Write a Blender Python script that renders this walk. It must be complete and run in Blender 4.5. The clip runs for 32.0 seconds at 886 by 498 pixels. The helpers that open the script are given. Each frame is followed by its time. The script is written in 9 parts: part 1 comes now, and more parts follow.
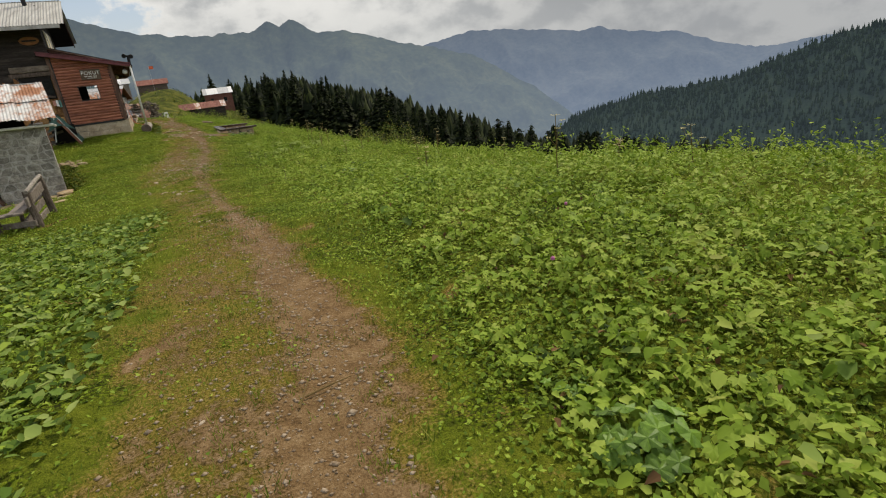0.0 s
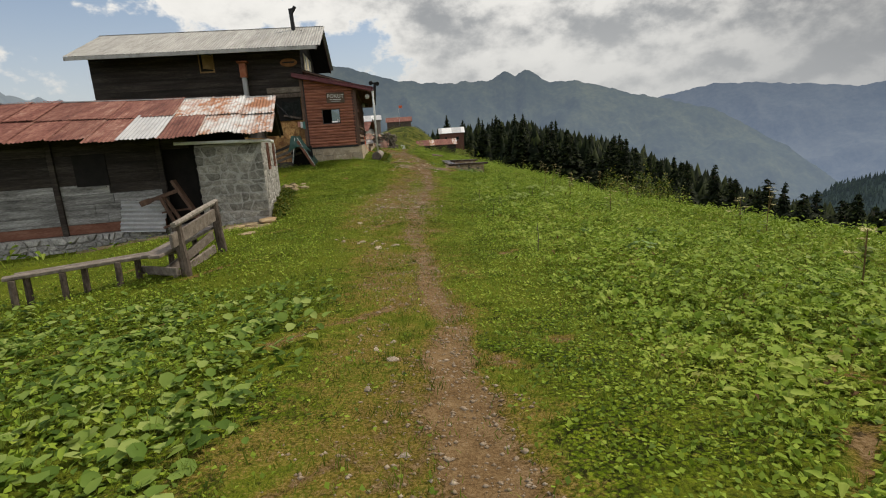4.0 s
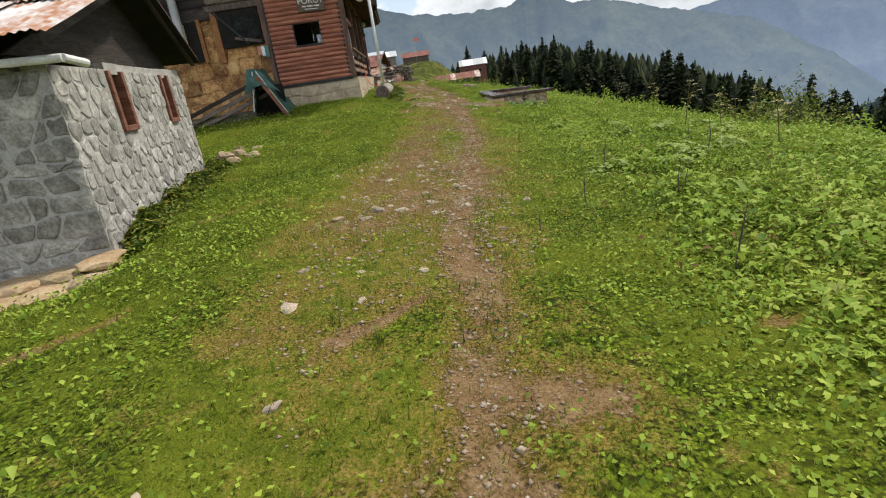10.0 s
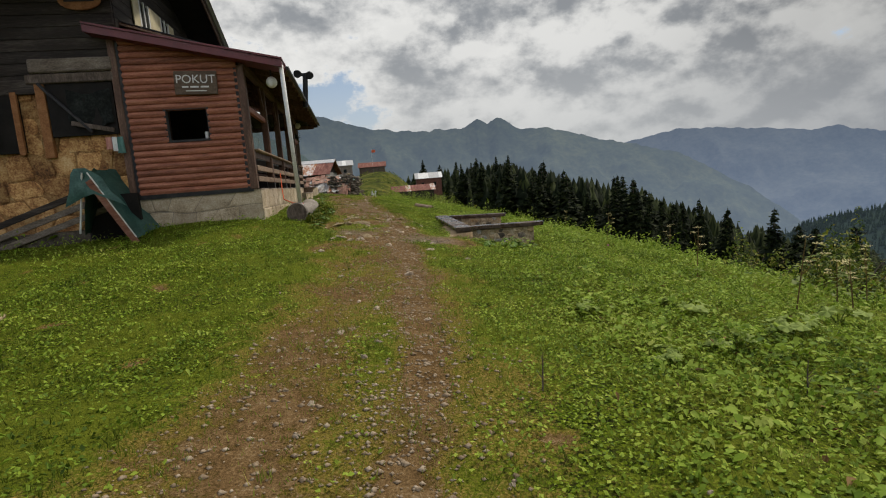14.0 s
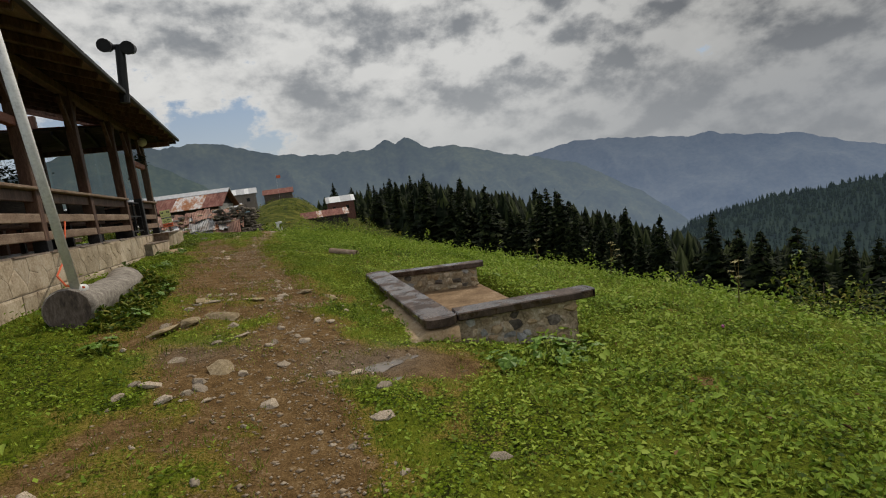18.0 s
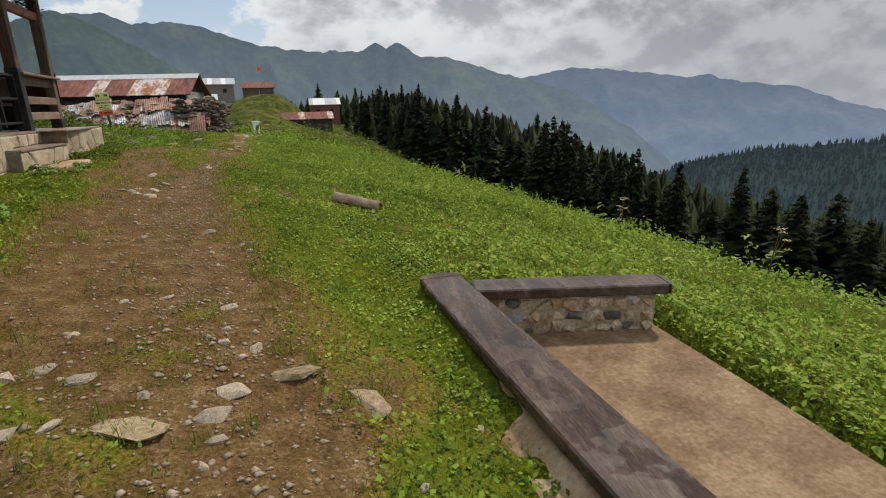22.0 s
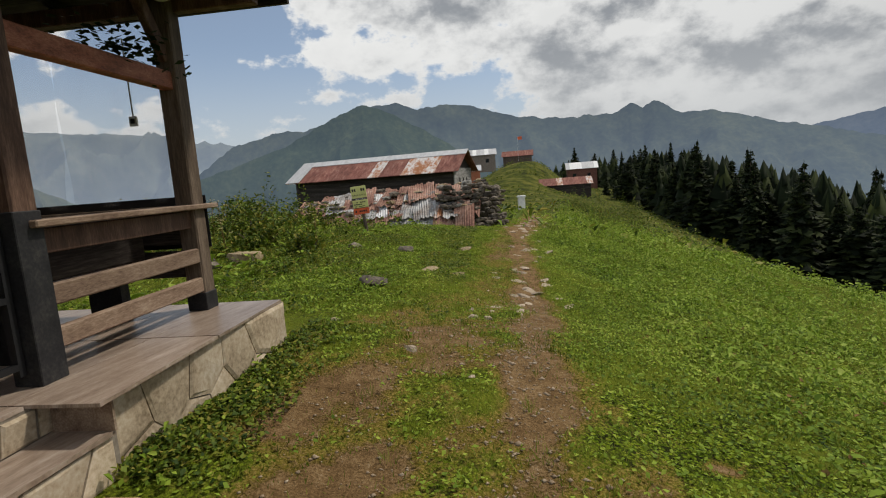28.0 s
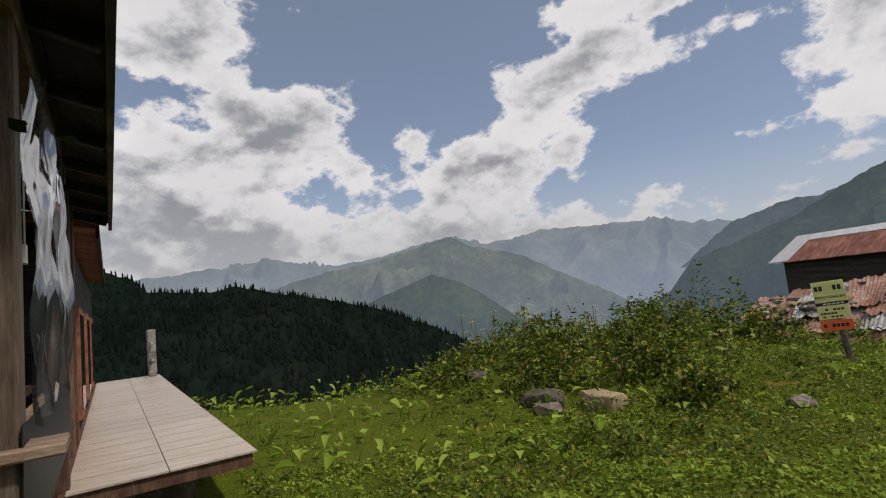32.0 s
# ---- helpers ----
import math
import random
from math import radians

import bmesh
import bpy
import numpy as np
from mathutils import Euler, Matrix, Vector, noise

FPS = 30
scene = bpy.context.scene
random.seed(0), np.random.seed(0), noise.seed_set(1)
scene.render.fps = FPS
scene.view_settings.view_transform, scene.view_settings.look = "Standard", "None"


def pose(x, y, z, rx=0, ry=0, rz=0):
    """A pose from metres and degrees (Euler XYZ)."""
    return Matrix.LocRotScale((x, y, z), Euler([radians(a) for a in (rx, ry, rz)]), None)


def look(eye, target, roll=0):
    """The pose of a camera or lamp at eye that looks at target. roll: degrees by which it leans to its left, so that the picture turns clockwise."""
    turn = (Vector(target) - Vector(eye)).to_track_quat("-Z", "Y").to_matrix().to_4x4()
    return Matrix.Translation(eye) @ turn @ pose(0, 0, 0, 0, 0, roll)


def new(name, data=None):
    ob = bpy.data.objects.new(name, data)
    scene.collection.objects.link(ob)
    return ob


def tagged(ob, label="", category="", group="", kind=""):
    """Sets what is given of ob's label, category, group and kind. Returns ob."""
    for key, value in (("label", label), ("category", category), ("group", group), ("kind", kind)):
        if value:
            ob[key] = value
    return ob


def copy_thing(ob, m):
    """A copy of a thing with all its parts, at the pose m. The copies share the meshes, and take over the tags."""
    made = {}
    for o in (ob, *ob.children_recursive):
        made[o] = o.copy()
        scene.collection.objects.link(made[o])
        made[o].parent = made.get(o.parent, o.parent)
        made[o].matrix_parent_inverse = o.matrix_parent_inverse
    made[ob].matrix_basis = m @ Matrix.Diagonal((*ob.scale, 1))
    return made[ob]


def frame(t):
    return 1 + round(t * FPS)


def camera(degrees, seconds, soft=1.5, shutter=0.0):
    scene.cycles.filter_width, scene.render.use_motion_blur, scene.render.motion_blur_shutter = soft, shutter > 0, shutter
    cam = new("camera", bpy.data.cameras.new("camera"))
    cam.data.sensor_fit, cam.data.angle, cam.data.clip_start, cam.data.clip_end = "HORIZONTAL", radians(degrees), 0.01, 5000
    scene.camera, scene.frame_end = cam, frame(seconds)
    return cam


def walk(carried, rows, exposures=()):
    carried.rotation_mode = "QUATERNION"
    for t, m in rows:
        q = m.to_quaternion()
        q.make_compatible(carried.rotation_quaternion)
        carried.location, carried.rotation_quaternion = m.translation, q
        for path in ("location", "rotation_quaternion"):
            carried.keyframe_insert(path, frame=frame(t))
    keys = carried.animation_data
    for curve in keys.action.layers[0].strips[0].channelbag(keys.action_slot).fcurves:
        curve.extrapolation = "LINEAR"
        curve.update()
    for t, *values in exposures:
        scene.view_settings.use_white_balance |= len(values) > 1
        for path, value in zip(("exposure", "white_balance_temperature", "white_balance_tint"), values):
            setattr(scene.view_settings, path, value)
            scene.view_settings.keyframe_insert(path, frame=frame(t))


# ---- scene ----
EXPOSURES = [(0, 0.07, 7200, 9), (1, 0.39, 7200, 9), (2, 0.06, 7150, 9), (5, 0.0, 7200, 10), (6, 0.0, 7200, 11), (8, -0.02, 7100, 11), (9, -0.10, 7100, 11), (10, 0.50, 6650, 9), (11, 0.09, 7000, 9), (12, 0.01, 7000, 9), (14, -0.13, 6950, 9), (17, -0.26, 6950, 9), (18, -0.36, 6950, 9), (19, -0.13, 6900, 9), (20, 0.05, 6850, 9), (21, 0.06, 6750, 9), (23, 0.1, 6750, 8), (24, 0.03, 6800, 8), (26.5, 0.41, 6400, 7), (27, 0.41, 6400, 7), (27.6, 0.0, 6750, 8), (28, -0.12, 6850, 9), (29, -0.09, 6850, 10), (30, -0.26, 6850, 11), (31, -0.3, 6850, 12), (32, -0.26, 6850, 14)]
cam = camera(81.13, 32.0, soft=1.1)
# seconds, place, then degrees: turn to the left, tilt up, lean
PATH = [
    (0, 0.054, 0.018, 1.551, -20.03, -19.23, -7.03),
    (0.5, -0.144, 0.504, 1.495, -19.80, -24.15, -5.17),
    (1, -0.338, 1.242, 1.452, -1.42, -22.85, -8.34),
    (1.5, -0.337, 1.995, 1.384, -0.30, -21.26, -5.44),
    (2, -0.218, 2.931, 1.401, -0.86, -14.30, -2.08),
    (2.5, -0.177, 3.807, 1.347, -0.46, -9.42, -0.38),
    (4.5, -0.111, 7.255, 0.984, 3.48, -13.39, -5.33),
    (5, -0.128, 7.996, 0.931, 6.19, -13.80, -5.09),
    (5.5, -0.157, 8.724, 0.924, 9.02, -12.39, -5.57),
    (6, -0.261, 9.462, 0.934, 11.59, -10.74, -6.55),
    (6.5, -0.342, 10.167, 0.891, 13.60, -10.08, -7.29),
    (7, -0.480, 10.892, 0.867, 15.60, -10.42, -7.59),
    (7.5, -0.597, 11.617, 0.833, 18.01, -9.82, -7.80),
    (8, -0.699, 12.378, 0.911, 20.29, -7.59, -7.46),
    (8.5, -0.839, 13.156, 0.885, 19.24, -8.18, -7.52),
    (9, -0.877, 13.934, 0.683, 16.80, -13.61, -9.94),
    (9.5, -1.015, 14.684, 0.534, 12.68, -18.47, -10.21),
    (10, -1.034, 15.516, 0.549, 6.08, -18.56, -8.46),
    (10.5, -1.157, 16.343, 0.629, 0.43, -19.34, -7.42),
    (11, -1.231, 17.119, 0.582, -6.02, -21.96, -8.16),
    (11.5, -1.216, 17.958, 0.563, -7.68, -20.74, -8.16),
    (12, -1.258, 18.760, 0.673, -6.60, -17.86, -7.25),
    (12.5, -1.129, 19.529, 0.695, -5.43, -15.13, -6.00),
    (13, -1.094, 20.321, 0.742, -4.59, -12.56, -5.06),
    (13.5, -1.071, 21.042, 0.717, -3.55, -10.58, -4.66),
    (14, -1.068, 21.862, 0.721, -0.82, -7.55, -4.61),
    (14.5, -1.222, 22.657, 0.779, 2.85, -4.65, -4.42),
    (16.5, -1.192, 25.997, 0.957, 3.08, -2.07, -6.58),
    (17, -1.151, 26.770, 0.964, 0.01, -2.76, -6.48),
    (17.5, -1.120, 27.578, 0.959, -4.84, -4.21, -7.11),
    (18, -1.224, 28.364, 0.967, -10.24, -6.45, -8.03),
    (18.5, -1.251, 29.083, 0.917, -14.28, -9.56, -8.81),
    (19, -1.436, 29.743, 1.015, -13.84, -12.32, -9.70),
    (19.5, -1.502, 30.345, 1.047, -15.28, -15.21, -9.31),
    (20, -1.558, 31.026, 1.018, -16.23, -16.75, -9.41),
    (20.5, -1.695, 31.702, 1.099, -19.12, -17.36, -9.54),
    (21, -1.566, 32.336, 1.011, -24.30, -18.45, -8.49),
    (21.5, -1.618, 32.986, 1.092, -19.83, -17.33, -6.18),
    (22, -1.704, 33.687, 1.131, -12.02, -15.67, -1.60),
    (22.5, -1.731, 34.428, 0.992, 4.69, -12.96, 1.94),
    (23, -1.802, 35.162, 1.170, 6.85, -12.70, -0.77),
    (23.5, -1.916, 35.788, 1.285, 7.96, -13.27, -3.69),
    (24, -2.117, 36.437, 1.231, 9.98, -14.45, -6.53),
    (24.5, -2.426, 36.993, 1.356, 13.12, -15.64, -9.32),
    (26.5, -3.053, 39.355, 1.484, 5.80, -23.53, -5.26),
    (27, -3.252, 40.156, 1.707, 9.78, -14.79, -4.50),
    (27.5, -3.458, 40.863, 1.852, 12.74, -9.96, -4.12),
    (28, -3.515, 41.631, 1.881, 14.84, -7.66, -4.31),
    (28.5, -3.696, 42.346, 1.845, 17.85, -6.29, -4.77),
    (29, -3.793, 42.957, 1.932, 24.11, -3.08, -5.59),
    (29.5, -3.933, 43.579, 2.077, 31.71, 0.78, -5.03),
    (30, -4.081, 44.116, 2.108, 36.55, 3.50, -3.17),
    (30.5, -4.180, 44.949, 2.022, 39.48, 3.51, -3.34),
    (31, -4.288, 45.412, 2.117, 46.63, 4.95, -4.16),
    (31.5, -4.481, 45.819, 2.234, 56.43, 6.20, -4.31),
    (32, -4.397, 46.268, 2.185, 65.11, 5.78, -5.94),
]
walk(cam, [(t, pose(x, y, z, 90 + tilt, 0, turn) @ pose(0, 0, 0, 0, 0, lean)) for t, x, y, z, turn, tilt, lean in PATH],
     exposures=EXPOSURES)

# ---- light ----
SUN_AZIMUTH, SUN_HEIGHT = 52.0, 54.0      # degrees from +y towards +x, degrees above the horizon
world = bpy.data.worlds.new("sky")
scene.world = world
world.use_nodes = True
wn, wl = world.node_tree.nodes, world.node_tree.links
wn.clear()
w_out = wn.new("ShaderNodeOutputWorld")
w_bg = wn.new("ShaderNodeBackground")
w_sky = wn.new("ShaderNodeTexSky")
w_sky.sky_type, w_sky.sun_disc = "NISHITA", False
w_sky.sun_elevation, w_sky.sun_rotation = radians(SUN_HEIGHT), radians(SUN_AZIMUTH)
w_sky.altitude, w_sky.dust_density = 2000, 1.5


def wmath(op, a, b=None, c=None):
    n = wn.new("ShaderNodeMath")
    n.operation = op
    for i, v in enumerate((a, b, c)):
        if v is None:
            continue
        if isinstance(v, (int, float)):
            n.inputs[i].default_value = v
        else:
            wl.new(v, n.inputs[i])
    return n.outputs[0]


def wstep(v, lo, hi, a=0.0, b=1.0):
    n = wn.new("ShaderNodeMapRange")
    n.interpolation_type = "SMOOTHSTEP"
    wl.new(v, n.inputs[0])
    for i, k in zip((1, 2, 3, 4), (lo, hi, a, b)):
        n.inputs[i].default_value = k
    return n.outputs[0]


def wmix(f, a, b):
    n = wn.new("ShaderNodeMix")
    n.data_type = "RGBA"
    if isinstance(f, (int, float)):
        n.inputs[0].default_value = f
    else:
        wl.new(f, n.inputs[0])
    for s, v in ((6, a), (7, b)):
        if isinstance(v, tuple):
            n.inputs[s].default_value = (*v, 1)
        else:
            wl.new(v, n.inputs[s])
    return n.outputs[2]


w_co = wn.new("ShaderNodeTexCoord")
w_sep = wn.new("ShaderNodeSeparateXYZ")
wl.new(w_co.outputs["Generated"], w_sep.inputs[0])
up = w_sep.outputs[2]
# clouds lie on a flat layer, drawn together towards the horizon
w_div = wmath("ADD", wmath("MAXIMUM", up, 0.0), 0.16)
w_flat = wn.new("ShaderNodeCombineXYZ")
wl.new(wmath("DIVIDE", w_sep.outputs[0], w_div), w_flat.inputs[0])
wl.new(wmath("DIVIDE", w_sep.outputs[1], w_div), w_flat.inputs[1])
w_flat.inputs[2].default_value = 3.7
# heaped clouds stand up from the horizon: noise over the directions themselves, a little drawn out sideways
w_dir = wn.new("ShaderNodeCombineXYZ")
wl.new(w_sep.outputs[0], w_dir.inputs[0])
wl.new(w_sep.outputs[1], w_dir.inputs[1])
wl.new(wmath("MULTIPLY", up, 1.55), w_dir.inputs[2])


def wnoise(scale, detail, rough, shift=0.0, rise=0.0, source=None):
    m = wn.new("ShaderNodeMapping")
    m.inputs["Location"].default_value = (shift, shift * 0.7, shift * 1.3 + rise)
    wl.new((source or w_dir).outputs[0], m.inputs[0])
    n = wn.new("ShaderNodeTexNoise")
    n.inputs["Scale"].default_value, n.inputs["Detail"].default_value, n.inputs["Roughness"].default_value = scale, detail, rough
    wl.new(m.outputs[0], n.inputs["Vector"])
    return n.outputs["Fac"]


# the cover is closed towards +x and broken towards -x
w_side = wstep(w_sep.outputs[0], -0.75, 0.30, 0.0, 0.065)
def heap(rise):
    return wmath("ADD", wmath("MULTIPLY", wnoise(2.3, 2.0, 0.45, 1.0, rise), 0.55), wmath("MULTIPLY", wnoise(6.0, 9.0, 0.6, 4.2, rise), 0.45))


w_body = wmath("ADD", wmath("ADD", heap(0.0), wmath("ADD", w_side, wstep(w_sep.outputs[0], 0.15, 0.5, 0.0, 0.06))), wstep(up, 0.05, 0.38, 0.035, -0.03))
# a long bank of cloud lies low over the valleys towards -x
w_body = wmath("ADD", w_body, wmath("MULTIPLY", wstep(w_sep.outputs[0], -0.72, -0.9, 0.0, 0.075), wstep(up, 0.30, 0.42, 1.0, 0.0)))
w_cover = wstep(w_body, 0.478, 0.512)
# tops that stand clear of the cloud above them are bright, bases and the depth of the cover are grey; smaller heads stand on the larger ones
def heads(rise):
    return wnoise(9.0, 6.0, 0.58, 2.4, rise)


def swell(rise):
    return wmath("ADD", wmath("MULTIPLY", wnoise(2.6, 2.0, 0.45, 1.0, rise), 0.6), wmath("MULTIPLY", wnoise(7.0, 2.5, 0.5, 4.2, rise), 0.4))


w_step_up = wmath("ADD", wmath("MULTIPLY", wmath("SUBTRACT", swell(0.0), swell(0.07)), 1.0), wmath("MULTIPLY", wmath("SUBTRACT", heads(0.0), heads(0.03)), 0.5))
w_lit = wstep(w_step_up, -0.085, 0.075)
w_thick = wstep(w_body, 0.485, 0.60)
w_shade = wmath("MULTIPLY", w_thick, wmath("SUBTRACT", 1.0, wmath("MULTIPLY", w_lit, 0.85)))
w_deep = wmath("MAXIMUM", wstep(w_sep.outputs[0], 0.30, 0.8), wmath("MULTIPLY", wstep(w_sep.outputs[0], -0.1, 0.4), wstep(up, 0.2, 0.42)))
w_cloud = wmix(w_shade, wmix(w_deep, (1.02, 1.05, 1.09), (0.95, 0.98, 1.01)), wmix(w_deep, (0.36, 0.395, 0.45), (0.25, 0.275, 0.32)))
# rain clouds stand over the valley towards +x
w_rain = wn.new("ShaderNodeVectorMath")
w_rain.operation = "SCALE"
wl.new(w_cloud, w_rain.inputs[0])
wl.new(wstep(w_sep.outputs[0], 0.25, 0.7, 1.0, 0.7), w_rain.inputs[3])
w_cloud = w_rain.outputs[0]
w_haze = wstep(up, 0.02, 0.26, 0.72, 0.0)
w_scale = wn.new("ShaderNodeVectorMath")
w_scale.operation = "SCALE"
wl.new(w_sky.outputs[0], w_scale.inputs[0])
w_scale.inputs[3].default_value = 0.155
w_blue = wmix(0.28, w_scale.outputs[0], (0.50, 0.57, 0.65))
w_col = wmix(w_cover, w_blue, w_cloud)
w_col = wmix(w_haze, w_col, wmix(wstep(w_sep.outputs[0], 0.2, 0.75), (0.62, 0.66, 0.71), (0.44, 0.48, 0.545)))
# away from the sun, out of view, clouds on their lit side are brightened as added fill
w_front = wn.new("ShaderNodeVectorMath")
w_front.operation = "SCALE"
wl.new(w_col, w_front.inputs[0])
wl.new(wstep(w_sep.outputs[1], 0.0, -0.7, 1.0, 1.7), w_front.inputs[3])
wl.new(w_front.outputs[0], w_bg.inputs[0])
w_bg.inputs[1].default_value = 0.86
wl.new(w_bg.outputs[0], w_out.inputs[0])

sun = new("sun", bpy.data.lights.new("sun", "SUN"))
sun.data.energy, sun.data.angle, sun.data.color = 2.9, radians(4), (1.0, 0.95, 0.87)
sa, sh = radians(SUN_AZIMUTH), radians(SUN_HEIGHT)
sun.matrix_world = look((60 * math.sin(sa) * math.cos(sh), 60 * math.cos(sa) * math.cos(sh), 60 * math.sin(sh)), (0, 0, 0))

# ---- materials ----
def material(name, colours, scale=6.0, rough=0.85, bump=0.3, fine=60.0, metal=0.0, stretch=(1, 1, 1), spread=0.0, coords="Object", spec=0.3, bump_dist=0.01):
    """Noise at two scales between the given colours (dark to light), with a fine relief. spread: how far single pieces differ in lightness."""
    m = bpy.data.materials.new(name)
    m.use_nodes = True
    n, l = m.node_tree.nodes, m.node_tree.links
    p = n["Principled BSDF"]
    co = n.new("ShaderNodeTexCoord")
    mp = n.new("ShaderNodeMapping")
    mp.inputs["Scale"].default_value = stretch
    l.new(co.outputs[coords], mp.inputs[0])
    big, small = n.new("ShaderNodeTexNoise"), n.new("ShaderNodeTexNoise")
    for t, s, d in ((big, scale, 5.0), (small, fine, 6.0)):
        t.inputs["Scale"].default_value, t.inputs["Detail"].default_value, t.inputs["Roughness"].default_value = s, d, 0.62
        l.new(mp.outputs[0], t.inputs["Vector"])
    mix = n.new("ShaderNodeMath")
    mix.operation = "MULTIPLY_ADD"
    l.new(small.outputs["Fac"], mix.inputs[0])
    mix.inputs[1].default_value = 0.45
    sub = n.new("ShaderNodeMath")
    sub.operation = "MULTIPLY"
    l.new(big.outputs["Fac"], sub.inputs[0])
    sub.inputs[1].default_value = 0.55
    l.new(sub.outputs[0], mix.inputs[2])
    ramp = n.new("ShaderNodeValToRGB")
    e = ramp.color_ramp.elements
    while len(e) < len(colours):
        e.new(0.5)
    for i, c in enumerate(colours):
        e[i].position = 0.34 + 0.32 * i / max(1, len(colours) - 1)
        e[i].color = (*c, 1)
    l.new(mix.outputs[0], ramp.inputs[0])
    out = ramp.outputs[0]
    if spread:
        info = n.new("ShaderNodeObjectInfo")
        hsv = n.new("ShaderNodeHueSaturation")
        r = n.new("ShaderNodeMapRange")
        l.new(info.outputs["Random"], r.inputs[0])
        r.inputs[3].default_value, r.inputs[4].default_value = 1 - spread, 1 + spread
        l.new(r.outputs[0], hsv.inputs["Value"])
        l.new(out, hsv.inputs["Color"])
        out = hsv.outputs[0]
    l.new(out, p.inputs["Base Color"])
    p.inputs["Roughness"].default_value, p.inputs["Metallic"].default_value = rough, metal
    p.inputs["Specular IOR Level"].default_value = spec
    if bump:
        b = n.new("ShaderNodeBump")
        b.inputs["Strength"].default_value, b.inputs["Distance"].default_value = bump, bump_dist
        l.new(mix.outputs[0], b.inputs["Height"])
        l.new(b.outputs[0], p.inputs["Normal"])
    return m


def leafy(name, colours, patchy=0.0, trans=0.25, rough=0.7, spec=0.12):
    """Leaf or blade: every island of the mesh takes its own shade; some light passes through."""
    m = bpy.data.materials.new(name)
    m.use_nodes = True
    n, l = m.node_tree.nodes, m.node_tree.links
    p = n["Principled BSDF"]
    geo = n.new("ShaderNodeNewGeometry")
    ramp = n.new("ShaderNodeValToRGB")
    e = ramp.color_ramp.elements
    while len(e) < len(colours):
        e.new(0.5)
    for i, c in enumerate(colours):
        e[i].position = i / max(1, len(colours) - 1)
        e[i].color = (c[0] * 1.02, c[1] * 0.91, c[2] * 0.82, 1)
    shade = geo.outputs["Random Per Island"]
    if patchy:
        # whole patches of plants run paler or darker than their neighbours
        total = None
        for scale, amount in ((0.55, 0.85), (2.6, 0.7)):
            nz, mr = n.new("ShaderNodeTexNoise"), n.new("ShaderNodeMapRange")
            nz.inputs["Scale"].default_value, nz.inputs["Detail"].default_value = scale, 2.0
            l.new(geo.outputs["Position"], nz.inputs["Vector"])
            l.new(nz.outputs[0], mr.inputs[0])
            mr.inputs[1].default_value, mr.inputs[2].default_value = 0.3, 0.7
            mr.inputs[3].default_value, mr.inputs[4].default_value = -0.5 * amount * patchy, 0.5 * amount * patchy
            add = n.new("ShaderNodeMath")
            l.new(mr.outputs[0], add.inputs[0])
            l.new(shade if total is None else total, add.inputs[1])
            total = add.outputs[0]
        sq = n.new("ShaderNodeMapRange")
        sq.inputs[1].default_value, sq.inputs[2].default_value = -0.35, 1.35
        l.new(total, sq.inputs[0])
        shade = sq.outputs[0]
    l.new(shade, ramp.inputs[0])
    l.new(ramp.outputs[0], p.inputs["Base Color"])
    p.inputs["Roughness"].default_value = rough
    p.inputs["Specular IOR Level"].default_value = spec
    if trans:
        t = n.new("ShaderNodeBsdfTranslucent")
        l.new(ramp.outputs[0], t.inputs[0])
        mx = n.new("ShaderNodeMixShader")
        mx.inputs[0].default_value = trans
        l.new(p.outputs[0], mx.inputs[1])
        l.new(t.outputs[0], mx.inputs[2])
        l.new(mx.outputs[0], n["Material Output"].inputs[0])
    return m


# black timber; on the barn's upper rows it also holds the eave's shade
M_BLACKWOOD = material("black_or_shaded_planks", [(0.009, 0.007, 0.006), (0.03, 0.023, 0.019), (0.085, 0.07, 0.06)], 3, 0.8, 0.5, 40, stretch=(0.15, 0.15, 1.6), spread=0.3)
M_GREYWOOD = material("weathered_grey_planks", [(0.05, 0.045, 0.042), (0.27, 0.26, 0.25), (0.60, 0.59, 0.57)], 3, 0.85, 0.6, 30, stretch=(0.35, 0.35, 3), spread=0.3)
M_PLANK = material("old_bench_wood", [(0.07, 0.055, 0.045), (0.19, 0.155, 0.13), (0.32, 0.28, 0.24)], 5, 0.8, 0.5, 50, stretch=(2, 2, 2), spread=0.15)
M_LOG = material("red_stained_log", [(0.109, 0.0383, 0.0232), (0.277, 0.0983, 0.058), (0.437, 0.192, 0.122)], 4, 0.6, 0.35, 40, stretch=(0.35, 1, 2.5), spread=0.18)
M_POST = material("brown_stained_post", [(0.04, 0.021, 0.014), (0.105, 0.056, 0.038), (0.21, 0.13, 0.09)], 5, 0.6, 0.3, 50, stretch=(2, 2, 0.3), spread=0.1)
M_GREYPOST = material("weathered_end_post", [(0.045, 0.03, 0.021), (0.11, 0.078, 0.055), (0.21, 0.16, 0.12)], 5, 0.75, 0.4, 50, stretch=(2, 2, 0.2), spread=0.05)
M_RAIL = material("worn_brown_rail", [(0.10, 0.06, 0.04), (0.22, 0.15, 0.105), (0.36, 0.28, 0.21)], 5, 0.7, 0.3, 50, stretch=(2, 0.4, 2), spread=0.12)
M_DARKPOST = material("black_painted_wood", [(0.008, 0.008, 0.009), (0.02, 0.02, 0.022), (0.05, 0.048, 0.045)], 6, 0.55, 0.2, 50)
M_MAROON = material("maroon_metal_trim", [(0.085, 0.012, 0.018), (0.13, 0.02, 0.028), (0.18, 0.035, 0.04)], 3, 0.45, 0.1, 40, spec=0.5)
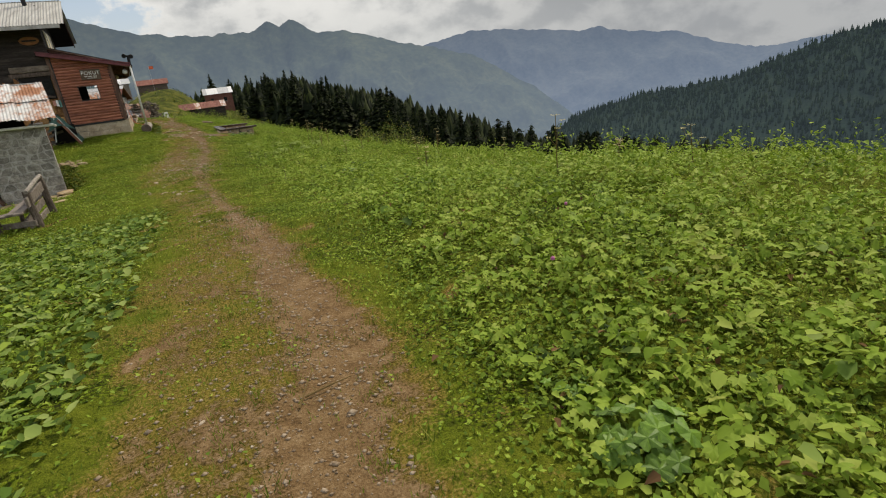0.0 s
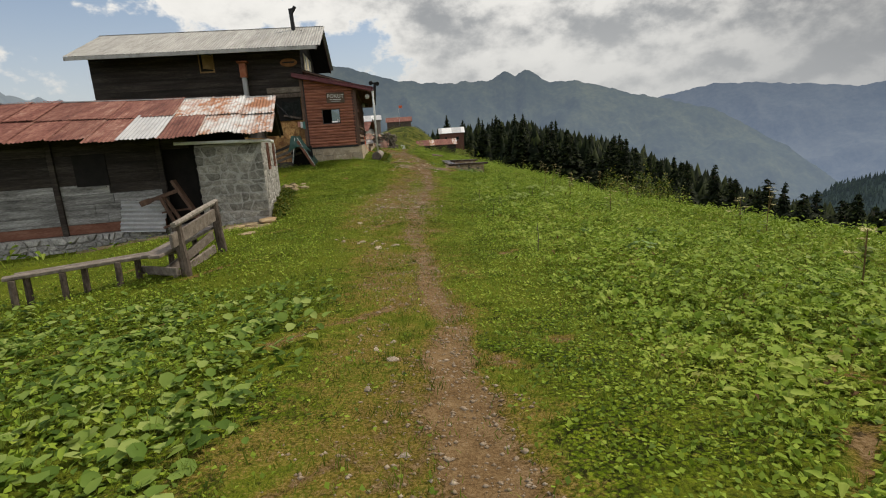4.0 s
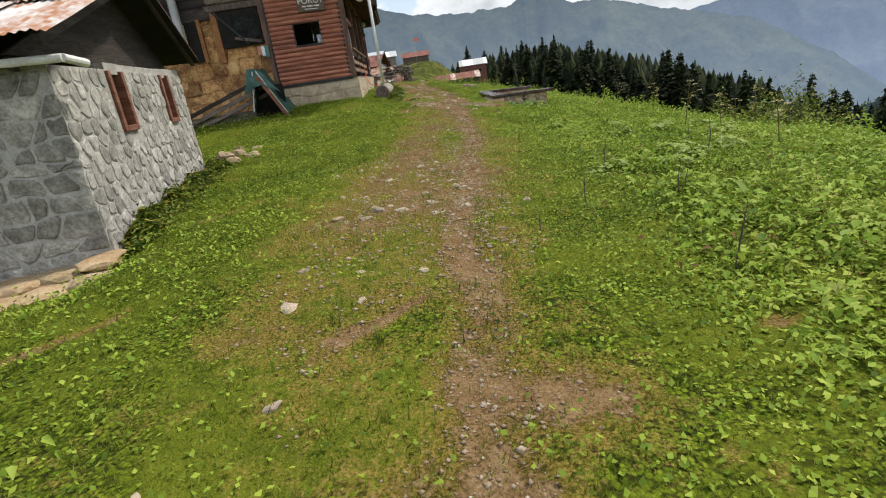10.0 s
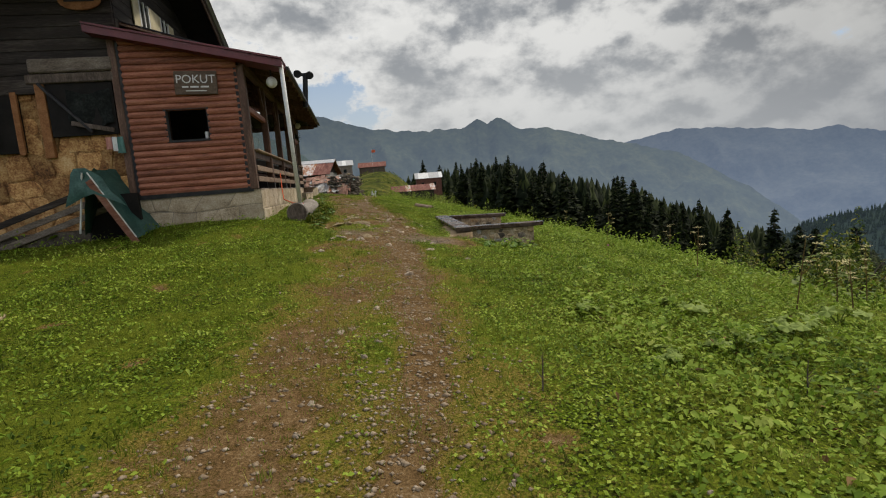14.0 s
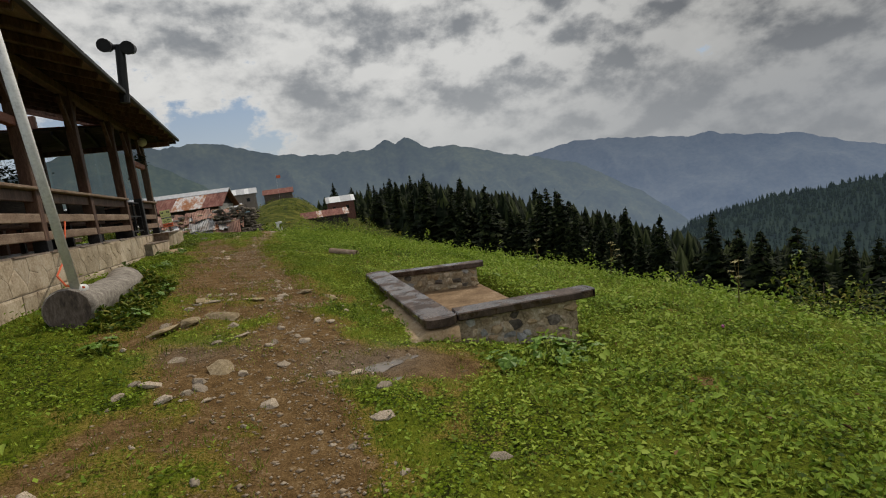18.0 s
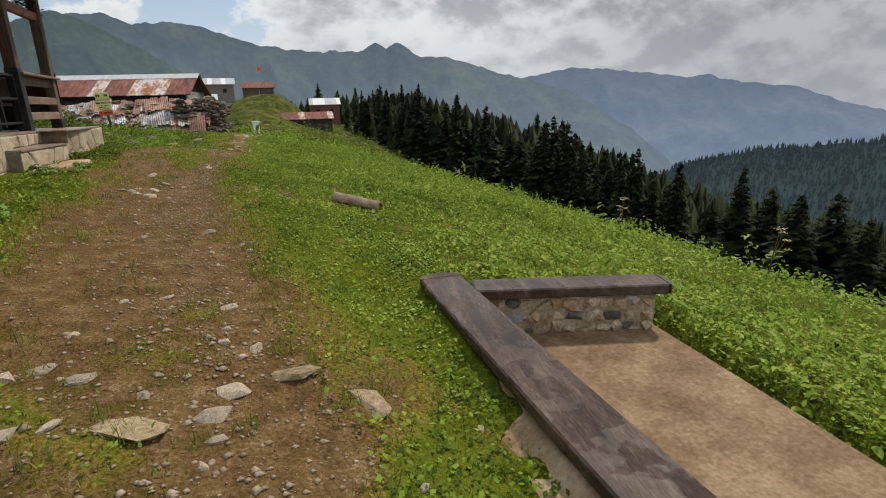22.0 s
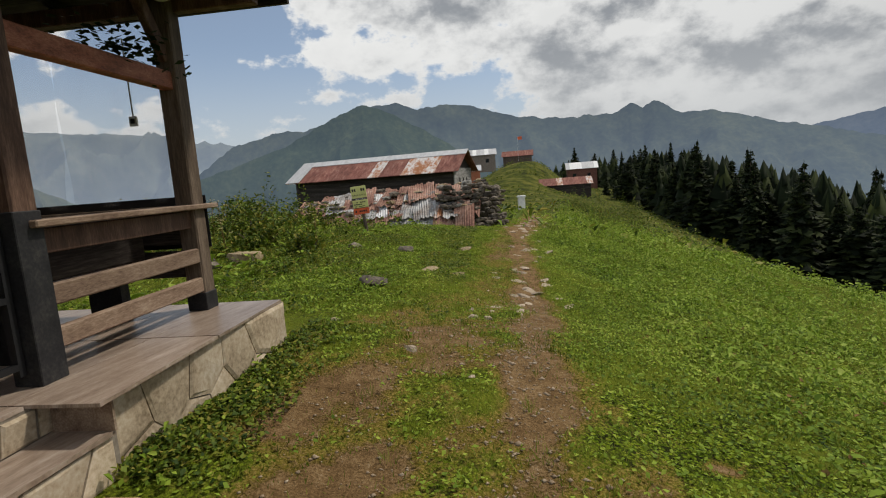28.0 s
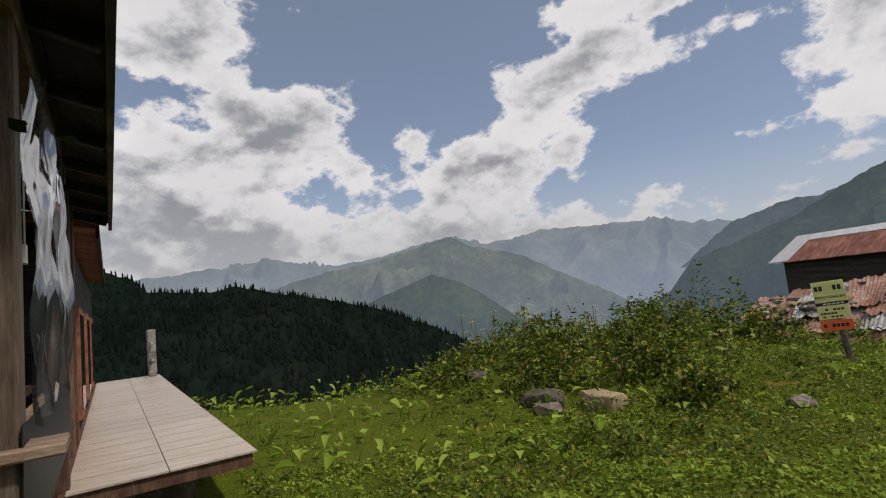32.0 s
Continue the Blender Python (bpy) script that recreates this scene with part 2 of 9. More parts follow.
M_RUST = material("rusty_sheet", [(0.07, 0.022, 0.018), (0.14, 0.046, 0.035), (0.225, 0.095, 0.07), (0.33, 0.20, 0.16)], 1.6, 0.8, 0.3, 14, stretch=(2.2, 0.35, 1), spread=0.14)
M_RUSTPATCH = material("rust_spotted_zinc", [(0.25, 0.09, 0.03), (0.34, 0.14, 0.06), (0.54, 0.52, 0.51), (0.62, 0.62, 0.62)], 0.9, 0.6, 0.2, 4, stretch=(1.6, 0.6, 1), spread=0.08)
M_ZINC = material("dull_zinc_sheet", [(0.36, 0.36, 0.36), (0.47, 0.47, 0.48), (0.58, 0.58, 0.58)], 2, 0.55, 0.15, 25, metal=0.25, stretch=(2, .5, 1), spread=0.12)
M_DULLTIN = material("stained_old_tin", [(0.09, 0.06, 0.045), (0.20, 0.175, 0.16), (0.33, 0.33, 0.33), (0.44, 0.44, 0.45)], 1.8, 0.6, 0.3, 20, metal=0.2, spread=0.12)
M_OLDRUST = material("bleached_rusty_tin", [(0.10, 0.045, 0.033), (0.21, 0.10, 0.072), (0.33, 0.195, 0.145), (0.43, 0.33, 0.28)], 1.5, 0.8, 0.3, 14, spread=0.14)
M_GREYROOF = material("grey_roof_sheet", [(0.22, 0.21, 0.19), (0.36, 0.35, 0.33), (0.47, 0.46, 0.44)], 1.2, 0.7, 0.2, 12, stretch=(3, 0.4, 1), spread=0.1)
M_STONE = material("grey_fieldstone", [(0.10, 0.092, 0.08), (0.25, 0.235, 0.205), (0.46, 0.44, 0.40)], 6, 0.9, 0.8, 28, spread=0.34)
M_PALESTONE = material("pale_fieldstone", [(0.15, 0.142, 0.13), (0.33, 0.315, 0.29), (0.53, 0.51, 0.48)], 7, 0.9, 0.7, 30, spread=0.3)
M_MORTAR = material("grey_mortar", [(0.22, 0.21, 0.19), (0.36, 0.345, 0.32), (0.50, 0.485, 0.455)], 6, 0.95, 0.5, 40)
M_FLAG = material("pale_cladding_stone", [(0.19, 0.14, 0.088), (0.43, 0.345, 0.245), (0.59, 0.515, 0.41)], 2.2, 0.8, 0.4, 30, spread=0.16)
M_FLAGJOINT = material("cladding_joint", [(0.14, 0.115, 0.09), (0.30, 0.26, 0.21)], 8, 0.95, 0.4, 40)
# lighter copy of the plank tile, the veranda's sunlight put into its colour
M_LITTILE = material("lit_plank_tile", [(0.30, 0.23, 0.175), (0.48, 0.40, 0.33), (0.62, 0.55, 0.48)], 3, 0.35, 0.05, 25, stretch=(6, 0.8, 1), spread=0.1, spec=0.5)
M_TILE = material("brown_plank_tile", [(0.15, 0.105, 0.078), (0.29, 0.22, 0.172), (0.44, 0.365, 0.31)], 3, 0.35, 0.05, 25, stretch=(6, 0.8, 1), spread=0.1, spec=0.5)
M_ROCK = material("path_stone", [(0.17, 0.125, 0.085), (0.35, 0.28, 0.205), (0.54, 0.465, 0.375)], 9, 0.9, 0.5, 50, spread=0.3)
M_DARKROCK = material("dark_mossy_stone", [(0.045, 0.036, 0.028), (0.12, 0.098, 0.078), (0.25, 0.21, 0.17)], 7, 0.95, 0.7, 35, spread=0.35)
M_BROWNSTONE = material("brown_rubble_wall", [(0.0675, 0.0378, 0.0216), (0.25, 0.115, 0.043), (0.47, 0.275, 0.11), (0.58, 0.41, 0.215)], 3, 0.9, 0.7, 25, spread=0.4)
M_RUBBLEWALL = material("planter_rubble", [(0.14, 0.095, 0.052), (0.36, 0.275, 0.175), (0.60, 0.52, 0.41)], 8, 0.9, 0.7, 40, spread=0.3)
M_BANK = material("eroded_ochre_mortar", [(0.17, 0.105, 0.052), (0.36, 0.25, 0.14), (0.53, 0.42, 0.28)], 3.5, 0.9, 0.6, 34)
M_CONCRETE = material("worn_earth_concrete", [(0.095, 0.055, 0.027), (0.205, 0.13, 0.07), (0.35, 0.25, 0.155)], 2.6, 0.9, 0.4, 30)
M_DARKPLANK = material("dark_wet_plank", [(0.013, 0.007, 0.005), (0.052, 0.03, 0.021), (0.14, 0.098, 0.075)], 4, 0.24, 0.5, 40, stretch=(2.5, 0.35, 2), spread=0.1, spec=0.4)
# rain stands on parts of the planks
wet_n, wet_l = M_DARKPLANK.node_tree.nodes, M_DARKPLANK.node_tree.links
wet_co, wet_patch, wet_rough = wet_n.new("ShaderNodeTexCoord"), wet_n.new("ShaderNodeTexNoise"), wet_n.new("ShaderNodeMapRange")
wet_l.new(wet_co.outputs["Object"], wet_patch.inputs["Vector"])
wet_patch.inputs["Scale"].default_value, wet_patch.inputs["Detail"].default_value = 3.2, 4.0
wet_l.new(wet_patch.outputs["Fac"], wet_rough.inputs[0])
for i, v in zip((1, 2, 3, 4), (0.46, 0.56, 0.07, 0.62)):
    wet_rough.inputs[i].default_value = v
wet_l.new(wet_rough.outputs[0], wet_n["Principled BSDF"].inputs["Roughness"])
M_TARP = material("green_tarpaulin", [(0.012, 0.05, 0.04), (0.03, 0.09, 0.075), (0.07, 0.15, 0.13)], 5, 0.5, 0.3, 25, spec=0.4)
M_TARP_DARK = material("dirty_plastic_sheet", [(0.005, 0.006, 0.006), (0.014, 0.016, 0.015), (0.035, 0.04, 0.037)], 4, 0.85, 0.5, 20, spec=0.1)
M_WHITE = material("white_paint", [(0.55, 0.55, 0.54), (0.72, 0.72, 0.71), (0.8, 0.8, 0.79)], 5, 0.6, 0.1, 40)
M_BLACK = material("black_plastic", [(0.01, 0.01, 0.011), (0.02, 0.02, 0.022)], 8, 0.5, 0.1, 40)
M_BARK = material("spruce_bark", [(0.03, 0.022, 0.017), (0.09, 0.068, 0.05), (0.16, 0.13, 0.10)], 8, 0.95, 0.7, 40, stretch=(1, 1, 0.3))
M_OLDLOG = material("bleached_log", [(0.10, 0.085, 0.07), (0.24, 0.21, 0.18), (0.42, 0.385, 0.34)], 6, 0.85, 0.6, 45, stretch=(0.5, 3, 3))
M_REDBRICK = material("red_brown_cladding", [(0.07, 0.03, 0.022), (0.14, 0.06, 0.045), (0.20, 0.10, 0.078)], 3, 0.85, 0.3, 30)
M_RUNG = material("terracotta_duct", [(0.25, 0.07, 0.035), (0.36, 0.12, 0.06), (0.42, 0.19, 0.11)], 5, 0.7, 0.2, 30)
M_CREAM = material("cream_shutter", [(0.45, 0.37, 0.22), (0.58, 0.50, 0.33), (0.68, 0.61, 0.45)], 4, 0.7, 0.15, 30)
M_YELLOW = material("yellow_sign_board", [(0.58, 0.56, 0.20), (0.68, 0.67, 0.30)], 5, 0.5, 0.05, 40)
M_RED = material("red_sign_board", [(0.62, 0.09, 0.03), (0.72, 0.15, 0.06)], 5, 0.5, 0.05, 40)
M_INK = material("dark_lettering", [(0.015, 0.015, 0.015), (0.03, 0.03, 0.03)], 5, 0.7, 0)
M_CHALK = material("pale_lettering", [(0.55, 0.55, 0.52), (0.72, 0.72, 0.69)], 5, 0.7, 0)
# near-black stands in for the shade in openings, recesses and under roofs
M_DARKIN = material("interior_shade", [(0.006, 0.005, 0.005), (0.02, 0.017, 0.015)], 3, 0.9, 0.2)
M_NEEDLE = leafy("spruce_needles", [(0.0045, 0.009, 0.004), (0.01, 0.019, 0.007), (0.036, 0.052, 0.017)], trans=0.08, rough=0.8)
M_GRASS = leafy("meadow_grass", [(0.038, 0.06, 0.0104), (0.109, 0.17, 0.0208), (0.19, 0.28, 0.0364), (0.399, 0.37, 0.13)], patchy=0.8, trans=0.32)
M_LEAF = leafy("broad_weed_leaf", [(0.0475, 0.095, 0.0117), (0.138, 0.25, 0.0234), (0.223, 0.36, 0.0442), (0.314, 0.44, 0.0845), (0.275, 0.33, 0.0845)], patchy=0.6, trans=0.28, rough=0.62, spec=0.14)
M_DOCK = leafy("pale_dock_leaf", [(0.04, 0.09, 0.012), (0.11, 0.21, 0.035), (0.20, 0.315, 0.07), (0.31, 0.42, 0.13)], trans=0.28, rough=0.6, spec=0.14)
M_CLOVER = leafy("small_clover_leaf", [(0.0238, 0.055, 0.0104), (0.119, 0.21, 0.0221), (0.237, 0.365, 0.0442), (0.38, 0.49, 0.091)], patchy=0.7, trans=0.22, rough=0.65, spec=0.14)
M_DEADLEAF = leafy("withered_leaf", [(0.07, 0.04, 0.02), (0.16, 0.10, 0.045), (0.26, 0.18, 0.08)], trans=0.15)
M_DRY = leafy("dry_stalk", [(0.10, 0.075, 0.035), (0.18, 0.14, 0.06), (0.13, 0.15, 0.05)], trans=0.1)
M_FLOWER = leafy("pale_umbel", [(0.42, 0.42, 0.20), (0.62, 0.60, 0.38)], trans=0.2)
M_PINK = leafy("pink_flower", [(0.45, 0.10, 0.35), (0.55, 0.2, 0.45)], trans=0.2)
M_BUSH = leafy("bush_leaf", [(0.022, 0.05, 0.008), (0.07, 0.125, 0.014), (0.14, 0.21, 0.026), (0.26, 0.25, 0.05)], trans=0.2, rough=0.6, spec=0.2)

M_GLASS = bpy.data.materials.new("clear_plastic_sheet")
M_GLASS.use_nodes = True
gn, gl = M_GLASS.node_tree.nodes, M_GLASS.node_tree.links
gn.remove(gn["Principled BSDF"])
g_clear, g_gloss, g_milk = gn.new("ShaderNodeBsdfTransparent"), gn.new("ShaderNodeBsdfGlossy"), gn.new("ShaderNodeBsdfDiffuse")
g_gloss.inputs["Roughness"].default_value = 0.05
g_milk.inputs[0].default_value = (0.75, 0.78, 0.80, 1)
g_lw = gn.new("ShaderNodeLayerWeight")
g_pw = gn.new("ShaderNodeMath")
g_pw.operation = "POWER"
gl.new(g_lw.outputs["Facing"], g_pw.inputs[0])
g_pw.inputs[1].default_value = 3.0
g_fr = gn.new("ShaderNodeMapRange")
g_fr.inputs[3].default_value, g_fr.inputs[4].default_value = 0.05, 0.95
gl.new(g_pw.outputs[0], g_fr.inputs[0])
g_a, g_b = gn.new("ShaderNodeMixShader"), gn.new("ShaderNodeMixShader")
g_a.inputs[0].default_value = 0.10
gl.new(g_clear.outputs[0], g_a.inputs[1])
gl.new(g_milk.outputs[0], g_a.inputs[2])
gl.new(g_fr.outputs[0], g_b.inputs[0])
gl.new(g_a.outputs[0], g_b.inputs[1])
gl.new(g_gloss.outputs[0], g_b.inputs[2])
gl.new(g_b.outputs[0], gn["Material Output"].inputs[0])


def ground_material():
    m = bpy.data.materials.new("meadow_ground")
    m.use_nodes = True
    n, l = m.node_tree.nodes, m.node_tree.links
    p = n["Principled BSDF"]
    co = n.new("ShaderNodeTexCoord")

    def noise_at(s, d=6.0, r=0.62):
        t = n.new("ShaderNodeTexNoise")
        t.inputs["Scale"].default_value, t.inputs["Detail"].default_value, t.inputs["Roughness"].default_value = s, d, r
        l.new(co.outputs["Object"], t.inputs["Vector"])
        return t.outputs["Fac"]

    def ramp_of(v, stops):
        r = n.new("ShaderNodeValToRGB")
        e = r.color_ramp.elements
        while len(e) < len(stops):
            e.new(0.5)
        for i, (pos, c) in enumerate(stops):
            e[i].position, e[i].color = pos, (*c, 1)
        l.new(v, r.inputs[0])
        return r.outputs[0]

    def math_of(op, a, b):
        k = n.new("ShaderNodeMath")
        k.operation = op
        for i, v in enumerate((a, b)):
            if isinstance(v, (int, float)):
                k.inputs[i].default_value = v
            else:
                l.new(v, k.inputs[i])
        return k.outputs[0]

    def mix_of(f, a, b):
        k = n.new("ShaderNodeMix")
        k.data_type = "RGBA"
        l.new(f, k.inputs[0])
        l.new(a, k.inputs[6])
        l.new(b, k.inputs[7])
        return k.outputs[2]

    fine, mid, wide = noise_at(55), noise_at(7), noise_at(0.9)
    # a close cover of small leaves: cells a few centimetres wide, each with its own green, the shade in the gaps
    # between them painted dark
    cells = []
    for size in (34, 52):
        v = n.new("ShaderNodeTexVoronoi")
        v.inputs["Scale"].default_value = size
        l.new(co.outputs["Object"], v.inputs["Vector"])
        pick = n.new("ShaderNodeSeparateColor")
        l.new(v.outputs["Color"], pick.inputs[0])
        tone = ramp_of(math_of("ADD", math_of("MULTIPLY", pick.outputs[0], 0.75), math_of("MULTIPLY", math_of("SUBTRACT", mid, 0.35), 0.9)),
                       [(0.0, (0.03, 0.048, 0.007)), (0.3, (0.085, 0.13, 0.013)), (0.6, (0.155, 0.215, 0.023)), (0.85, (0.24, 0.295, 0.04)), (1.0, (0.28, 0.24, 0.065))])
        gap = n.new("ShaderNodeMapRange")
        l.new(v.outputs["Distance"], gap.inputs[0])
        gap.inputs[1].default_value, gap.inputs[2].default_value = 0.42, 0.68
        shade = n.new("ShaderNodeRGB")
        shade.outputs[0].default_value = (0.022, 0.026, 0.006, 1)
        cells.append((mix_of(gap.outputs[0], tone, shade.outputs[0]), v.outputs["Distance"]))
    pickmix = n.new("ShaderNodeMapRange")
    l.new(mid, pickmix.inputs[0])
    pickmix.inputs[1].default_value, pickmix.inputs[2].default_value = 0.46, 0.54
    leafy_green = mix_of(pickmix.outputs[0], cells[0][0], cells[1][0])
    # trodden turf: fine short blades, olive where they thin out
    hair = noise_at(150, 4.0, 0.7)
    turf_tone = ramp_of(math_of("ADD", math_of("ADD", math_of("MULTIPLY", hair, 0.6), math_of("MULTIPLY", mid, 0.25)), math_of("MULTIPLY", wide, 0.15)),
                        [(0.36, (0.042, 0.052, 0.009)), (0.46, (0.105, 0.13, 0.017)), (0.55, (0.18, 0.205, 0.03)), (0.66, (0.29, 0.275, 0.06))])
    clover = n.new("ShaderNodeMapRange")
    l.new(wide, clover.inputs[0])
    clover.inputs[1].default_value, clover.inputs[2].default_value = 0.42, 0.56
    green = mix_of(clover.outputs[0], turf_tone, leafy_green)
    leaf_relief = cells[0][1]
    far_tone = ramp_of(noise_at(0.35, 8.0, 0.7), [(0.36, (0.022, 0.03, 0.008)), (0.5, (0.075, 0.088, 0.017)), (0.64, (0.16, 0.15, 0.04))])
    wild = n.new("ShaderNodeAttribute")
    wild.attribute_name = "wild"
    green = mix_of(wild.outputs["Fac"], green, far_tone)
    olive = ramp_of(fine, [(0.36, (0.075, 0.055, 0.016)), (0.5, (0.20, 0.155, 0.036)), (0.66, (0.36, 0.26, 0.10))])
    soil = ramp_of(math_of("ADD", math_of("MULTIPLY", fine, 0.55), math_of("MULTIPLY", mid, 0.45)),
                   [(0.34, (0.10, 0.06, 0.03)), (0.48, (0.205, 0.13, 0.067)), (0.6, (0.30, 0.205, 0.115)), (0.7, (0.43, 0.335, 0.23))])
    loam = ramp_of(math_of("ADD", math_of("MULTIPLY", fine, 0.55), math_of("MULTIPLY", mid, 0.45)),
                   [(0.34, (0.06, 0.036, 0.017)), (0.47, (0.145, 0.088, 0.04)), (0.57, (0.23, 0.148, 0.073)), (0.68, (0.38, 0.29, 0.19))])
    dark = n.new("ShaderNodeAttribute")
    dark.attribute_name = "loam"
    soil = mix_of(dark.outputs["Fac"], soil, loam)
    at = n.new("ShaderNodeAttribute")
    at.attribute_name = "bare"
    edge = math_of("ADD", at.outputs["Fac"], math_of("MULTIPLY", math_of("SUBTRACT", math_of("ADD", math_of("MULTIPLY", mid, 0.6), math_of("MULTIPLY", fine, 0.4)), 0.5), 1.5))
    edge = math_of("ADD", edge, math_of("MULTIPLY", math_of("SUBTRACT", wide, 0.47), 0.7))
    k1, k2 = n.new("ShaderNodeMapRange"), n.new("ShaderNodeMapRange")
    for k, a, b in ((k1, 0.14, 0.5), (k2, 0.45, 0.68)):
        k.interpolation_type = "SMOOTHSTEP"
        l.new(edge, k.inputs[0])
        k.inputs[1].default_value, k.inputs[2].default_value = a, b
    # darker ground under the weeds: litter, with the shade between leaves in its colour
    cover = n.new("ShaderNodeAttribute")
    cover.attribute_name = "shaded_litter"
    shaded_litter = ramp_of(fine, [(0.35, (0.03, 0.037, 0.008)), (0.52, (0.10, 0.125, 0.018)), (0.68, (0.20, 0.205, 0.038))])
    col = mix_of(k2.outputs[0], mix_of(k1.outputs[0], mix_of(math_of("MULTIPLY", cover.outputs["Fac"], 0.6), green, shaded_litter), olive), soil)
    wet = n.new("ShaderNodeAttribute")
    wet.attribute_name = "wet"
    mud = ramp_of(fine, [(0.35, (0.065, 0.042, 0.024)), (0.65, (0.15, 0.105, 0.066))])
    deeper = n.new("ShaderNodeHueSaturation")
    deeper.inputs["Saturation"].default_value, deeper.inputs["Value"].default_value = 1.06, 0.84
    l.new(mix_of(math_of("MULTIPLY", math_of("MULTIPLY", wet.outputs["Fac"], 0.5), k2.outputs[0]), col, mud), deeper.inputs["Color"])
    l.new(deeper.outputs[0], p.inputs["Base Color"])
    l.new(math_of("SUBTRACT", 0.92, math_of("MULTIPLY", wet.outputs["Fac"], math_of("MULTIPLY", mid, 0.95))), p.inputs["Roughness"])
    l.new(math_of("ADD", 0.06, math_of("MULTIPLY", wet.outputs["Fac"], 0.3)), p.inputs["Specular IOR Level"])
    b = n.new("ShaderNodeBump")
    b.inputs["Strength"].default_value, b.inputs["Distance"].default_value = 0.7, 0.03
    l.new(math_of("SUBTRACT", math_of("ADD", fine, math_of("MULTIPLY", mid, 1.5)), math_of("MULTIPLY", math_of("MULTIPLY", leaf_relief, 0.7), math_of("SUBTRACT", 1.0, k2.outputs[0]))), b.inputs["Height"])
    l.new(b.outputs[0], p.inputs["Normal"])
    return m


M_GROUND = ground_material()


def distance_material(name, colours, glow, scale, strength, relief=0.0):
    """Far slopes: their own colours, with the pale blue haze of the air in front added as emission."""
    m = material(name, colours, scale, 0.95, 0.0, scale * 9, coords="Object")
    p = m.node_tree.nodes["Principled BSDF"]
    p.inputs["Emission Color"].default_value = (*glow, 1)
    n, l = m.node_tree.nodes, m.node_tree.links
    # the air is thicker over the valleys: the added haze glow grows downwards
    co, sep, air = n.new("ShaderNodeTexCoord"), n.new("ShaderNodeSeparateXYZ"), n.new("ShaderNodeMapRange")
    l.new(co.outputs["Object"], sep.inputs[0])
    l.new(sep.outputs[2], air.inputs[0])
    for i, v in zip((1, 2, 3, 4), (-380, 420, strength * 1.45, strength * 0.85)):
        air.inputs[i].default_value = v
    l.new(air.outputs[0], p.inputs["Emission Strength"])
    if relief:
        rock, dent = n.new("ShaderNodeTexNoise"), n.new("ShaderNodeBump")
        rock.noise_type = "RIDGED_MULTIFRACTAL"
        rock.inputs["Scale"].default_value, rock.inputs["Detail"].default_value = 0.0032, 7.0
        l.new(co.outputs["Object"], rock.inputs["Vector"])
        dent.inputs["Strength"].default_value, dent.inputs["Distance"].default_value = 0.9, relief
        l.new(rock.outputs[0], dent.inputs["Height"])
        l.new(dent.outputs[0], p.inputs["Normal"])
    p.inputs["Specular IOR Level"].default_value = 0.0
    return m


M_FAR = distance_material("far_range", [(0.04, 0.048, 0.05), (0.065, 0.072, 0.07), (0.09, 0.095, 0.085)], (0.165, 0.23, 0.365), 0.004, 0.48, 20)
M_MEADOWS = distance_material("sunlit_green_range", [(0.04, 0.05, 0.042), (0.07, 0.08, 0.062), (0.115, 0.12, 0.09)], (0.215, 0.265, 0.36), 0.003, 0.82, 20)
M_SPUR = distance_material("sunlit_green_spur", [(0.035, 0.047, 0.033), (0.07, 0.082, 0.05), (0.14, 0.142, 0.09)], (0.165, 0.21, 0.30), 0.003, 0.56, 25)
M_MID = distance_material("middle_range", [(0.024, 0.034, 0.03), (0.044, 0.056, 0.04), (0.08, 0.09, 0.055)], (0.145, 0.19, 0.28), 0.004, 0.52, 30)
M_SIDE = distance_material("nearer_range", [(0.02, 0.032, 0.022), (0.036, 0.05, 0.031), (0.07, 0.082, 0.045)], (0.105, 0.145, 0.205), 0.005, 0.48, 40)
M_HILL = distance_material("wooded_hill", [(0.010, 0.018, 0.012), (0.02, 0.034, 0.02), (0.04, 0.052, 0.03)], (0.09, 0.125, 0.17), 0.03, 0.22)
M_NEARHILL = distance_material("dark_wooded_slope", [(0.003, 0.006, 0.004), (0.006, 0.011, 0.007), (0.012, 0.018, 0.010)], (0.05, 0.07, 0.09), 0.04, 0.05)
M_RUSTWOOD = material("red_brown_sill_board", [(0.10, 0.04, 0.026), (0.20, 0.085, 0.055), (0.28, 0.15, 0.11)], 4, 0.85, 0.4, 30, stretch=(0.3, 1, 2))
M_CREAMWOOD = material("tan_window_wood", [(0.22, 0.13, 0.05), (0.34, 0.21, 0.09), (0.42, 0.29, 0.15)], 5, 0.7, 0.2, 40)
M_RUNGWOOD = material("orange_brown_board", [(0.16, 0.06, 0.02), (0.27, 0.115, 0.04), (0.36, 0.18, 0.08)], 5, 0.7, 0.3, 40)
M_PINKCLOTH = material("pink_cloth", [(0.45, 0.2, 0.16), (0.6, 0.33, 0.28)], 8, 0.9, 0.3, 60)
M_TEALCLOTH = material("teal_cloth", [(0.06, 0.16, 0.15), (0.14, 0.28, 0.26)], 8, 0.9, 0.3, 60)
M_OLDPOST = material("barky_post", [(0.03, 0.022, 0.018), (0.10, 0.075, 0.06), (0.20, 0.16, 0.135)], 9, 0.9, 0.7, 45, stretch=(1, 1, 0.35))
M_DARKLEAF = leafy("dark_pot_leaf", [(0.008, 0.02, 0.008), (0.02, 0.045, 0.015)], trans=0.1)
M_DARKGLASS = material("dark_window_glass", [(0.01, 0.012, 0.014), (0.02, 0.022, 0.025)], 3, 0.08, 0.0, 20, spec=0.8)
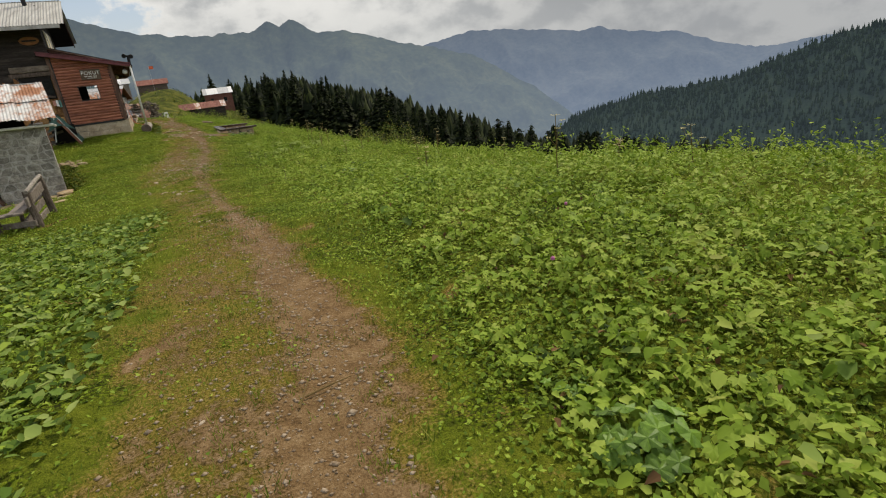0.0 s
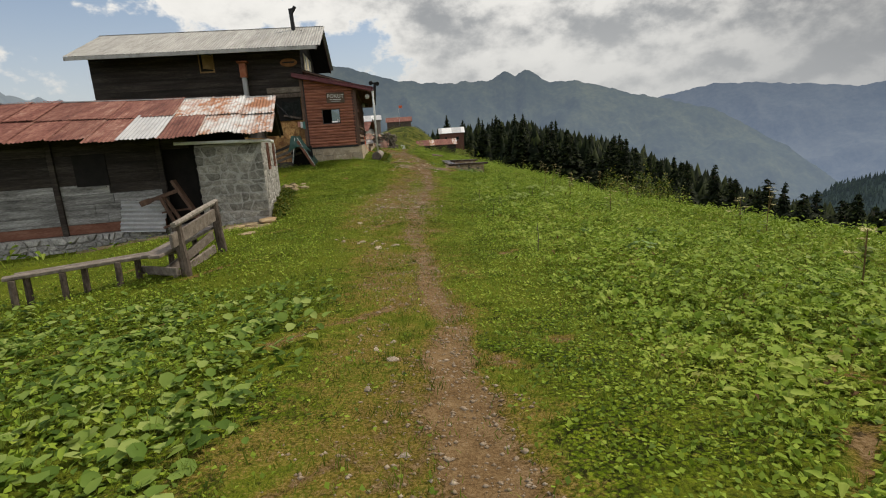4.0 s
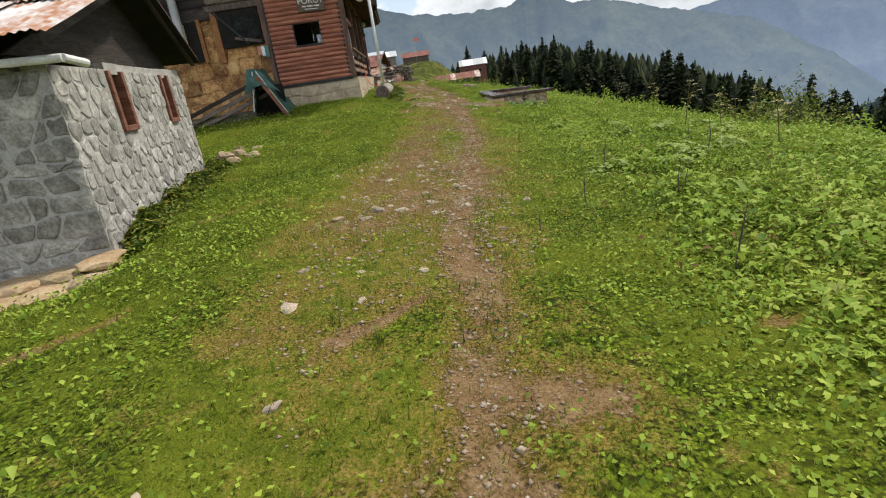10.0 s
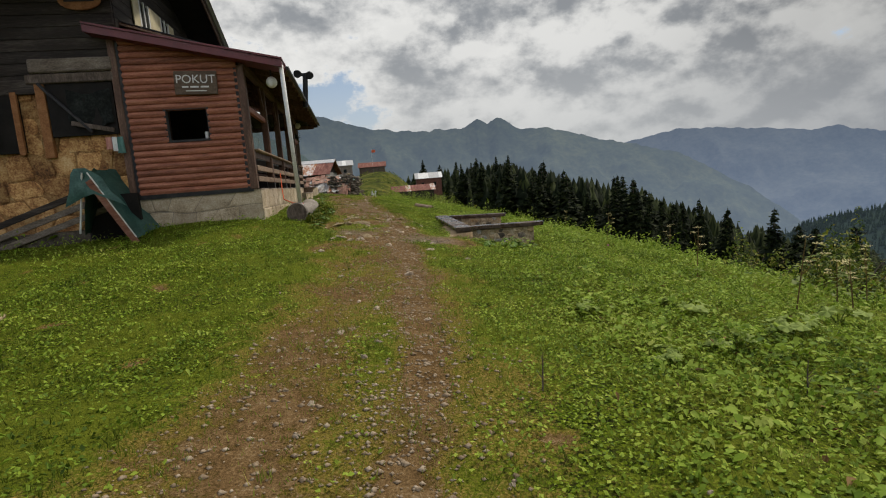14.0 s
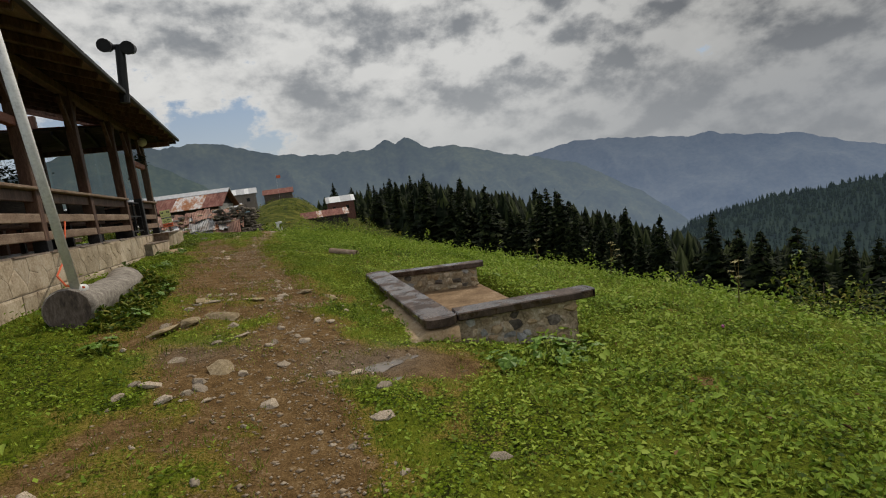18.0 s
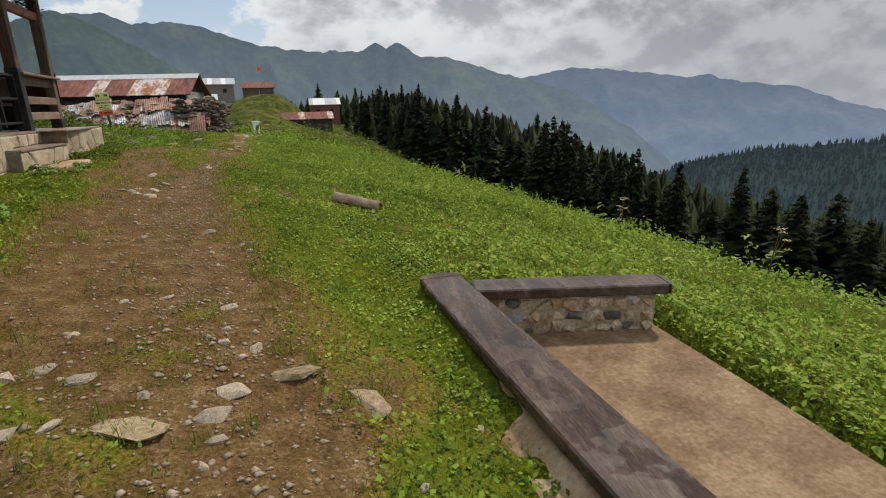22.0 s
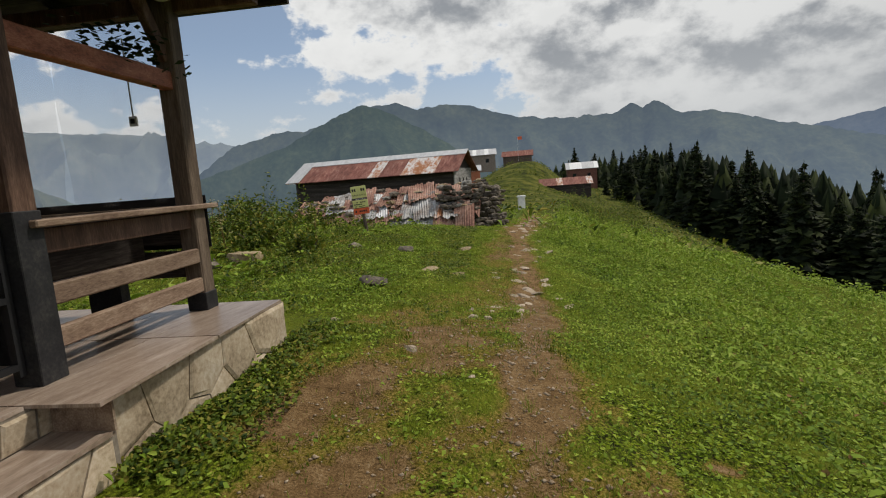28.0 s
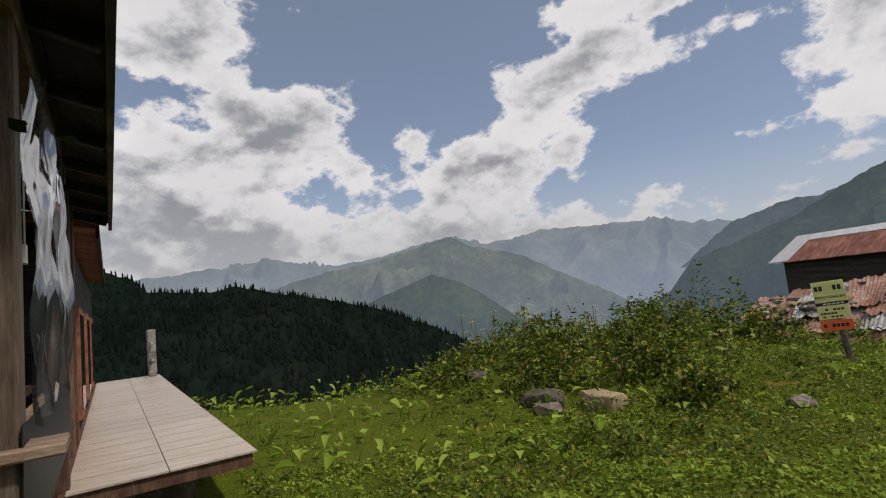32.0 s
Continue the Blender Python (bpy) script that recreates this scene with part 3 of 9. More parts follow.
M_BIGLEAF = material("bright_lobed_leaf", [(0.05, 0.10, 0.010), (0.095, 0.175, 0.017), (0.15, 0.25, 0.03)], 12, 0.5, 0.3, 60, spread=0.2)

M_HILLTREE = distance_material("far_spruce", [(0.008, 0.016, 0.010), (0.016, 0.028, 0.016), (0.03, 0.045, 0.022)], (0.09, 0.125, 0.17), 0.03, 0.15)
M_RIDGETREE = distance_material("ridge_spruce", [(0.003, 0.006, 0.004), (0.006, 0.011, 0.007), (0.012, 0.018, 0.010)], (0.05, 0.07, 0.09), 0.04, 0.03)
M_WATER = material("muddy_water", [(0.12, 0.095, 0.07), (0.19, 0.15, 0.115)], 5, 0.03, 0.0, 20, spec=1.0)
M_BOULDER = material("brown_boulder", [(0.12, 0.085, 0.045), (0.30, 0.225, 0.13), (0.49, 0.405, 0.275)], 5, 0.9, 0.7, 30, spread=0.2)
M_GRAVEL = material("brown_gravel", [(0.16, 0.11, 0.068), (0.30, 0.225, 0.15), (0.48, 0.40, 0.31)], 9, 0.9, 0.4, 30)
M_BOARD = material("brown_name_board", [(0.05, 0.032, 0.022), (0.11, 0.075, 0.052), (0.18, 0.13, 0.095)], 5, 0.75, 0.4, 40, stretch=(0.4, 2, 2))
M_OLDBEAM = material("grey_brown_beam", [(0.06, 0.045, 0.034), (0.15, 0.12, 0.095), (0.27, 0.23, 0.19)], 5, 0.85, 0.5, 40, stretch=(0.4, 2, 2))

# ---- helpers for building ----
def thing(name, label, category, at=(0, 0, 0), group="", kind=""):
    ob = new(name)
    ob.location = at
    return tagged(ob, label, category, group, kind)


def link(name, me, mat, parent=None, label=""):
    ob = new(name, me)
    if mat is not None and not me.materials:
        me.materials.append(mat)
    if parent is not None:
        ob.parent = parent
        if parent.type == "EMPTY":
            ob.matrix_parent_inverse = Matrix.Translation(parent.location).inverted()
    return tagged(ob, label)


def part(name, bm, mat, parent=None, label="", smooth=False):
    """One bmesh, in world places, as one mesh object under its thing or part."""
    me = bpy.data.meshes.new(name)
    bmesh.ops.recalc_face_normals(bm, faces=bm.faces)
    bm.to_mesh(me)
    bm.free()
    if smooth:
        me.polygons.foreach_set("use_smooth", [True] * len(me.polygons))
    return link(name, me, mat, parent, label)


def arrays(name, verts, faces, mat, parent=None, label="", smooth=False):
    """A mesh from arrays of corners and of faces that all have as many corners."""
    verts, faces = np.asarray(verts, np.float32), np.asarray(faces, np.int32)
    me = bpy.data.meshes.new(name)
    me.vertices.add(len(verts))
    me.vertices.foreach_set("co", verts.ravel())
    me.loops.add(faces.size)
    me.loops.foreach_set("vertex_index", faces.ravel())
    me.polygons.add(len(faces))
    me.polygons.foreach_set("loop_start", np.arange(len(faces), dtype=np.int32) * faces.shape[1])
    if smooth:
        me.polygons.foreach_set("use_smooth", np.ones(len(faces), bool))
    me.update(calc_edges=True)
    return link(name, me, mat, parent, label)


def box(bm, m, x0, x1, y0, y1, z0, z1, bevel=0.0):
    """A box between the given sides, in the frame m."""
    k = bmesh.ops.create_cube(bm, size=1, matrix=m @ Matrix.LocRotScale(((x0 + x1) / 2, (y0 + y1) / 2, (z0 + z1) / 2), None, (abs(x1 - x0), abs(y1 - y0), abs(z1 - z0))))
    if bevel:
        bmesh.ops.bevel(bm, geom=list({e for v in k["verts"] for e in v.link_edges}), offset=bevel, segments=1, affect="EDGES")
    return bm


def beam(bm, a, b, w, h, bevel=0.008, up=(0, 0, 1)):
    """A squared beam from a to b, w wide and h high."""
    a, b = Vector(a), Vector(b)
    d = (b - a)
    y = d.normalized()
    x = y.cross(Vector(up))
    if x.length < 1e-4:
        x = Vector((1, 0, 0))
    x.normalize()
    z = x.cross(y)
    m = Matrix((x, y, z)).transposed().to_4x4()
    m.translation = (a + b) / 2
    return box(bm, m, -w / 2, w / 2, -d.length / 2, d.length / 2, -h / 2, h / 2, bevel)


def rod(bm, a, b, r0, r1=None, n=8, caps=True, wob=0.0):
    """A round bar from a to b; wob makes it knotty."""
    a, b = Vector(a), Vector(b)
    r1 = r0 if r1 is None else r1
    q = (b - a).to_track_quat("Z", "Y").to_matrix()
    k = 5 if wob else 1
    rings = []
    for j in range(k + 1):
        f = j / k
        c = a.lerp(b, f) + (Vector((random.uniform(-wob, wob), random.uniform(-wob, wob), 0)) if 0 < j < k else Vector())
        r = r0 + (r1 - r0) * f
        rings.append([bm.verts.new(c + q @ Vector((math.cos(t) * r * (1 + random.uniform(-wob, wob) * 2), math.sin(t) * r, 0))) for t in (2 * math.pi * i / n for i in range(n))])
    for p, s in zip(rings, rings[1:]):
        for i in range(n):
            bm.faces.new((p[i], p[(i + 1) % n], s[(i + 1) % n], s[i]))
    if caps:
        bm.faces.new(rings[0][::-1])
        bm.faces.new(rings[-1])
    return bm


def corrugated(bm, m, w, length, pitch=0.11, amp=0.014, ragged=0.0, thick=0.004):
    """A corrugated sheet in the frame m: waves across x (0 to w), running along y (0 to length)."""
    n = max(4, int(w / pitch) * 4)
    rows = 4
    grid = []
    for j in range(rows):
        y = length * j / (rows - 1)
        grid.append([bm.verts.new(m @ Vector((w * i / n, y + (ragged * noise.noise((i * 0.15, j, w)) if j in (0, rows - 1) else 0), amp * math.sin(i * math.pi / 2) + 0.012 * noise.noise((i * 0.2, y * 1.3, w))))) for i in range(n + 1)])
    for p, s in zip(grid, grid[1:]):
        for i in range(n):
            bm.faces.new((p[i], p[i + 1], s[i + 1], s[i]))
    return bm


def stone_cells(w, h, rows, wide, rng, gap=0.012, skew=0.5):
    """Four- to six-cornered outlines that fill a wall of w by h in uneven courses."""
    ys = [0.0]
    for r in range(rows):
        ys.append(ys[-1] + rng.uniform(0.7, 1.3))
    ys = [y * h / ys[-1] for y in ys]
    cells = []
    wave = [[rng.uniform(-1, 1) for _ in range(60)] for _ in ys]

    def lift(r, x):
        if r in (0, len(ys) - 1):
            return ys[r]
        k = x / wide
        i = int(k) % 58
        f = k - int(k)
        return ys[r] + (wave[r][i] * (1 - f) + wave[r][i + 1] * f) * 0.22 * h / rows
    for r in range(rows):
        x = 0.0
        cuts = [0.0]
        while x < w:
            x += wide * rng.uniform(0.55, 1.5)
            cuts.append(min(x, w))
        if len(cuts) > 2 and cuts[-1] - cuts[-2] < wide * 0.3:
            cuts.pop(-2)
        lean = [0.0] + [rng.uniform(-skew, skew) * wide * 0.4 for _ in cuts[1:-1]] + [0.0]
        for i in range(len(cuts) - 1):
            a0, a1 = cuts[i] + lean[i] + gap, cuts[i + 1] + lean[i + 1] - gap
            b0, b1 = cuts[i] - lean[i] + gap, cuts[i + 1] - lean[i + 1] - gap
            if a1 - a0 < 0.03 or b1 - b0 < 0.03:
                continue
            cells.append([(a0, lift(r, a0) + gap), ((a0 + a1) / 2, lift(r, (a0 + a1) / 2) + gap * rng.uniform(0.4, 1.4)), (a1, lift(r, a1) + gap),
                          (b1, lift(r + 1, b1) - gap), ((b0 + b1) / 2, lift(r + 1, (b0 + b1) / 2) - gap * rng.uniform(0.4, 1.6)), (b0, lift(r + 1, b0) - gap)])
    return cells


def crazy_cells(w, h, pitch, rng, gap=0.012):
    """Irregular flagstones: the plane between jittered points, shared out to the nearest one."""
    nx, ny = max(2, round(w / pitch)), max(2, round(h / (pitch * 0.8)))
    pts = [((i + 0.5 + (0.25 if j % 2 else -0.25) + rng.uniform(-.33, .33)) * w / nx, (j + 0.5 + rng.uniform(-.3, .3)) * h / ny) for i in range(nx) for j in range(ny)]
    cells = []
    for px, py in pts:
        poly = [(gap, gap), (w - gap, gap), (w - gap, h - gap), (gap, h - gap)]
        for qx, qy in pts:
            dx, dy = qx - px, qy - py
            r = math.hypot(dx, dy)
            if r < 1e-6 or r > 3.2 * pitch:
                continue
            lim = (dx * (px + qx) + dy * (py + qy)) / 2 - gap * r * 0.7
            out = []
            for a, b in zip(poly, poly[1:] + poly[:1]):
                fa, fb = dx * a[0] + dy * a[1] - lim, dx * b[0] + dy * b[1] - lim
                if fa <= 0:
                    out.append(a)
                if (fa < 0) != (fb < 0) and fa != fb:
                    t = fa / (fa - fb)
                    out.append((a[0] + (b[0] - a[0]) * t, a[1] + (b[1] - a[1]) * t))
            poly = out
            if len(poly) < 3:
                break
        if len(poly) >= 3 and max(p[0] for p in poly) - min(p[0] for p in poly) > 0.04 and max(p[1] for p in poly) - min(p[1] for p in poly) > 0.03:
            cells.append(poly)
    return cells


def worn_cells(cells, rng, jitter=0.012):
    """Stone outlines with their corners knocked off and their sides uneven."""
    out = []
    for c in cells:
        ring = []
        for (x0, y0), (x1, y1) in zip(c, c[1:] + c[:1]):
            for f in (0.22, 0.78):
                ring.append((x0 + (x1 - x0) * f + rng.uniform(-jitter, jitter), y0 + (y1 - y0) * f + rng.uniform(-jitter, jitter)))
        out.append(ring)
    return out


def stone_face(name, m, cells, mat, parent, depth=0.03, rng=random, label=""):
    """Each outline becomes a stone, proud of the wall: x along the wall, y up, z out of it."""
    for c in cells:
        bm = bmesh.new()
        cx, cy = sum(p[0] for p in c) / len(c), sum(p[1] for p in c) / len(c)
        d = depth * rng.uniform(0.5, 1.3)
        base = [bm.verts.new(m @ Vector((x, y, -0.01))) for x, y in c]
        mid = [bm.verts.new(m @ Vector((x, y, d * 0.6))) for x, y in c]
        top = [bm.verts.new(m @ Vector((cx + (x - cx) * 0.86, cy + (y - cy) * 0.82, d + rng.uniform(-0.006, 0.006)))) for x, y in c]
        for p, s in ((base, mid), (mid, top)):
            for i in range(len(c)):
                bm.faces.new((p[i], p[(i + 1) % len(c)], s[(i + 1) % len(c)], s[i]))
        bm.faces.new(top)
        me = bpy.data.meshes.new(name)
        bm.to_mesh(me)
        bm.free()
        link(name, me, mat, parent, label)


def boulder(bm, at, r, rng, flat=0.6, n=2):
    k = bmesh.ops.create_icosphere(bm, subdivisions=n, radius=1)
    s = rng.uniform(0, 99)
    turn = Matrix.Rotation(rng.uniform(0, 6.28), 3, "Z")
    for v in k["verts"]:
        c = v.co.copy()
        c = Vector([math.copysign(abs(a) ** 0.75, a) for a in c])
        f = 1 + 0.28 * noise.noise((c.x * 1.3 + s, c.y * 1.3, c.z * 1.3)) + 0.1 * noise.noise((c.x * 4 + s, c.y * 4, c.z * 4))
        c = turn @ Vector((c.x * r * f, c.y * r * f * 0.75, c.z * r * f * flat))
        v.co = Vector(at) + c
    return bm


# ---- the ground ----
def along(y, ys, vs):
    return np.interp(y, ys, vs)


SPINE_Y = (-30, 0, 7, 12, 17, 23, 28, 33, 38, 42, 46, 50, 55, 60, 85, 160, 260)
SPINE_X = (1.0, 0.2, 0.1, -0.3, -1.1, -1.25, -1.35, -1.7, -2.3, -3.0, -3.9, -4.4, -5.2, -6.0, -7.5, -4.0, -2.0)


def spine_x(y):
    return along(y, SPINE_Y, SPINE_X)


PUDDLES = ((-1.18, 33.3, .2, .22), (-0.87, 33.4, .14, .09), (-1.03, 32.92, .1, .09), (-0.42, 33.12, .12, .1))


def height(x, y):
    """Height of the ground: a ridge that the path follows, falling away to both sides."""
    x, y = np.asarray(x, float), np.asarray(y, float)
    z0 = along(y, (-60, -20, 0, 8, 11.5, 14, 18, 22, 28, 33, 37, 39, 43, 46, 49, 53, 60, 72, 85, 120, 170, 225, 300, 420, 700, 1500),
               (1.0, 0.2, -0.22, -0.36, -0.74, -0.84, -0.94, -0.86, -0.78, -0.50, -0.14, -0.06, 0.12, 0.26, -0.02, -0.05, 0.1, -0.5, -1.1, -3.2, -5.0, -4.4, -5, -16, -100, -420))
    d = x - spine_x(y)
    dr, dl = np.maximum(d, 0), np.maximum(-d, 0)
    s1 = along(y, (-10, 10, 16, 26, 33, 39, 46, 60, 85, 140, 200), (0.03, 0.03, 0.04, 0.08, 0.15, 0.19, 0.21, 0.20, 0.26, 0.22, 0.10))
    c1 = along(y, (0, 12, 30, 60, 120), (0.0042, 0.0052, 0.0074, 0.0055, 0.004))
    near = np.minimum(dr, 32.0)
    right = -s1 * dr - c1 * near ** 2 - 2 * c1 * 32 * np.maximum(dr - 32, 0) * np.where(dr < 420, 1, 420 / np.maximum(dr, 1))
    up = along(y, (-20, 8, 14, 18, 26, 31, 34, 37, 40, 43, 46, 49, 52, 60, 90, 140), (-0.02, -0.03, 0.0, 0.03, 0.03, 0.09, 0.16, 0.12, 0.10, 0.09, 0.09, 0.10, 0.09, 0.05, 0.0, 0.0))
    left = up * np.minimum(dl, 3.4) - along(y, (16, 24, 30, 44, 50), (0.05, 0.05, 0.0, 0.0, 0.012)) * np.maximum(dl - 4.5, 0) - 0.004 * np.clip(dl - 12, 0, 40) ** 2 - 0.36 * np.maximum(dl - 52, 0) * np.where(dl < 420, 1, 420 / np.maximum(dl, 1))
    hill = 10.9 * np.exp(-(((x + 18) / np.where(x > -18, 10.0, 19)) ** 2 + ((y - 205) / 45) ** 2))
    left = left - along(y, (40, 47, 70, 110, 150), (0.0, 0.014, 0.014, 0.012, 0.0)) * np.clip(dl - 9.5, 0, 22) ** 2
    knoll = 0.75 * np.exp(-(((x + 14.5) / 5) ** 2 + ((y - 55) / 3.4) ** 2))
    sunk = np.clip(1 - np.maximum(np.abs(x - 0.38 - (35.8 - y) * 0.1) - 0.82, 0) / 0.25, 0, 1) * np.clip(1 - np.maximum(np.abs(y - 35.8) - 1.8, 0) / 0.25, 0, 1)
    pools = sum(np.exp(-1.3 * (((x - a) / rx) ** 2 + ((y - b) / ry) ** 2)) for a, b, rx, ry in PUDDLES)
    along_barn, off_barn = (x + 5.58) * 0.967 + (y - 21.15) * 0.2554, (y - 21.15) * 0.967 - (x + 5.58) * 0.2554
    ditch = np.exp(-((off_barn + 0.35) / 1.25) ** 2) * np.clip(0.75 - along_barn, 0, 1) * np.clip((along_barn + 22) / 6, 0, 1)
    washed = along(y, (33.4, 34.2, 36, 38, 38.9), (0, 0.06, 0.18, 0.2, 0)) * np.exp(-((x + 0.95 + 0.1 * (y - 34)) / 0.42) ** 2)
    return np.maximum(z0 + right + left + hill + knoll - 0.36 * sunk - 0.07 * pools - 0.36 * ditch - washed, -520.0)


def bumps(x, y):
    """Small unevenness, a few centimetres."""
    return 0.05 * np.sin(x * 1.1 + 0.6 * np.sin(y * 0.7)) * np.sin(y * 0.83 + 1.3) + 0.022 * np.sin(x * 2.9 + y * 1.7) * np.sin(y * 3.3 - x * 1.1) + 0.01 * np.sin(x * 7.1 - y * 5.3) * np.sin(x * 4.7 + y * 8.9)


def soil_amount(x, y):
    """How bare the ground is: the trodden trail, the wider worn strip beside it, the muddy yard by the planter."""
    wig = 0.22 * np.sin(y * 0.55) + 0.12 * np.sin(y * 1.7 + 1) + 0.07 * np.sin(y * 4.1)
    trail_x = along(y, TRAIL_Y, TRAIL_X) + 0.35 * wig
    trail_w = along(y, TRAIL_Y, TRAIL_W)
    a = along(y, (0, 5, 9, 13, 17.8, 18.5, 19.2, 21, 25, 33, 45, 60), (1.2, 1.1, 0.95, 0.85, 0.8, 0.4, 0.85, 0.9, 1.0, 1.2, 1.05, 1.0)) * (1 + 0.22 * np.sin(y * 2.3) * np.sin(y * 0.9 + 1) + 0.2 * np.sin(y * 5.9 + x * 4.0) * np.sin(x * 6.7 - y * 2.1)) * np.exp(-((x - trail_x) / trail_w) ** 2)
    worn_x = along(y, WORN_Y, WORN_X)
    worn_w = along(y, WORN_Y, WORN_W)
    b = along(y, WORN_Y, WORN_D) * np.exp(-np.abs((x - worn_x - 0.3 * wig) / worn_w) ** 3.0)
    patch = 0.13 * np.sin(x * 2.3 + 1.7 * np.sin(y * 1.1)) * np.sin(y * 1.9 + x) + 0.10 * np.sin(x * 5.3 + y * 3.1) * np.sin(y * 4.7 - x * 2.2)
    yard = np.exp(-((y - 33.6) / 3.6) ** 2)
    patch = patch + yard * (0.5 * np.sin(x * 3.1 + 1.2 * np.sin(y * 1.7)) * np.sin(y * 2.3 + 0.8 * x) + 0.25 * np.sin(x * 7.3 + y * 2.0) * np.sin(y * 6.1 - x * 2.7) - 0.08)
    green_strip = np.exp(-(((x + 2.45) / 0.42) ** 2 + ((y - 35.3) / 1.3) ** 2)) + 0.7 * np.exp(-(((x + 1.75) / 0.3) ** 2 + ((y - 26.6) / 2.2) ** 2))
    patch = patch - 0.5 * green_strip
    patch = patch + np.exp(-((y - 44.5) / 3.5) ** 2) * (0.4 * np.sin(x * 3.7 + 1.1 * np.sin(y * 1.9)) * np.sin(y * 2.1 - 0.9 * x) + 0.2 * np.sin(x * 8.1 - y * 2.3) * np.sin(y * 6.7 + x * 1.9) - 0.08)
    worn = np.clip(np.maximum(a, b) + patch * (np.maximum(a, b) > 0.05), 0, 1.1)
    mud = np.exp(-(((x + 0.95) / 0.62) ** 2 + ((y - 33.22) / 0.38) ** 2)) + 0.8 * np.exp(-(((x + 0.45) / 0.3) ** 2 + ((y - 33.05) / 0.2) ** 2))
    worn = np.maximum(worn, np.clip(1.25 * mud + patch * 0.5 * mud, 0, 1))
    gap = np.sin(x * 3.7 + 2.1 * np.sin(y * 1.9)) * np.sin(y * 2.9 + 1.9 * np.sin(x * 2.3)) * np.sin(x * 1.3 - y * 0.8)
    spot = 0.9 * np.exp(-(((x + 0.95) / 0.5) ** 2 + ((y - 17.6) / 0.4) ** 2)) + 0.7 * np.exp(-(((x - 0.72) / 0.2) ** 2 + ((y - 2.75) / 0.4) ** 2))
    worn = np.maximum(worn, np.clip(spot + patch * spot * 2, 0, 1))
    worn = np.maximum(worn, 0.95 * np.exp(-(((x + 2.3 - 0.43 * (41.3 - y)) / 0.07) ** 2 + ((y - 41.3) / 0.36) ** 4)))
    return np.maximum(worn, 0.66 * np.clip((gap - 0.78) / 0.15, 0, 1) * (np.abs(x - trail_x) < 7))


TRAIL_Y = (-10, 2.7, 3.8, 5.1, 7, 10, 11.7, 12.9, 14.8, 16.4, 18, 20, 23, 27.5, 31, 33, 35.5, 38, 41, 44, 46.5, 50.5, 55, 59, 64, 75, 90)
TRAIL_X = (0.0, 0.12, 0.32, 0.24, 0.17, -0.15, -0.38, -0.58, -0.85, -1.05, -1.15, -1.24, -1.3, -1.38, -1.5, -1.7, -2.1, -2.85, -3.6, -3.8, -4.0, -4.4, -4.9, -5.6, -5.4, -6.4, -7.4)
TRAIL_W = (0.5, 0.42, 0.42, 0.36, 0.27, 0.23, 0.24, 0.24, 0.22, 0.25, 0.34, 0.21, 0.28, 0.30, 0.36, 0.42, 0.5, 0.5, 0.4, 0.34, 0.3, 0.3, 0.38, 0.45, 0.4, 0.4, 0.4)
WORN_Y = (-10, 0, 4, 7, 10, 12, 14, 16.5, 19, 22, 25, 28, 31, 33, 35.5, 38, 41, 43, 46, 48, 51, 58, 64)
WORN_X = (-0.3, -0.3, -0.25, -0.3, -0.6, -0.8, -1.05, -1.55, -1.8, -2.0, -2.0, -1.85, -1.9, -2.15, -2.55, -3.2, -3.85, -4.36, -4.75, -4.95, -4.9, -5.6, -5.4)
WORN_W = (1.0, 1.05, 1.0, 0.95, 0.95, 0.9, 0.95, 1.1, 1.3, 1.4, 1.3, 1.15, 1.1, 1.25, 1.2, 1.08, 0.86, 1.1, 1.15, 1.05, 0.7, 0.5, 0.4)
WORN_D = (0.5, 0.5, 0.5, 0.45, 0.4, 0.4, 0.38, 0.36, 0.3, 0.64, 0.66, 0.57, 0.66, 0.8, 0.88, 0.95, 0.95, 0.78, 0.5, 0.4, 0.38, 0.6, 0.5)


def weediness(x, y):
    """How weedy the meadow is, from short turf (0) to a thick cover of broad leaves (1)."""
    d = x - spine_x(y)
    patch = 0.5 + 0.5 * np.sin(x * 0.9 + 1.3 * np.sin(y * 0.5)) * np.sin(y * 0.7 + 0.8 * np.sin(x * 0.6))
    r0, r1 = along(y, (0, 5, 12, 20, 40, 60), (0.6, 0.7, 0.8, 0.8, 0.9, 0.7)), along(y, (0, 5, 12, 20, 40, 60), (1.5, 1.9, 2.3, 2.4, 2.8, 2.3))
    t = np.clip((d - r0) / (r1 - r0), 0, 1)
    right = t * t * (3 - 2 * t) * along(y, (0, 20, 30, 45, 60), (1.0, 0.95, 0.8, 0.75, 0.9))
    t = np.clip((-d - 1.25) / 1.2, 0, 1)
    left = t * t * (3 - 2 * t) * along(y, (0, 8.5, 11, 15, 24, 45.5, 48, 50), (1.1, 1.1, 0.55, 0.35, 0.35, 0.35, 0.8, 0.95))
    return np.clip(np.maximum(right, left) * (along(y, (8, 14), (0.85, 0.45)) + along(y, (8, 14), (0.35, 0.75)) * patch), 0, 1)


def spread_steps(lo, hi, step, far, grow=1.18):
    v = list(np.arange(lo, hi + step / 2, step))
    s = step
    while v[-1] < far:
        s *= grow
        v.append(v[-1] + s)
    s = step
    while v[0] > -far:
        s *= grow
        v.insert(0, v[0] - s)
    return np.array(v)


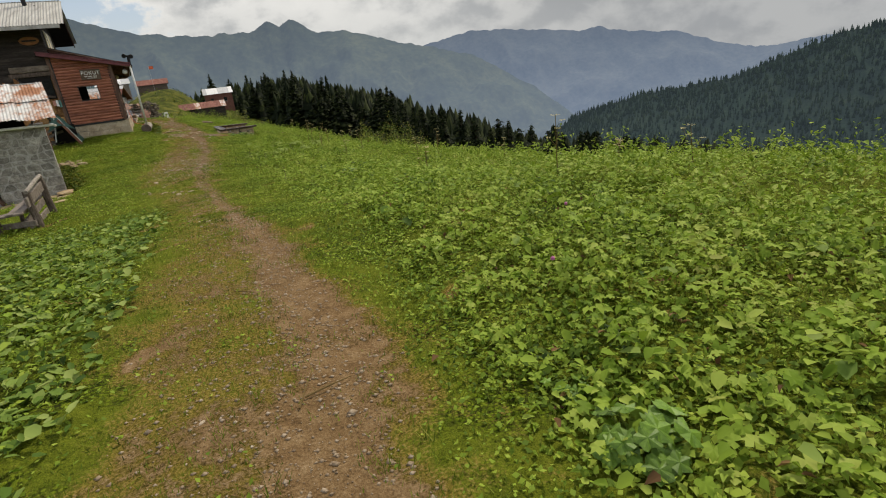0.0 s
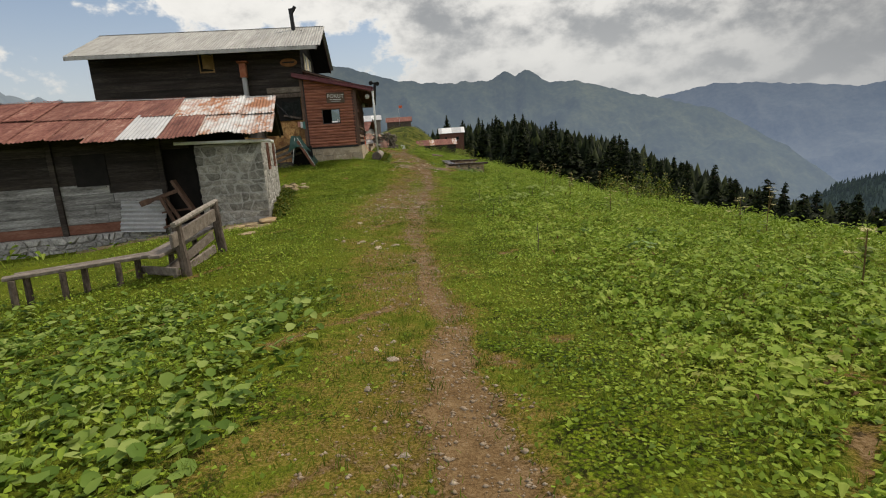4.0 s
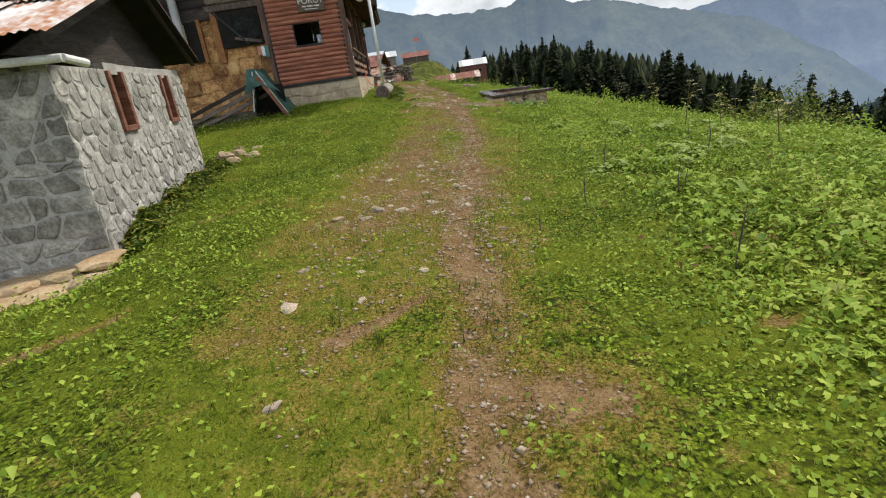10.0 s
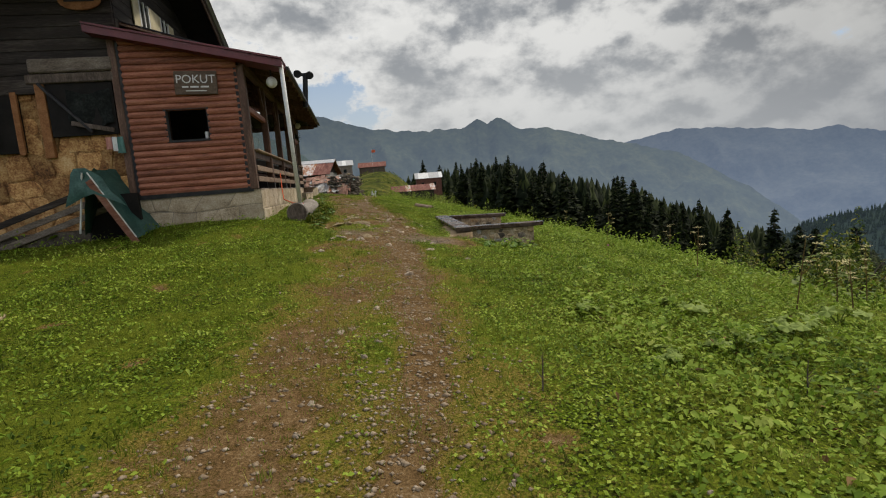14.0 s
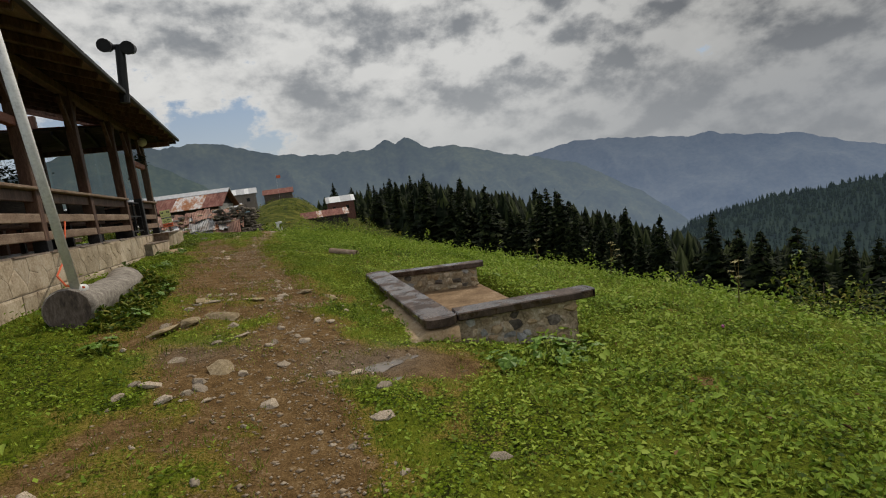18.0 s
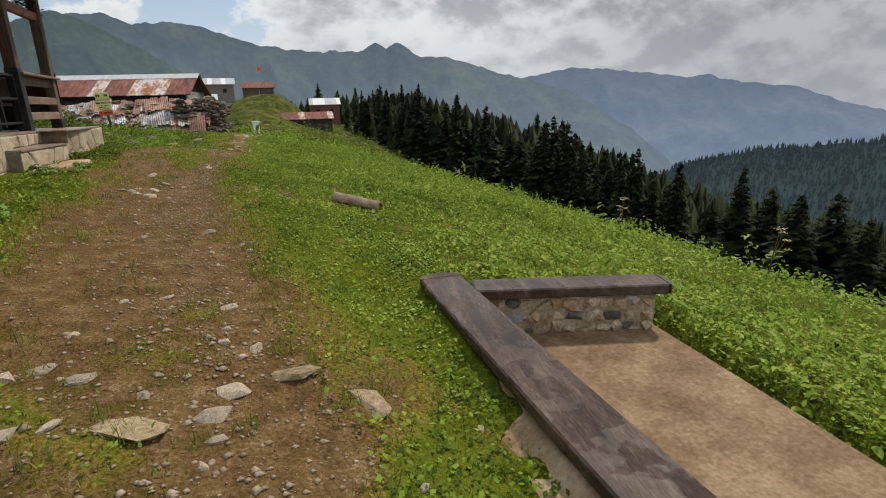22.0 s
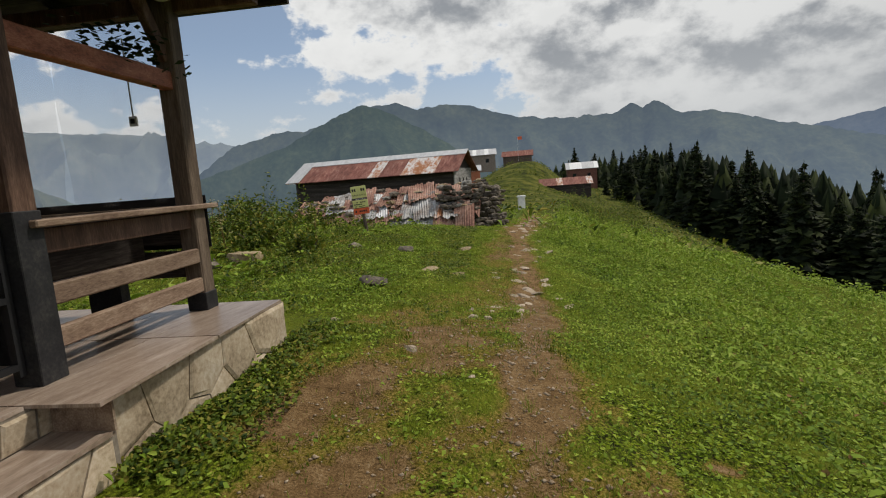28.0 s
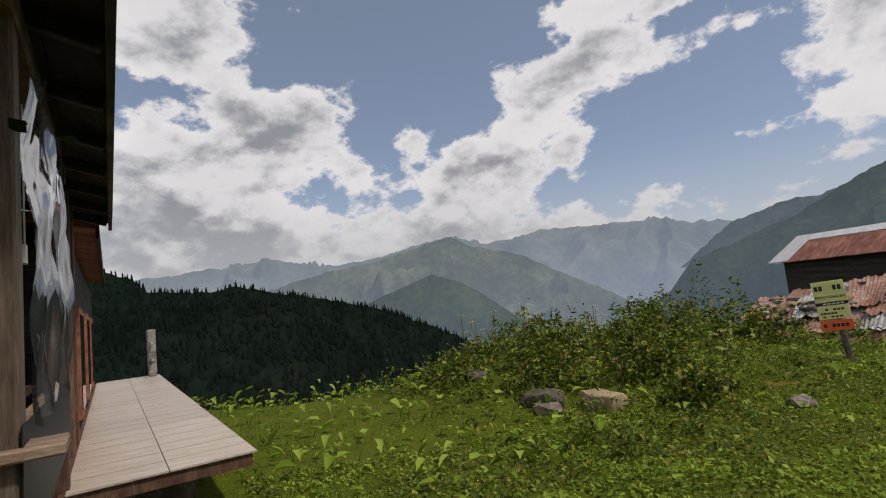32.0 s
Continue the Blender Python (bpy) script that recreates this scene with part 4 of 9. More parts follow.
gx, gy = spread_steps(-11, 7, 0.11, 4600), spread_steps(-2, 60, 0.12, 4600)
GX, GY = np.meshgrid(gx, gy)
fade = np.clip(1 - np.maximum(np.abs(GX + 2) - 14, 0) / 10, 0, 1) * np.clip(1 - np.maximum(np.abs(GY - 28) - 45, 0) / 20, 0, 1)
BARE = soil_amount(GX, GY) * fade
GZ = height(GX, GY) + bumps(GX, GY) * fade - 0.035 * np.clip(BARE, 0, 1)
gi = np.arange(len(gx) * len(gy)).reshape(len(gy), len(gx))
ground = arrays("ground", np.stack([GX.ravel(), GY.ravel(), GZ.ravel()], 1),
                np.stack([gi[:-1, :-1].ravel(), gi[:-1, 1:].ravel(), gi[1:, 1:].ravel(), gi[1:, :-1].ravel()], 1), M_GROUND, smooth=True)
tagged(ground, "grassy mountain ridge with a worn brown footpath", "ground", kind="structure")
for key, values in (("bare", BARE), ("shaded_litter", weediness(GX, GY) * fade), ("loam", np.clip((GY - 19) / 7, 0, 1) * np.clip((47 - GY) / 6, 0.35, 1)), ("wet", np.clip(np.exp(-(((GX + 1.15) / 0.6) ** 2 + ((GY - 33.3) / 0.45) ** 2)) + 0.8 * np.exp(-(((GX + 2.9) / 0.5) ** 2 + ((GY - 33.9) / 0.35) ** 2)), 0, 1)), ("wild", np.clip((np.hypot(GX + 3, np.maximum(GY - 45, 0)) - 14) / 25, 0, 1))):
    ground.data.attributes.new(key, "FLOAT", "POINT").data.foreach_set("value", values.ravel().astype(np.float32))


def floor_at(x, y):
    return float(height(x, y) + bumps(x, y) - 0.035 * np.clip(soil_amount(x, y), 0, 1))


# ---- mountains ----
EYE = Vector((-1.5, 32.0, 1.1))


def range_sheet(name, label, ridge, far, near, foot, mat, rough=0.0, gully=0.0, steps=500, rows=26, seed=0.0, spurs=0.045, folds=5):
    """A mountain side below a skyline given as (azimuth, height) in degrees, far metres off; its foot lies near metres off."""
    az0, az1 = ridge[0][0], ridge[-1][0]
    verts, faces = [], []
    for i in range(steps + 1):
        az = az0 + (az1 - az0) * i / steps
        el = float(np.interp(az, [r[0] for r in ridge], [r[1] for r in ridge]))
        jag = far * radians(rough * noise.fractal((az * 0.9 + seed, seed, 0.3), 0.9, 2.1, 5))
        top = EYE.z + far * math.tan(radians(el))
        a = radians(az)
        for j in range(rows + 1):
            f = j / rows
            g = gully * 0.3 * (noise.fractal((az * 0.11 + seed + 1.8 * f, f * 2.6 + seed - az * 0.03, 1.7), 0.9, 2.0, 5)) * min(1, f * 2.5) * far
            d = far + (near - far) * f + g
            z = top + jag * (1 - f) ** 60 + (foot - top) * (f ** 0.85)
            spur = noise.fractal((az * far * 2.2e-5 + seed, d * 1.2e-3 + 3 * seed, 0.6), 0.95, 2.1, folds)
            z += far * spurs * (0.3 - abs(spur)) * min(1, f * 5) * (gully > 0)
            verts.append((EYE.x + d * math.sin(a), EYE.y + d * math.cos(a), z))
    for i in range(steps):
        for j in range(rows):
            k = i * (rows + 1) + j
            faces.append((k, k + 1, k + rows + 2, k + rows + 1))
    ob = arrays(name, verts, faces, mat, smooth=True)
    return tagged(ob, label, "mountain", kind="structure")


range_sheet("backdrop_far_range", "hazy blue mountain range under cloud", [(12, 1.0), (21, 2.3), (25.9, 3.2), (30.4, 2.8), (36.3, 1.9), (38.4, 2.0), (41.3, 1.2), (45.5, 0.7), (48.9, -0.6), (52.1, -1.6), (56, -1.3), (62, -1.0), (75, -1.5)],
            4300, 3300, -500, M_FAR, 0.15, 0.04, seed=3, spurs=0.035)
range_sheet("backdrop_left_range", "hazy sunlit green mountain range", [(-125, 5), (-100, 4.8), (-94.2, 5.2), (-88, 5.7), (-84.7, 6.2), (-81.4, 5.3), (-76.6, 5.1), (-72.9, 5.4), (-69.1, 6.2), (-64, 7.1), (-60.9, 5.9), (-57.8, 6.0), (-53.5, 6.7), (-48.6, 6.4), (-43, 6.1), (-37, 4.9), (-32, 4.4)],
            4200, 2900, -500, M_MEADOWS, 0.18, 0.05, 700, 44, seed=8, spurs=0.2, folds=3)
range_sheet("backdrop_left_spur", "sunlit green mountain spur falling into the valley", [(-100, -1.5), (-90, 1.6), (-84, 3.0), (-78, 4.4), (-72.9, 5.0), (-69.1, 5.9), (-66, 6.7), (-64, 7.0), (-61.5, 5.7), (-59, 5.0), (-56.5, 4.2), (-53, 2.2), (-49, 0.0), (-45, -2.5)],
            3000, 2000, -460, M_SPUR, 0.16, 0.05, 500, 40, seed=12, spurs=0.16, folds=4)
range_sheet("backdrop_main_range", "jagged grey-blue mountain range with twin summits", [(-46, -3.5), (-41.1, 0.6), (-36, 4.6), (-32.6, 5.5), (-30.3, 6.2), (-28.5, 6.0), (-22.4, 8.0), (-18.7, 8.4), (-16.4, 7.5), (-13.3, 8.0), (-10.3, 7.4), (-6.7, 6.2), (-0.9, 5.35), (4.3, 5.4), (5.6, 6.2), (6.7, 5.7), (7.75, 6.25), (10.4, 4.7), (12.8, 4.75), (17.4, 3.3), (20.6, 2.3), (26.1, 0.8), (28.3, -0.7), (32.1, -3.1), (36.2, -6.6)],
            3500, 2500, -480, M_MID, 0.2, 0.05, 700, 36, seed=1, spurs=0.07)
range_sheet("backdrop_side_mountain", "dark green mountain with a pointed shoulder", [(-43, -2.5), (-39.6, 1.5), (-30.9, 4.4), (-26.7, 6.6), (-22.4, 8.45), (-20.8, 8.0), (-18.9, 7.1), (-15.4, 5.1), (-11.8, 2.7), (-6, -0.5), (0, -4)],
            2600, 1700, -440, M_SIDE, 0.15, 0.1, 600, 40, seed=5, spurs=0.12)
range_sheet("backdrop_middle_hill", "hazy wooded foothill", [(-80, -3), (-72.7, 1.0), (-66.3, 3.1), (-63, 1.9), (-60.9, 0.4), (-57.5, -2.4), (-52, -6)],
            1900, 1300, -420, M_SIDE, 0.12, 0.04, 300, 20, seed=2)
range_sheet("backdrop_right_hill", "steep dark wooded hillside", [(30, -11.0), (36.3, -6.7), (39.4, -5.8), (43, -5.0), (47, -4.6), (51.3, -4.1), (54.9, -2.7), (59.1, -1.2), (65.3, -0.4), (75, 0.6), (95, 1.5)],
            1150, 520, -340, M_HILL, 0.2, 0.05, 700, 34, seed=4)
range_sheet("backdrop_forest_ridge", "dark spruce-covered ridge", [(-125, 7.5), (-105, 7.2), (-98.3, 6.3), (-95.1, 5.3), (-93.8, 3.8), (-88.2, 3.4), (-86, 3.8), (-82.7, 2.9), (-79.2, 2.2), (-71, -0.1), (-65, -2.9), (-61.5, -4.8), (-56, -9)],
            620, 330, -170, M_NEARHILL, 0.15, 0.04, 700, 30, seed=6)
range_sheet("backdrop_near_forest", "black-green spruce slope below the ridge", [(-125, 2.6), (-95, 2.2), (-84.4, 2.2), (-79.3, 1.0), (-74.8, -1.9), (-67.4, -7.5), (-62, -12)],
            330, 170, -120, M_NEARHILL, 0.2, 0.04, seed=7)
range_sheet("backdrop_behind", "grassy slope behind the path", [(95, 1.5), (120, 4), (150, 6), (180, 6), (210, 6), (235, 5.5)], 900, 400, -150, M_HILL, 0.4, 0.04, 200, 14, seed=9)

# ---- trees ----
def spruce_meshes(seed):
    """Trunk and crown of a spruce one metre high and as wide as a real one is for its height; needles hang in ragged sprays."""
    rng = random.Random(seed)
    bm = bmesh.new()
    rod(bm, (0, 0, 0), (rng.uniform(-.01, .01), rng.uniform(-.01, .01), 0.97), 0.017, 0.002, 6)
    tr = bpy.data.meshes.new("trunk")
    bm.to_mesh(tr)
    bm.free()
    tr.materials.append(M_BARK)
    verts, faces = [], []
    wide = rng.uniform(0.19, 0.27)
    full = rng.uniform(0.6, 0.95)
    lop = [rng.uniform(0.7, 1.15) for _ in range(6)]
    z = rng.uniform(0.04, 0.10)
    while z < 0.985:
        reach = wide * (1 - z) ** full * rng.choice((0.6, 0.85, 1.0, 1.0, 1.15)) + 0.006
        for k in range(max(4, int(8 * (1 - z) + 4))):
            a = rng.uniform(0, 2 * math.pi)
            length = reach * rng.uniform(0.45, 1.15) * lop[int(a) % 6]
            drop = rng.uniform(-0.1, 0.55) * length
            ca, sa_ = math.cos(a), math.sin(a)
            for s in range(3):
                f0 = (s + 0.1) / 3
                cx, cz = length * (f0 + 0.22), z - drop * (f0 + 0.1) ** 1.4
                w = (0.074 - 0.036 * f0) * rng.uniform(0.6, 1.3) * (0.14 + 0.95 * (1 - z))
                tip = length * (f0 + rng.uniform(0.35, 0.6))
                tz = z - drop * (f0 + 0.5) ** 1.4 + rng.uniform(-.012, .016)
                b = len(verts)
                side = rng.uniform(-.7, .7) * w
                verts += [(ca * length * f0 - sa_ * w * .3, sa_ * length * f0 + ca * w * .3, cz + .008), (ca * cx - sa_ * (w + side), sa_ * cx + ca * (w + side), cz - w * rng.uniform(.2, 1.3)),
                          (ca * tip - sa_ * side, sa_ * tip + ca * side, tz), (ca * cx + sa_ * (w - side), sa_ * cx - ca * (w - side), cz - w * rng.uniform(.2, 1.3))]
                faces.append((b, b + 1, b + 2, b + 3))
        z += rng.uniform(0.012, 0.034) * (1.15 - 0.5 * z)
    verts += [(0.004, 0, 0.97), (-0.004, 0, 0.97), (0, 0.002, 1.01), (0.0, -0.004, 0.98)]
    b = len(verts) - 4
    faces.append((b, b + 3, b + 1, b + 2))
    me = bpy.data.meshes.new("crown")
    me.from_pydata(verts, [], faces)
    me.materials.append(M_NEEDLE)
    return tr, me


SPRUCES = [spruce_meshes(40 + i) for i in range(9)]


def spruce(x, y, tall, turn, kind, fat=1.0):
    t = thing("spruce_tree", "dark green spruce with drooping branches", "tree", (x, y, height(x, y) - 0.3), "spruces along the ridge")
    t.rotation_euler = (random.uniform(-.02, .02), random.uniform(-.02, .02), turn)
    t.scale = (tall * fat, tall * fat, tall)
    for name, me in zip(("trunk", "crown"), SPRUCES[kind]):
        o = new(name, me)
        o.parent = t


def forest(name, label, places, mat, tiers=4, arms=7):
    """Trees too far off or too deep in the wood to count: each a few ragged skirts of boughs round one axis, all joined."""
    rng_ = np.random.default_rng(len(places))
    verts, faces = [], []
    base = 0
    pts = np.array(places)
    n = len(pts)
    for k in range(tiers):
        f0, f1 = k / tiers * 0.92, min(1.0, (k + 1.75) / tiers)
        a = rng_.uniform(0, 6.283, (n, 1)) + np.arange(arms)[None] * 6.283 / arms + rng_.uniform(-.3, .3, (n, arms))
        r = pts[:, 3:4] * 0.23 * (1 - f0) ** 0.8 * rng_.uniform(0.6, 1.25, (n, arms)) * np.where(np.arange(arms) % 2, 0.45, 1.15)[None]
        z = pts[:, 2:3] + pts[:, 3:4] * (f0 + rng_.uniform(-0.05, 0.05, (n, arms)))
        ring = np.stack([pts[:, 0:1] + np.cos(a) * r, pts[:, 1:2] + np.sin(a) * r, z], -1)
        top = np.stack([pts[:, 0], pts[:, 1], pts[:, 2] + pts[:, 3] * f1], -1)[:, None]
        v = np.concatenate([ring, top], 1)
        i = base + (np.arange(n) * (arms + 1))[:, None]
        for j in range(arms):
            faces.append(np.concatenate([i + j, i + (j + 1) % arms, i + arms], 1))
        verts.append(v.reshape(-1, 3))
        base += n * (arms + 1)
    return tagged(arrays(name, np.concatenate(verts), np.concatenate(faces), mat), label, "forest", kind="stuff")


rng = random.Random(11)
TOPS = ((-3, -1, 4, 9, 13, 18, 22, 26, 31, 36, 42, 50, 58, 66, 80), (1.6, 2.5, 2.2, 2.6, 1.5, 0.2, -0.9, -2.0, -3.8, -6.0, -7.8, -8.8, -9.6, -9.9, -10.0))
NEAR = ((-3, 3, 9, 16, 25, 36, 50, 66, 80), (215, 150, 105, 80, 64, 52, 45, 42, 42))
count = 0
while count < 230:
    az = -3 + 81 * rng.random()
    r0 = float(np.interp(az, *NEAR))
    d = r0 * (1 + rng.random() ** 1.6 * 0.7)
    x, y = EYE.x + d * math.sin(radians(az)), EYE.y + d * math.cos(radians(az))
    top = EYE.z + d * math.tan(radians(float(np.interp(az, *TOPS)) - rng.random() ** 0.85 * (2.9 + 0.06 * max(az, 0)) - 1.2 * (d / r0 - 1) * (az > 25)))
    tall = top - float(height(x, y)) + 0.3
    if 4.5 < tall < 27 and not (abs(x) < 9 and 200 < y < 240):
        spruce(x, y, tall, rng.uniform(0, 6.28), rng.randrange(9), rng.uniform(1.0, 1.9) * (1.0 if tall < 16 else 0.8))
        count += 1
    else:
        count += 0.02
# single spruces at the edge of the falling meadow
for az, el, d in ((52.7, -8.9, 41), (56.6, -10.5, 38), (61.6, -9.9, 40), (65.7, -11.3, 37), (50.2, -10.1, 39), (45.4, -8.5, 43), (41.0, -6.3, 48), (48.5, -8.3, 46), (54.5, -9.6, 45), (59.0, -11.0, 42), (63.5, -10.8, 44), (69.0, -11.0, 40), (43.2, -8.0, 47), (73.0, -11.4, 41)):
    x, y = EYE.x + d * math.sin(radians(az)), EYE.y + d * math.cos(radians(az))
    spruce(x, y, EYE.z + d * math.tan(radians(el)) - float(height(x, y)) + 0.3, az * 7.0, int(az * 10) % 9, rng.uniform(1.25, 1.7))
# the depth of the wood behind the front trees, and down the slope
deep = []
for k in range(900):
    az = rng.uniform(-3, 86)
    r0 = float(np.interp(az, *NEAR))
    d = r0 * rng.uniform(1.25 if az > 12 else 1.03, 1.85)
    x, y = EYE.x + d * math.sin(radians(az)), EYE.y + d * math.cos(radians(az))
    z = float(height(x, y))
    tall = EYE.z + d * math.tan(radians(float(np.interp(az, *TOPS)) - 0.7 - rng.random() ** 0.7 * 3.5)) - z
    if tall > 3 and not (abs(x) < 9 and 200 < y < 240):
        deep.append((x, y, z - 0.4, min(tall, 30)))
while len(deep) < 2700:
    az = rng.uniform(-3.5, 88)
    r0 = float(np.interp(az, *NEAR))
    d = r0 * rng.uniform(1.12, 5.2 if az > 20 else 2.2)
    x, y = EYE.x + d * math.sin(radians(az)), EYE.y + d * math.cos(radians(az))
    z = float(height(x, y))
    limit = EYE.z + d * math.tan(radians(float(np.interp(az, *TOPS)) - rng.uniform(0.6, 3.4) - (d / r0 - 1) * 0.5)) - z
    tall = min(rng.uniform(11, 24), limit)
    if tall > 5 and not (abs(x) < 9 and 200 < y < 240):
        deep.append((x, y, z - 0.4, tall))
    elif rng.random() < 0.002:
        deep.append((x, y, z - 3, 4))
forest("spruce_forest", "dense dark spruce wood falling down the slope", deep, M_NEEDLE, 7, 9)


def wooded(sheet, rows, keep, n, lo, hi, seed):
    """Places for trees on a far mountain side."""
    rg = np.random.default_rng(seed)
    co = np.zeros(len(sheet.data.vertices) * 3, np.float32)
    sheet.data.vertices.foreach_get("co", co)
    co = co.reshape(-1, rows + 1, 3)
    i, f = rg.uniform(0, len(co) - 1.001, n), rg.uniform(0, 1, n) ** 1.5 * keep * rows
    i0, j0 = i.astype(int), f.astype(int)
    u, w = (i - i0)[:, None], (f - j0)[:, None]
    p = (co[i0, j0] * (1 - u) + co[i0 + 1, j0] * u) * (1 - w) + (co[i0, j0 + 1] * (1 - u) + co[i0 + 1, j0 + 1] * u) * w
    return [(*q, t) for q, t in zip(p.tolist(), rg.uniform(lo, hi, n))]


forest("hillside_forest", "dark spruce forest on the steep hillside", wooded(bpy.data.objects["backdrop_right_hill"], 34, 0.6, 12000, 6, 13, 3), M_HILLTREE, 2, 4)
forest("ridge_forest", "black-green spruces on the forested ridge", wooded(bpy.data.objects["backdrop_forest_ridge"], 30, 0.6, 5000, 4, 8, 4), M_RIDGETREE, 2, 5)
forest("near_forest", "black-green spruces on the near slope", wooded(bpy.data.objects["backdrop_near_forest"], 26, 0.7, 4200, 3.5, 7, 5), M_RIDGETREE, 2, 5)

# ---- buildings ----
SITE = pose(-5.22, 34.41, 0, 0, 0, 8.29)          # corner of the log hut: x along its front, y along the terrace
SHED = pose(-5.58, 21.15, 0, 0, 0, 14.8)
DECK = 0.88


def slab(bm, m, pts, z_thick):
    """A flat panel over four corners, thickened downwards."""
    lo = [bm.verts.new(m @ Vector((p[0], p[1], p[2] - z_thick))) for p in pts]
    hi = [bm.verts.new(m @ Vector(p)) for p in pts]
    bm.faces.new(hi)
    bm.faces.new(lo[::-1])
    for i in range(4):
        bm.faces.new((lo[i], lo[(i + 1) % 4], hi[(i + 1) % 4], hi[i]))
    return bm


def frame_on(m, a, b, c):
    """A frame with its origin at a, x towards b and y towards c, all in the frame m."""
    a, b, c = (m @ Vector(p) for p in (a, b, c))
    x = (b - a).normalized()
    y = (c - a)
    y = (y - x * y.dot(x)).normalized()
    k = Matrix((x, y, x.cross(y))).transposed().to_4x4()
    k.translation = a
    return k


def lettering(text, m, size, mat, parent, name="lettering", depth=0.004):
    cu = bpy.data.curves.new(name, "FONT")
    cu.body, cu.size, cu.extrude = text, size, depth
    cu.align_x, cu.align_y = "CENTER", "CENTER"
    tmp = bpy.data.objects.new(name, cu)
    scene.collection.objects.link(tmp)
    me = bpy.data.meshes.new_from_object(tmp.evaluated_get(bpy.context.evaluated_depsgraph_get()))
    bpy.data.objects.remove(tmp)
    bpy.data.curves.remove(cu)
    me.transform(m)
    return link(name, me, mat, parent)


def one(name, mat, parent, fn, *args, label="", smooth=False, **kw):
    """A part that a single call of a shape function makes."""
    bm = bmesh.new()
    fn(bm, *args, **kw)
    return part(name, bm, mat, parent, label, smooth)


def at(m, *p):
    return m @ Vector(p)


srng = random.Random(5)

# -- the long barn with its stone end --
shed = thing("stone_barn", "long old barn, grey stone end, rusty sheet roof", "barn", (-5.9, 21.2, -1.2))
for k, (x0, b0, b1, z0, z1) in enumerate(((-1.75, 0.02, 0.45, -1.6, 1.24), (-0.45, 0.45, 1.55, -1.6, 1.24), (-0.45, 1.55, 2.05, -1.6, 0.45), (-0.45, 2.05, 3.75, -1.6, 1.32),
                                              (-0.45, 3.75, 4.2, -1.6, 0.45), (-0.45, 4.2, 5.1, -1.6, 1.34), (-0.45, 1.55, 2.05, 1.18, 1.33), (-0.45, 3.75, 4.2, 1.18, 1.33))):
    one("window_lintel" if z0 > 0 else "end_wall", M_MORTAR, shed, box, SHED, x0, -0.02, b0, b1, z0, z1, label="" if z0 > 0 else "mortared grey stone wall")
stone_face("stone", SHED @ pose(-1.78, 0.02, -1.35, 90, 0, 0), worn_cells(stone_cells(1.78, 2.55, 11, 0.27, srng, 0.016, 0.8), srng), M_STONE, shed, 0.02, srng)
cells = [c for c in worn_cells(crazy_cells(5.1, 2.6, 0.25, srng, 0.018), srng, 0.01)
         if not any(b0 - 0.08 < sum(p[0] for p in c) / len(c) < b1 + 0.08 and sum(p[1] for p in c) / len(c) > 1.66 for b0, b1 in ((1.55, 2.05), (3.75, 4.2)))]
stone_face("stone", SHED @ pose(-0.02, 0.02, -1.35, 90, 0, 90), cells, M_PALESTONE, shed, 0.016, srng)
for b0, b1 in ((1.55, 2.05), (3.75, 4.2)):
    one("window_board", M_POST, shed, box, SHED, -0.16, -0.1, b0, b1, 0.45, 1.2, label="brown boarded slit window")
    for c0, c1, z0, z1 in ((b0 - 0.02, b0 + 0.07, 0.4, 1.22), (b1 - 0.07, b1 + 0.02, 0.4, 1.22), (b0 + 0.07, b1 - 0.07, 0.4, 0.48)):
        one("window_frame", M_RUSTWOOD, shed, box, SHED, -0.1, 0.025, c0, c1, z0, z1, 0.006)
# plank wall, each plank a piece
for k in range(10):
    zz = -0.94 + k * 0.267
    x = -15.0
    while x < -2.0:
        w = srng.uniform(3.0, 4.5)
        x1 = min(x + w, -1.98 if k > 7 else -2.7)
        if x1 - x > 0.2:
            # dark planks higher up, with the overhang's shade put into their colour
            mat = M_GREYWOOD if k in (1, 2, 3) or (k == 4 and int(x * 7) % 2) else M_BLACKWOOD
            if k == 0:
                mat = M_RUSTWOOD
            one("plank", mat, shed, box, SHED, x + 0.004, x1 - 0.004, 0.40 + srng.uniform(-.012, .012), 0.46, zz + 0.004, zz + 0.266, 0.006)
        x += w
# near-black sheets in place of the shade inside the recess
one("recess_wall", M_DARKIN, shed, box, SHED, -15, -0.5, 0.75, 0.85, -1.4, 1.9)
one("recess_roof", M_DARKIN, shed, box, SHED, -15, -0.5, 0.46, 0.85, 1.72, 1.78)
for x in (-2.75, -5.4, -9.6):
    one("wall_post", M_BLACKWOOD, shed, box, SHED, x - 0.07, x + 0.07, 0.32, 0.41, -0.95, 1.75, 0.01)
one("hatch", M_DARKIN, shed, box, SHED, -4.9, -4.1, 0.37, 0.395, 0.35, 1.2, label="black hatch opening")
one("hatch_sill", M_GREYWOOD, shed, box, SHED, -4.7, -4.2, 0.33, 0.40, 0.30, 0.35)
one("footing", M_MORTAR, shed, box, SHED, -15, -1.75, 0.30, 0.9, -2.2, -0.95)
stone_face("footing_stone", SHED @ pose(-9.5, 0.30, -1.45, 90, 0, 0), worn_cells(stone_cells(7.7, 0.5, 3, 0.24, srng, 0.014, 0.7), srng), M_PALESTONE, shed, 0.06, srng)
RZ, EZ, EB, RB = 2.72, 1.52, -0.5, 3.2
x, k = 0.32, 0
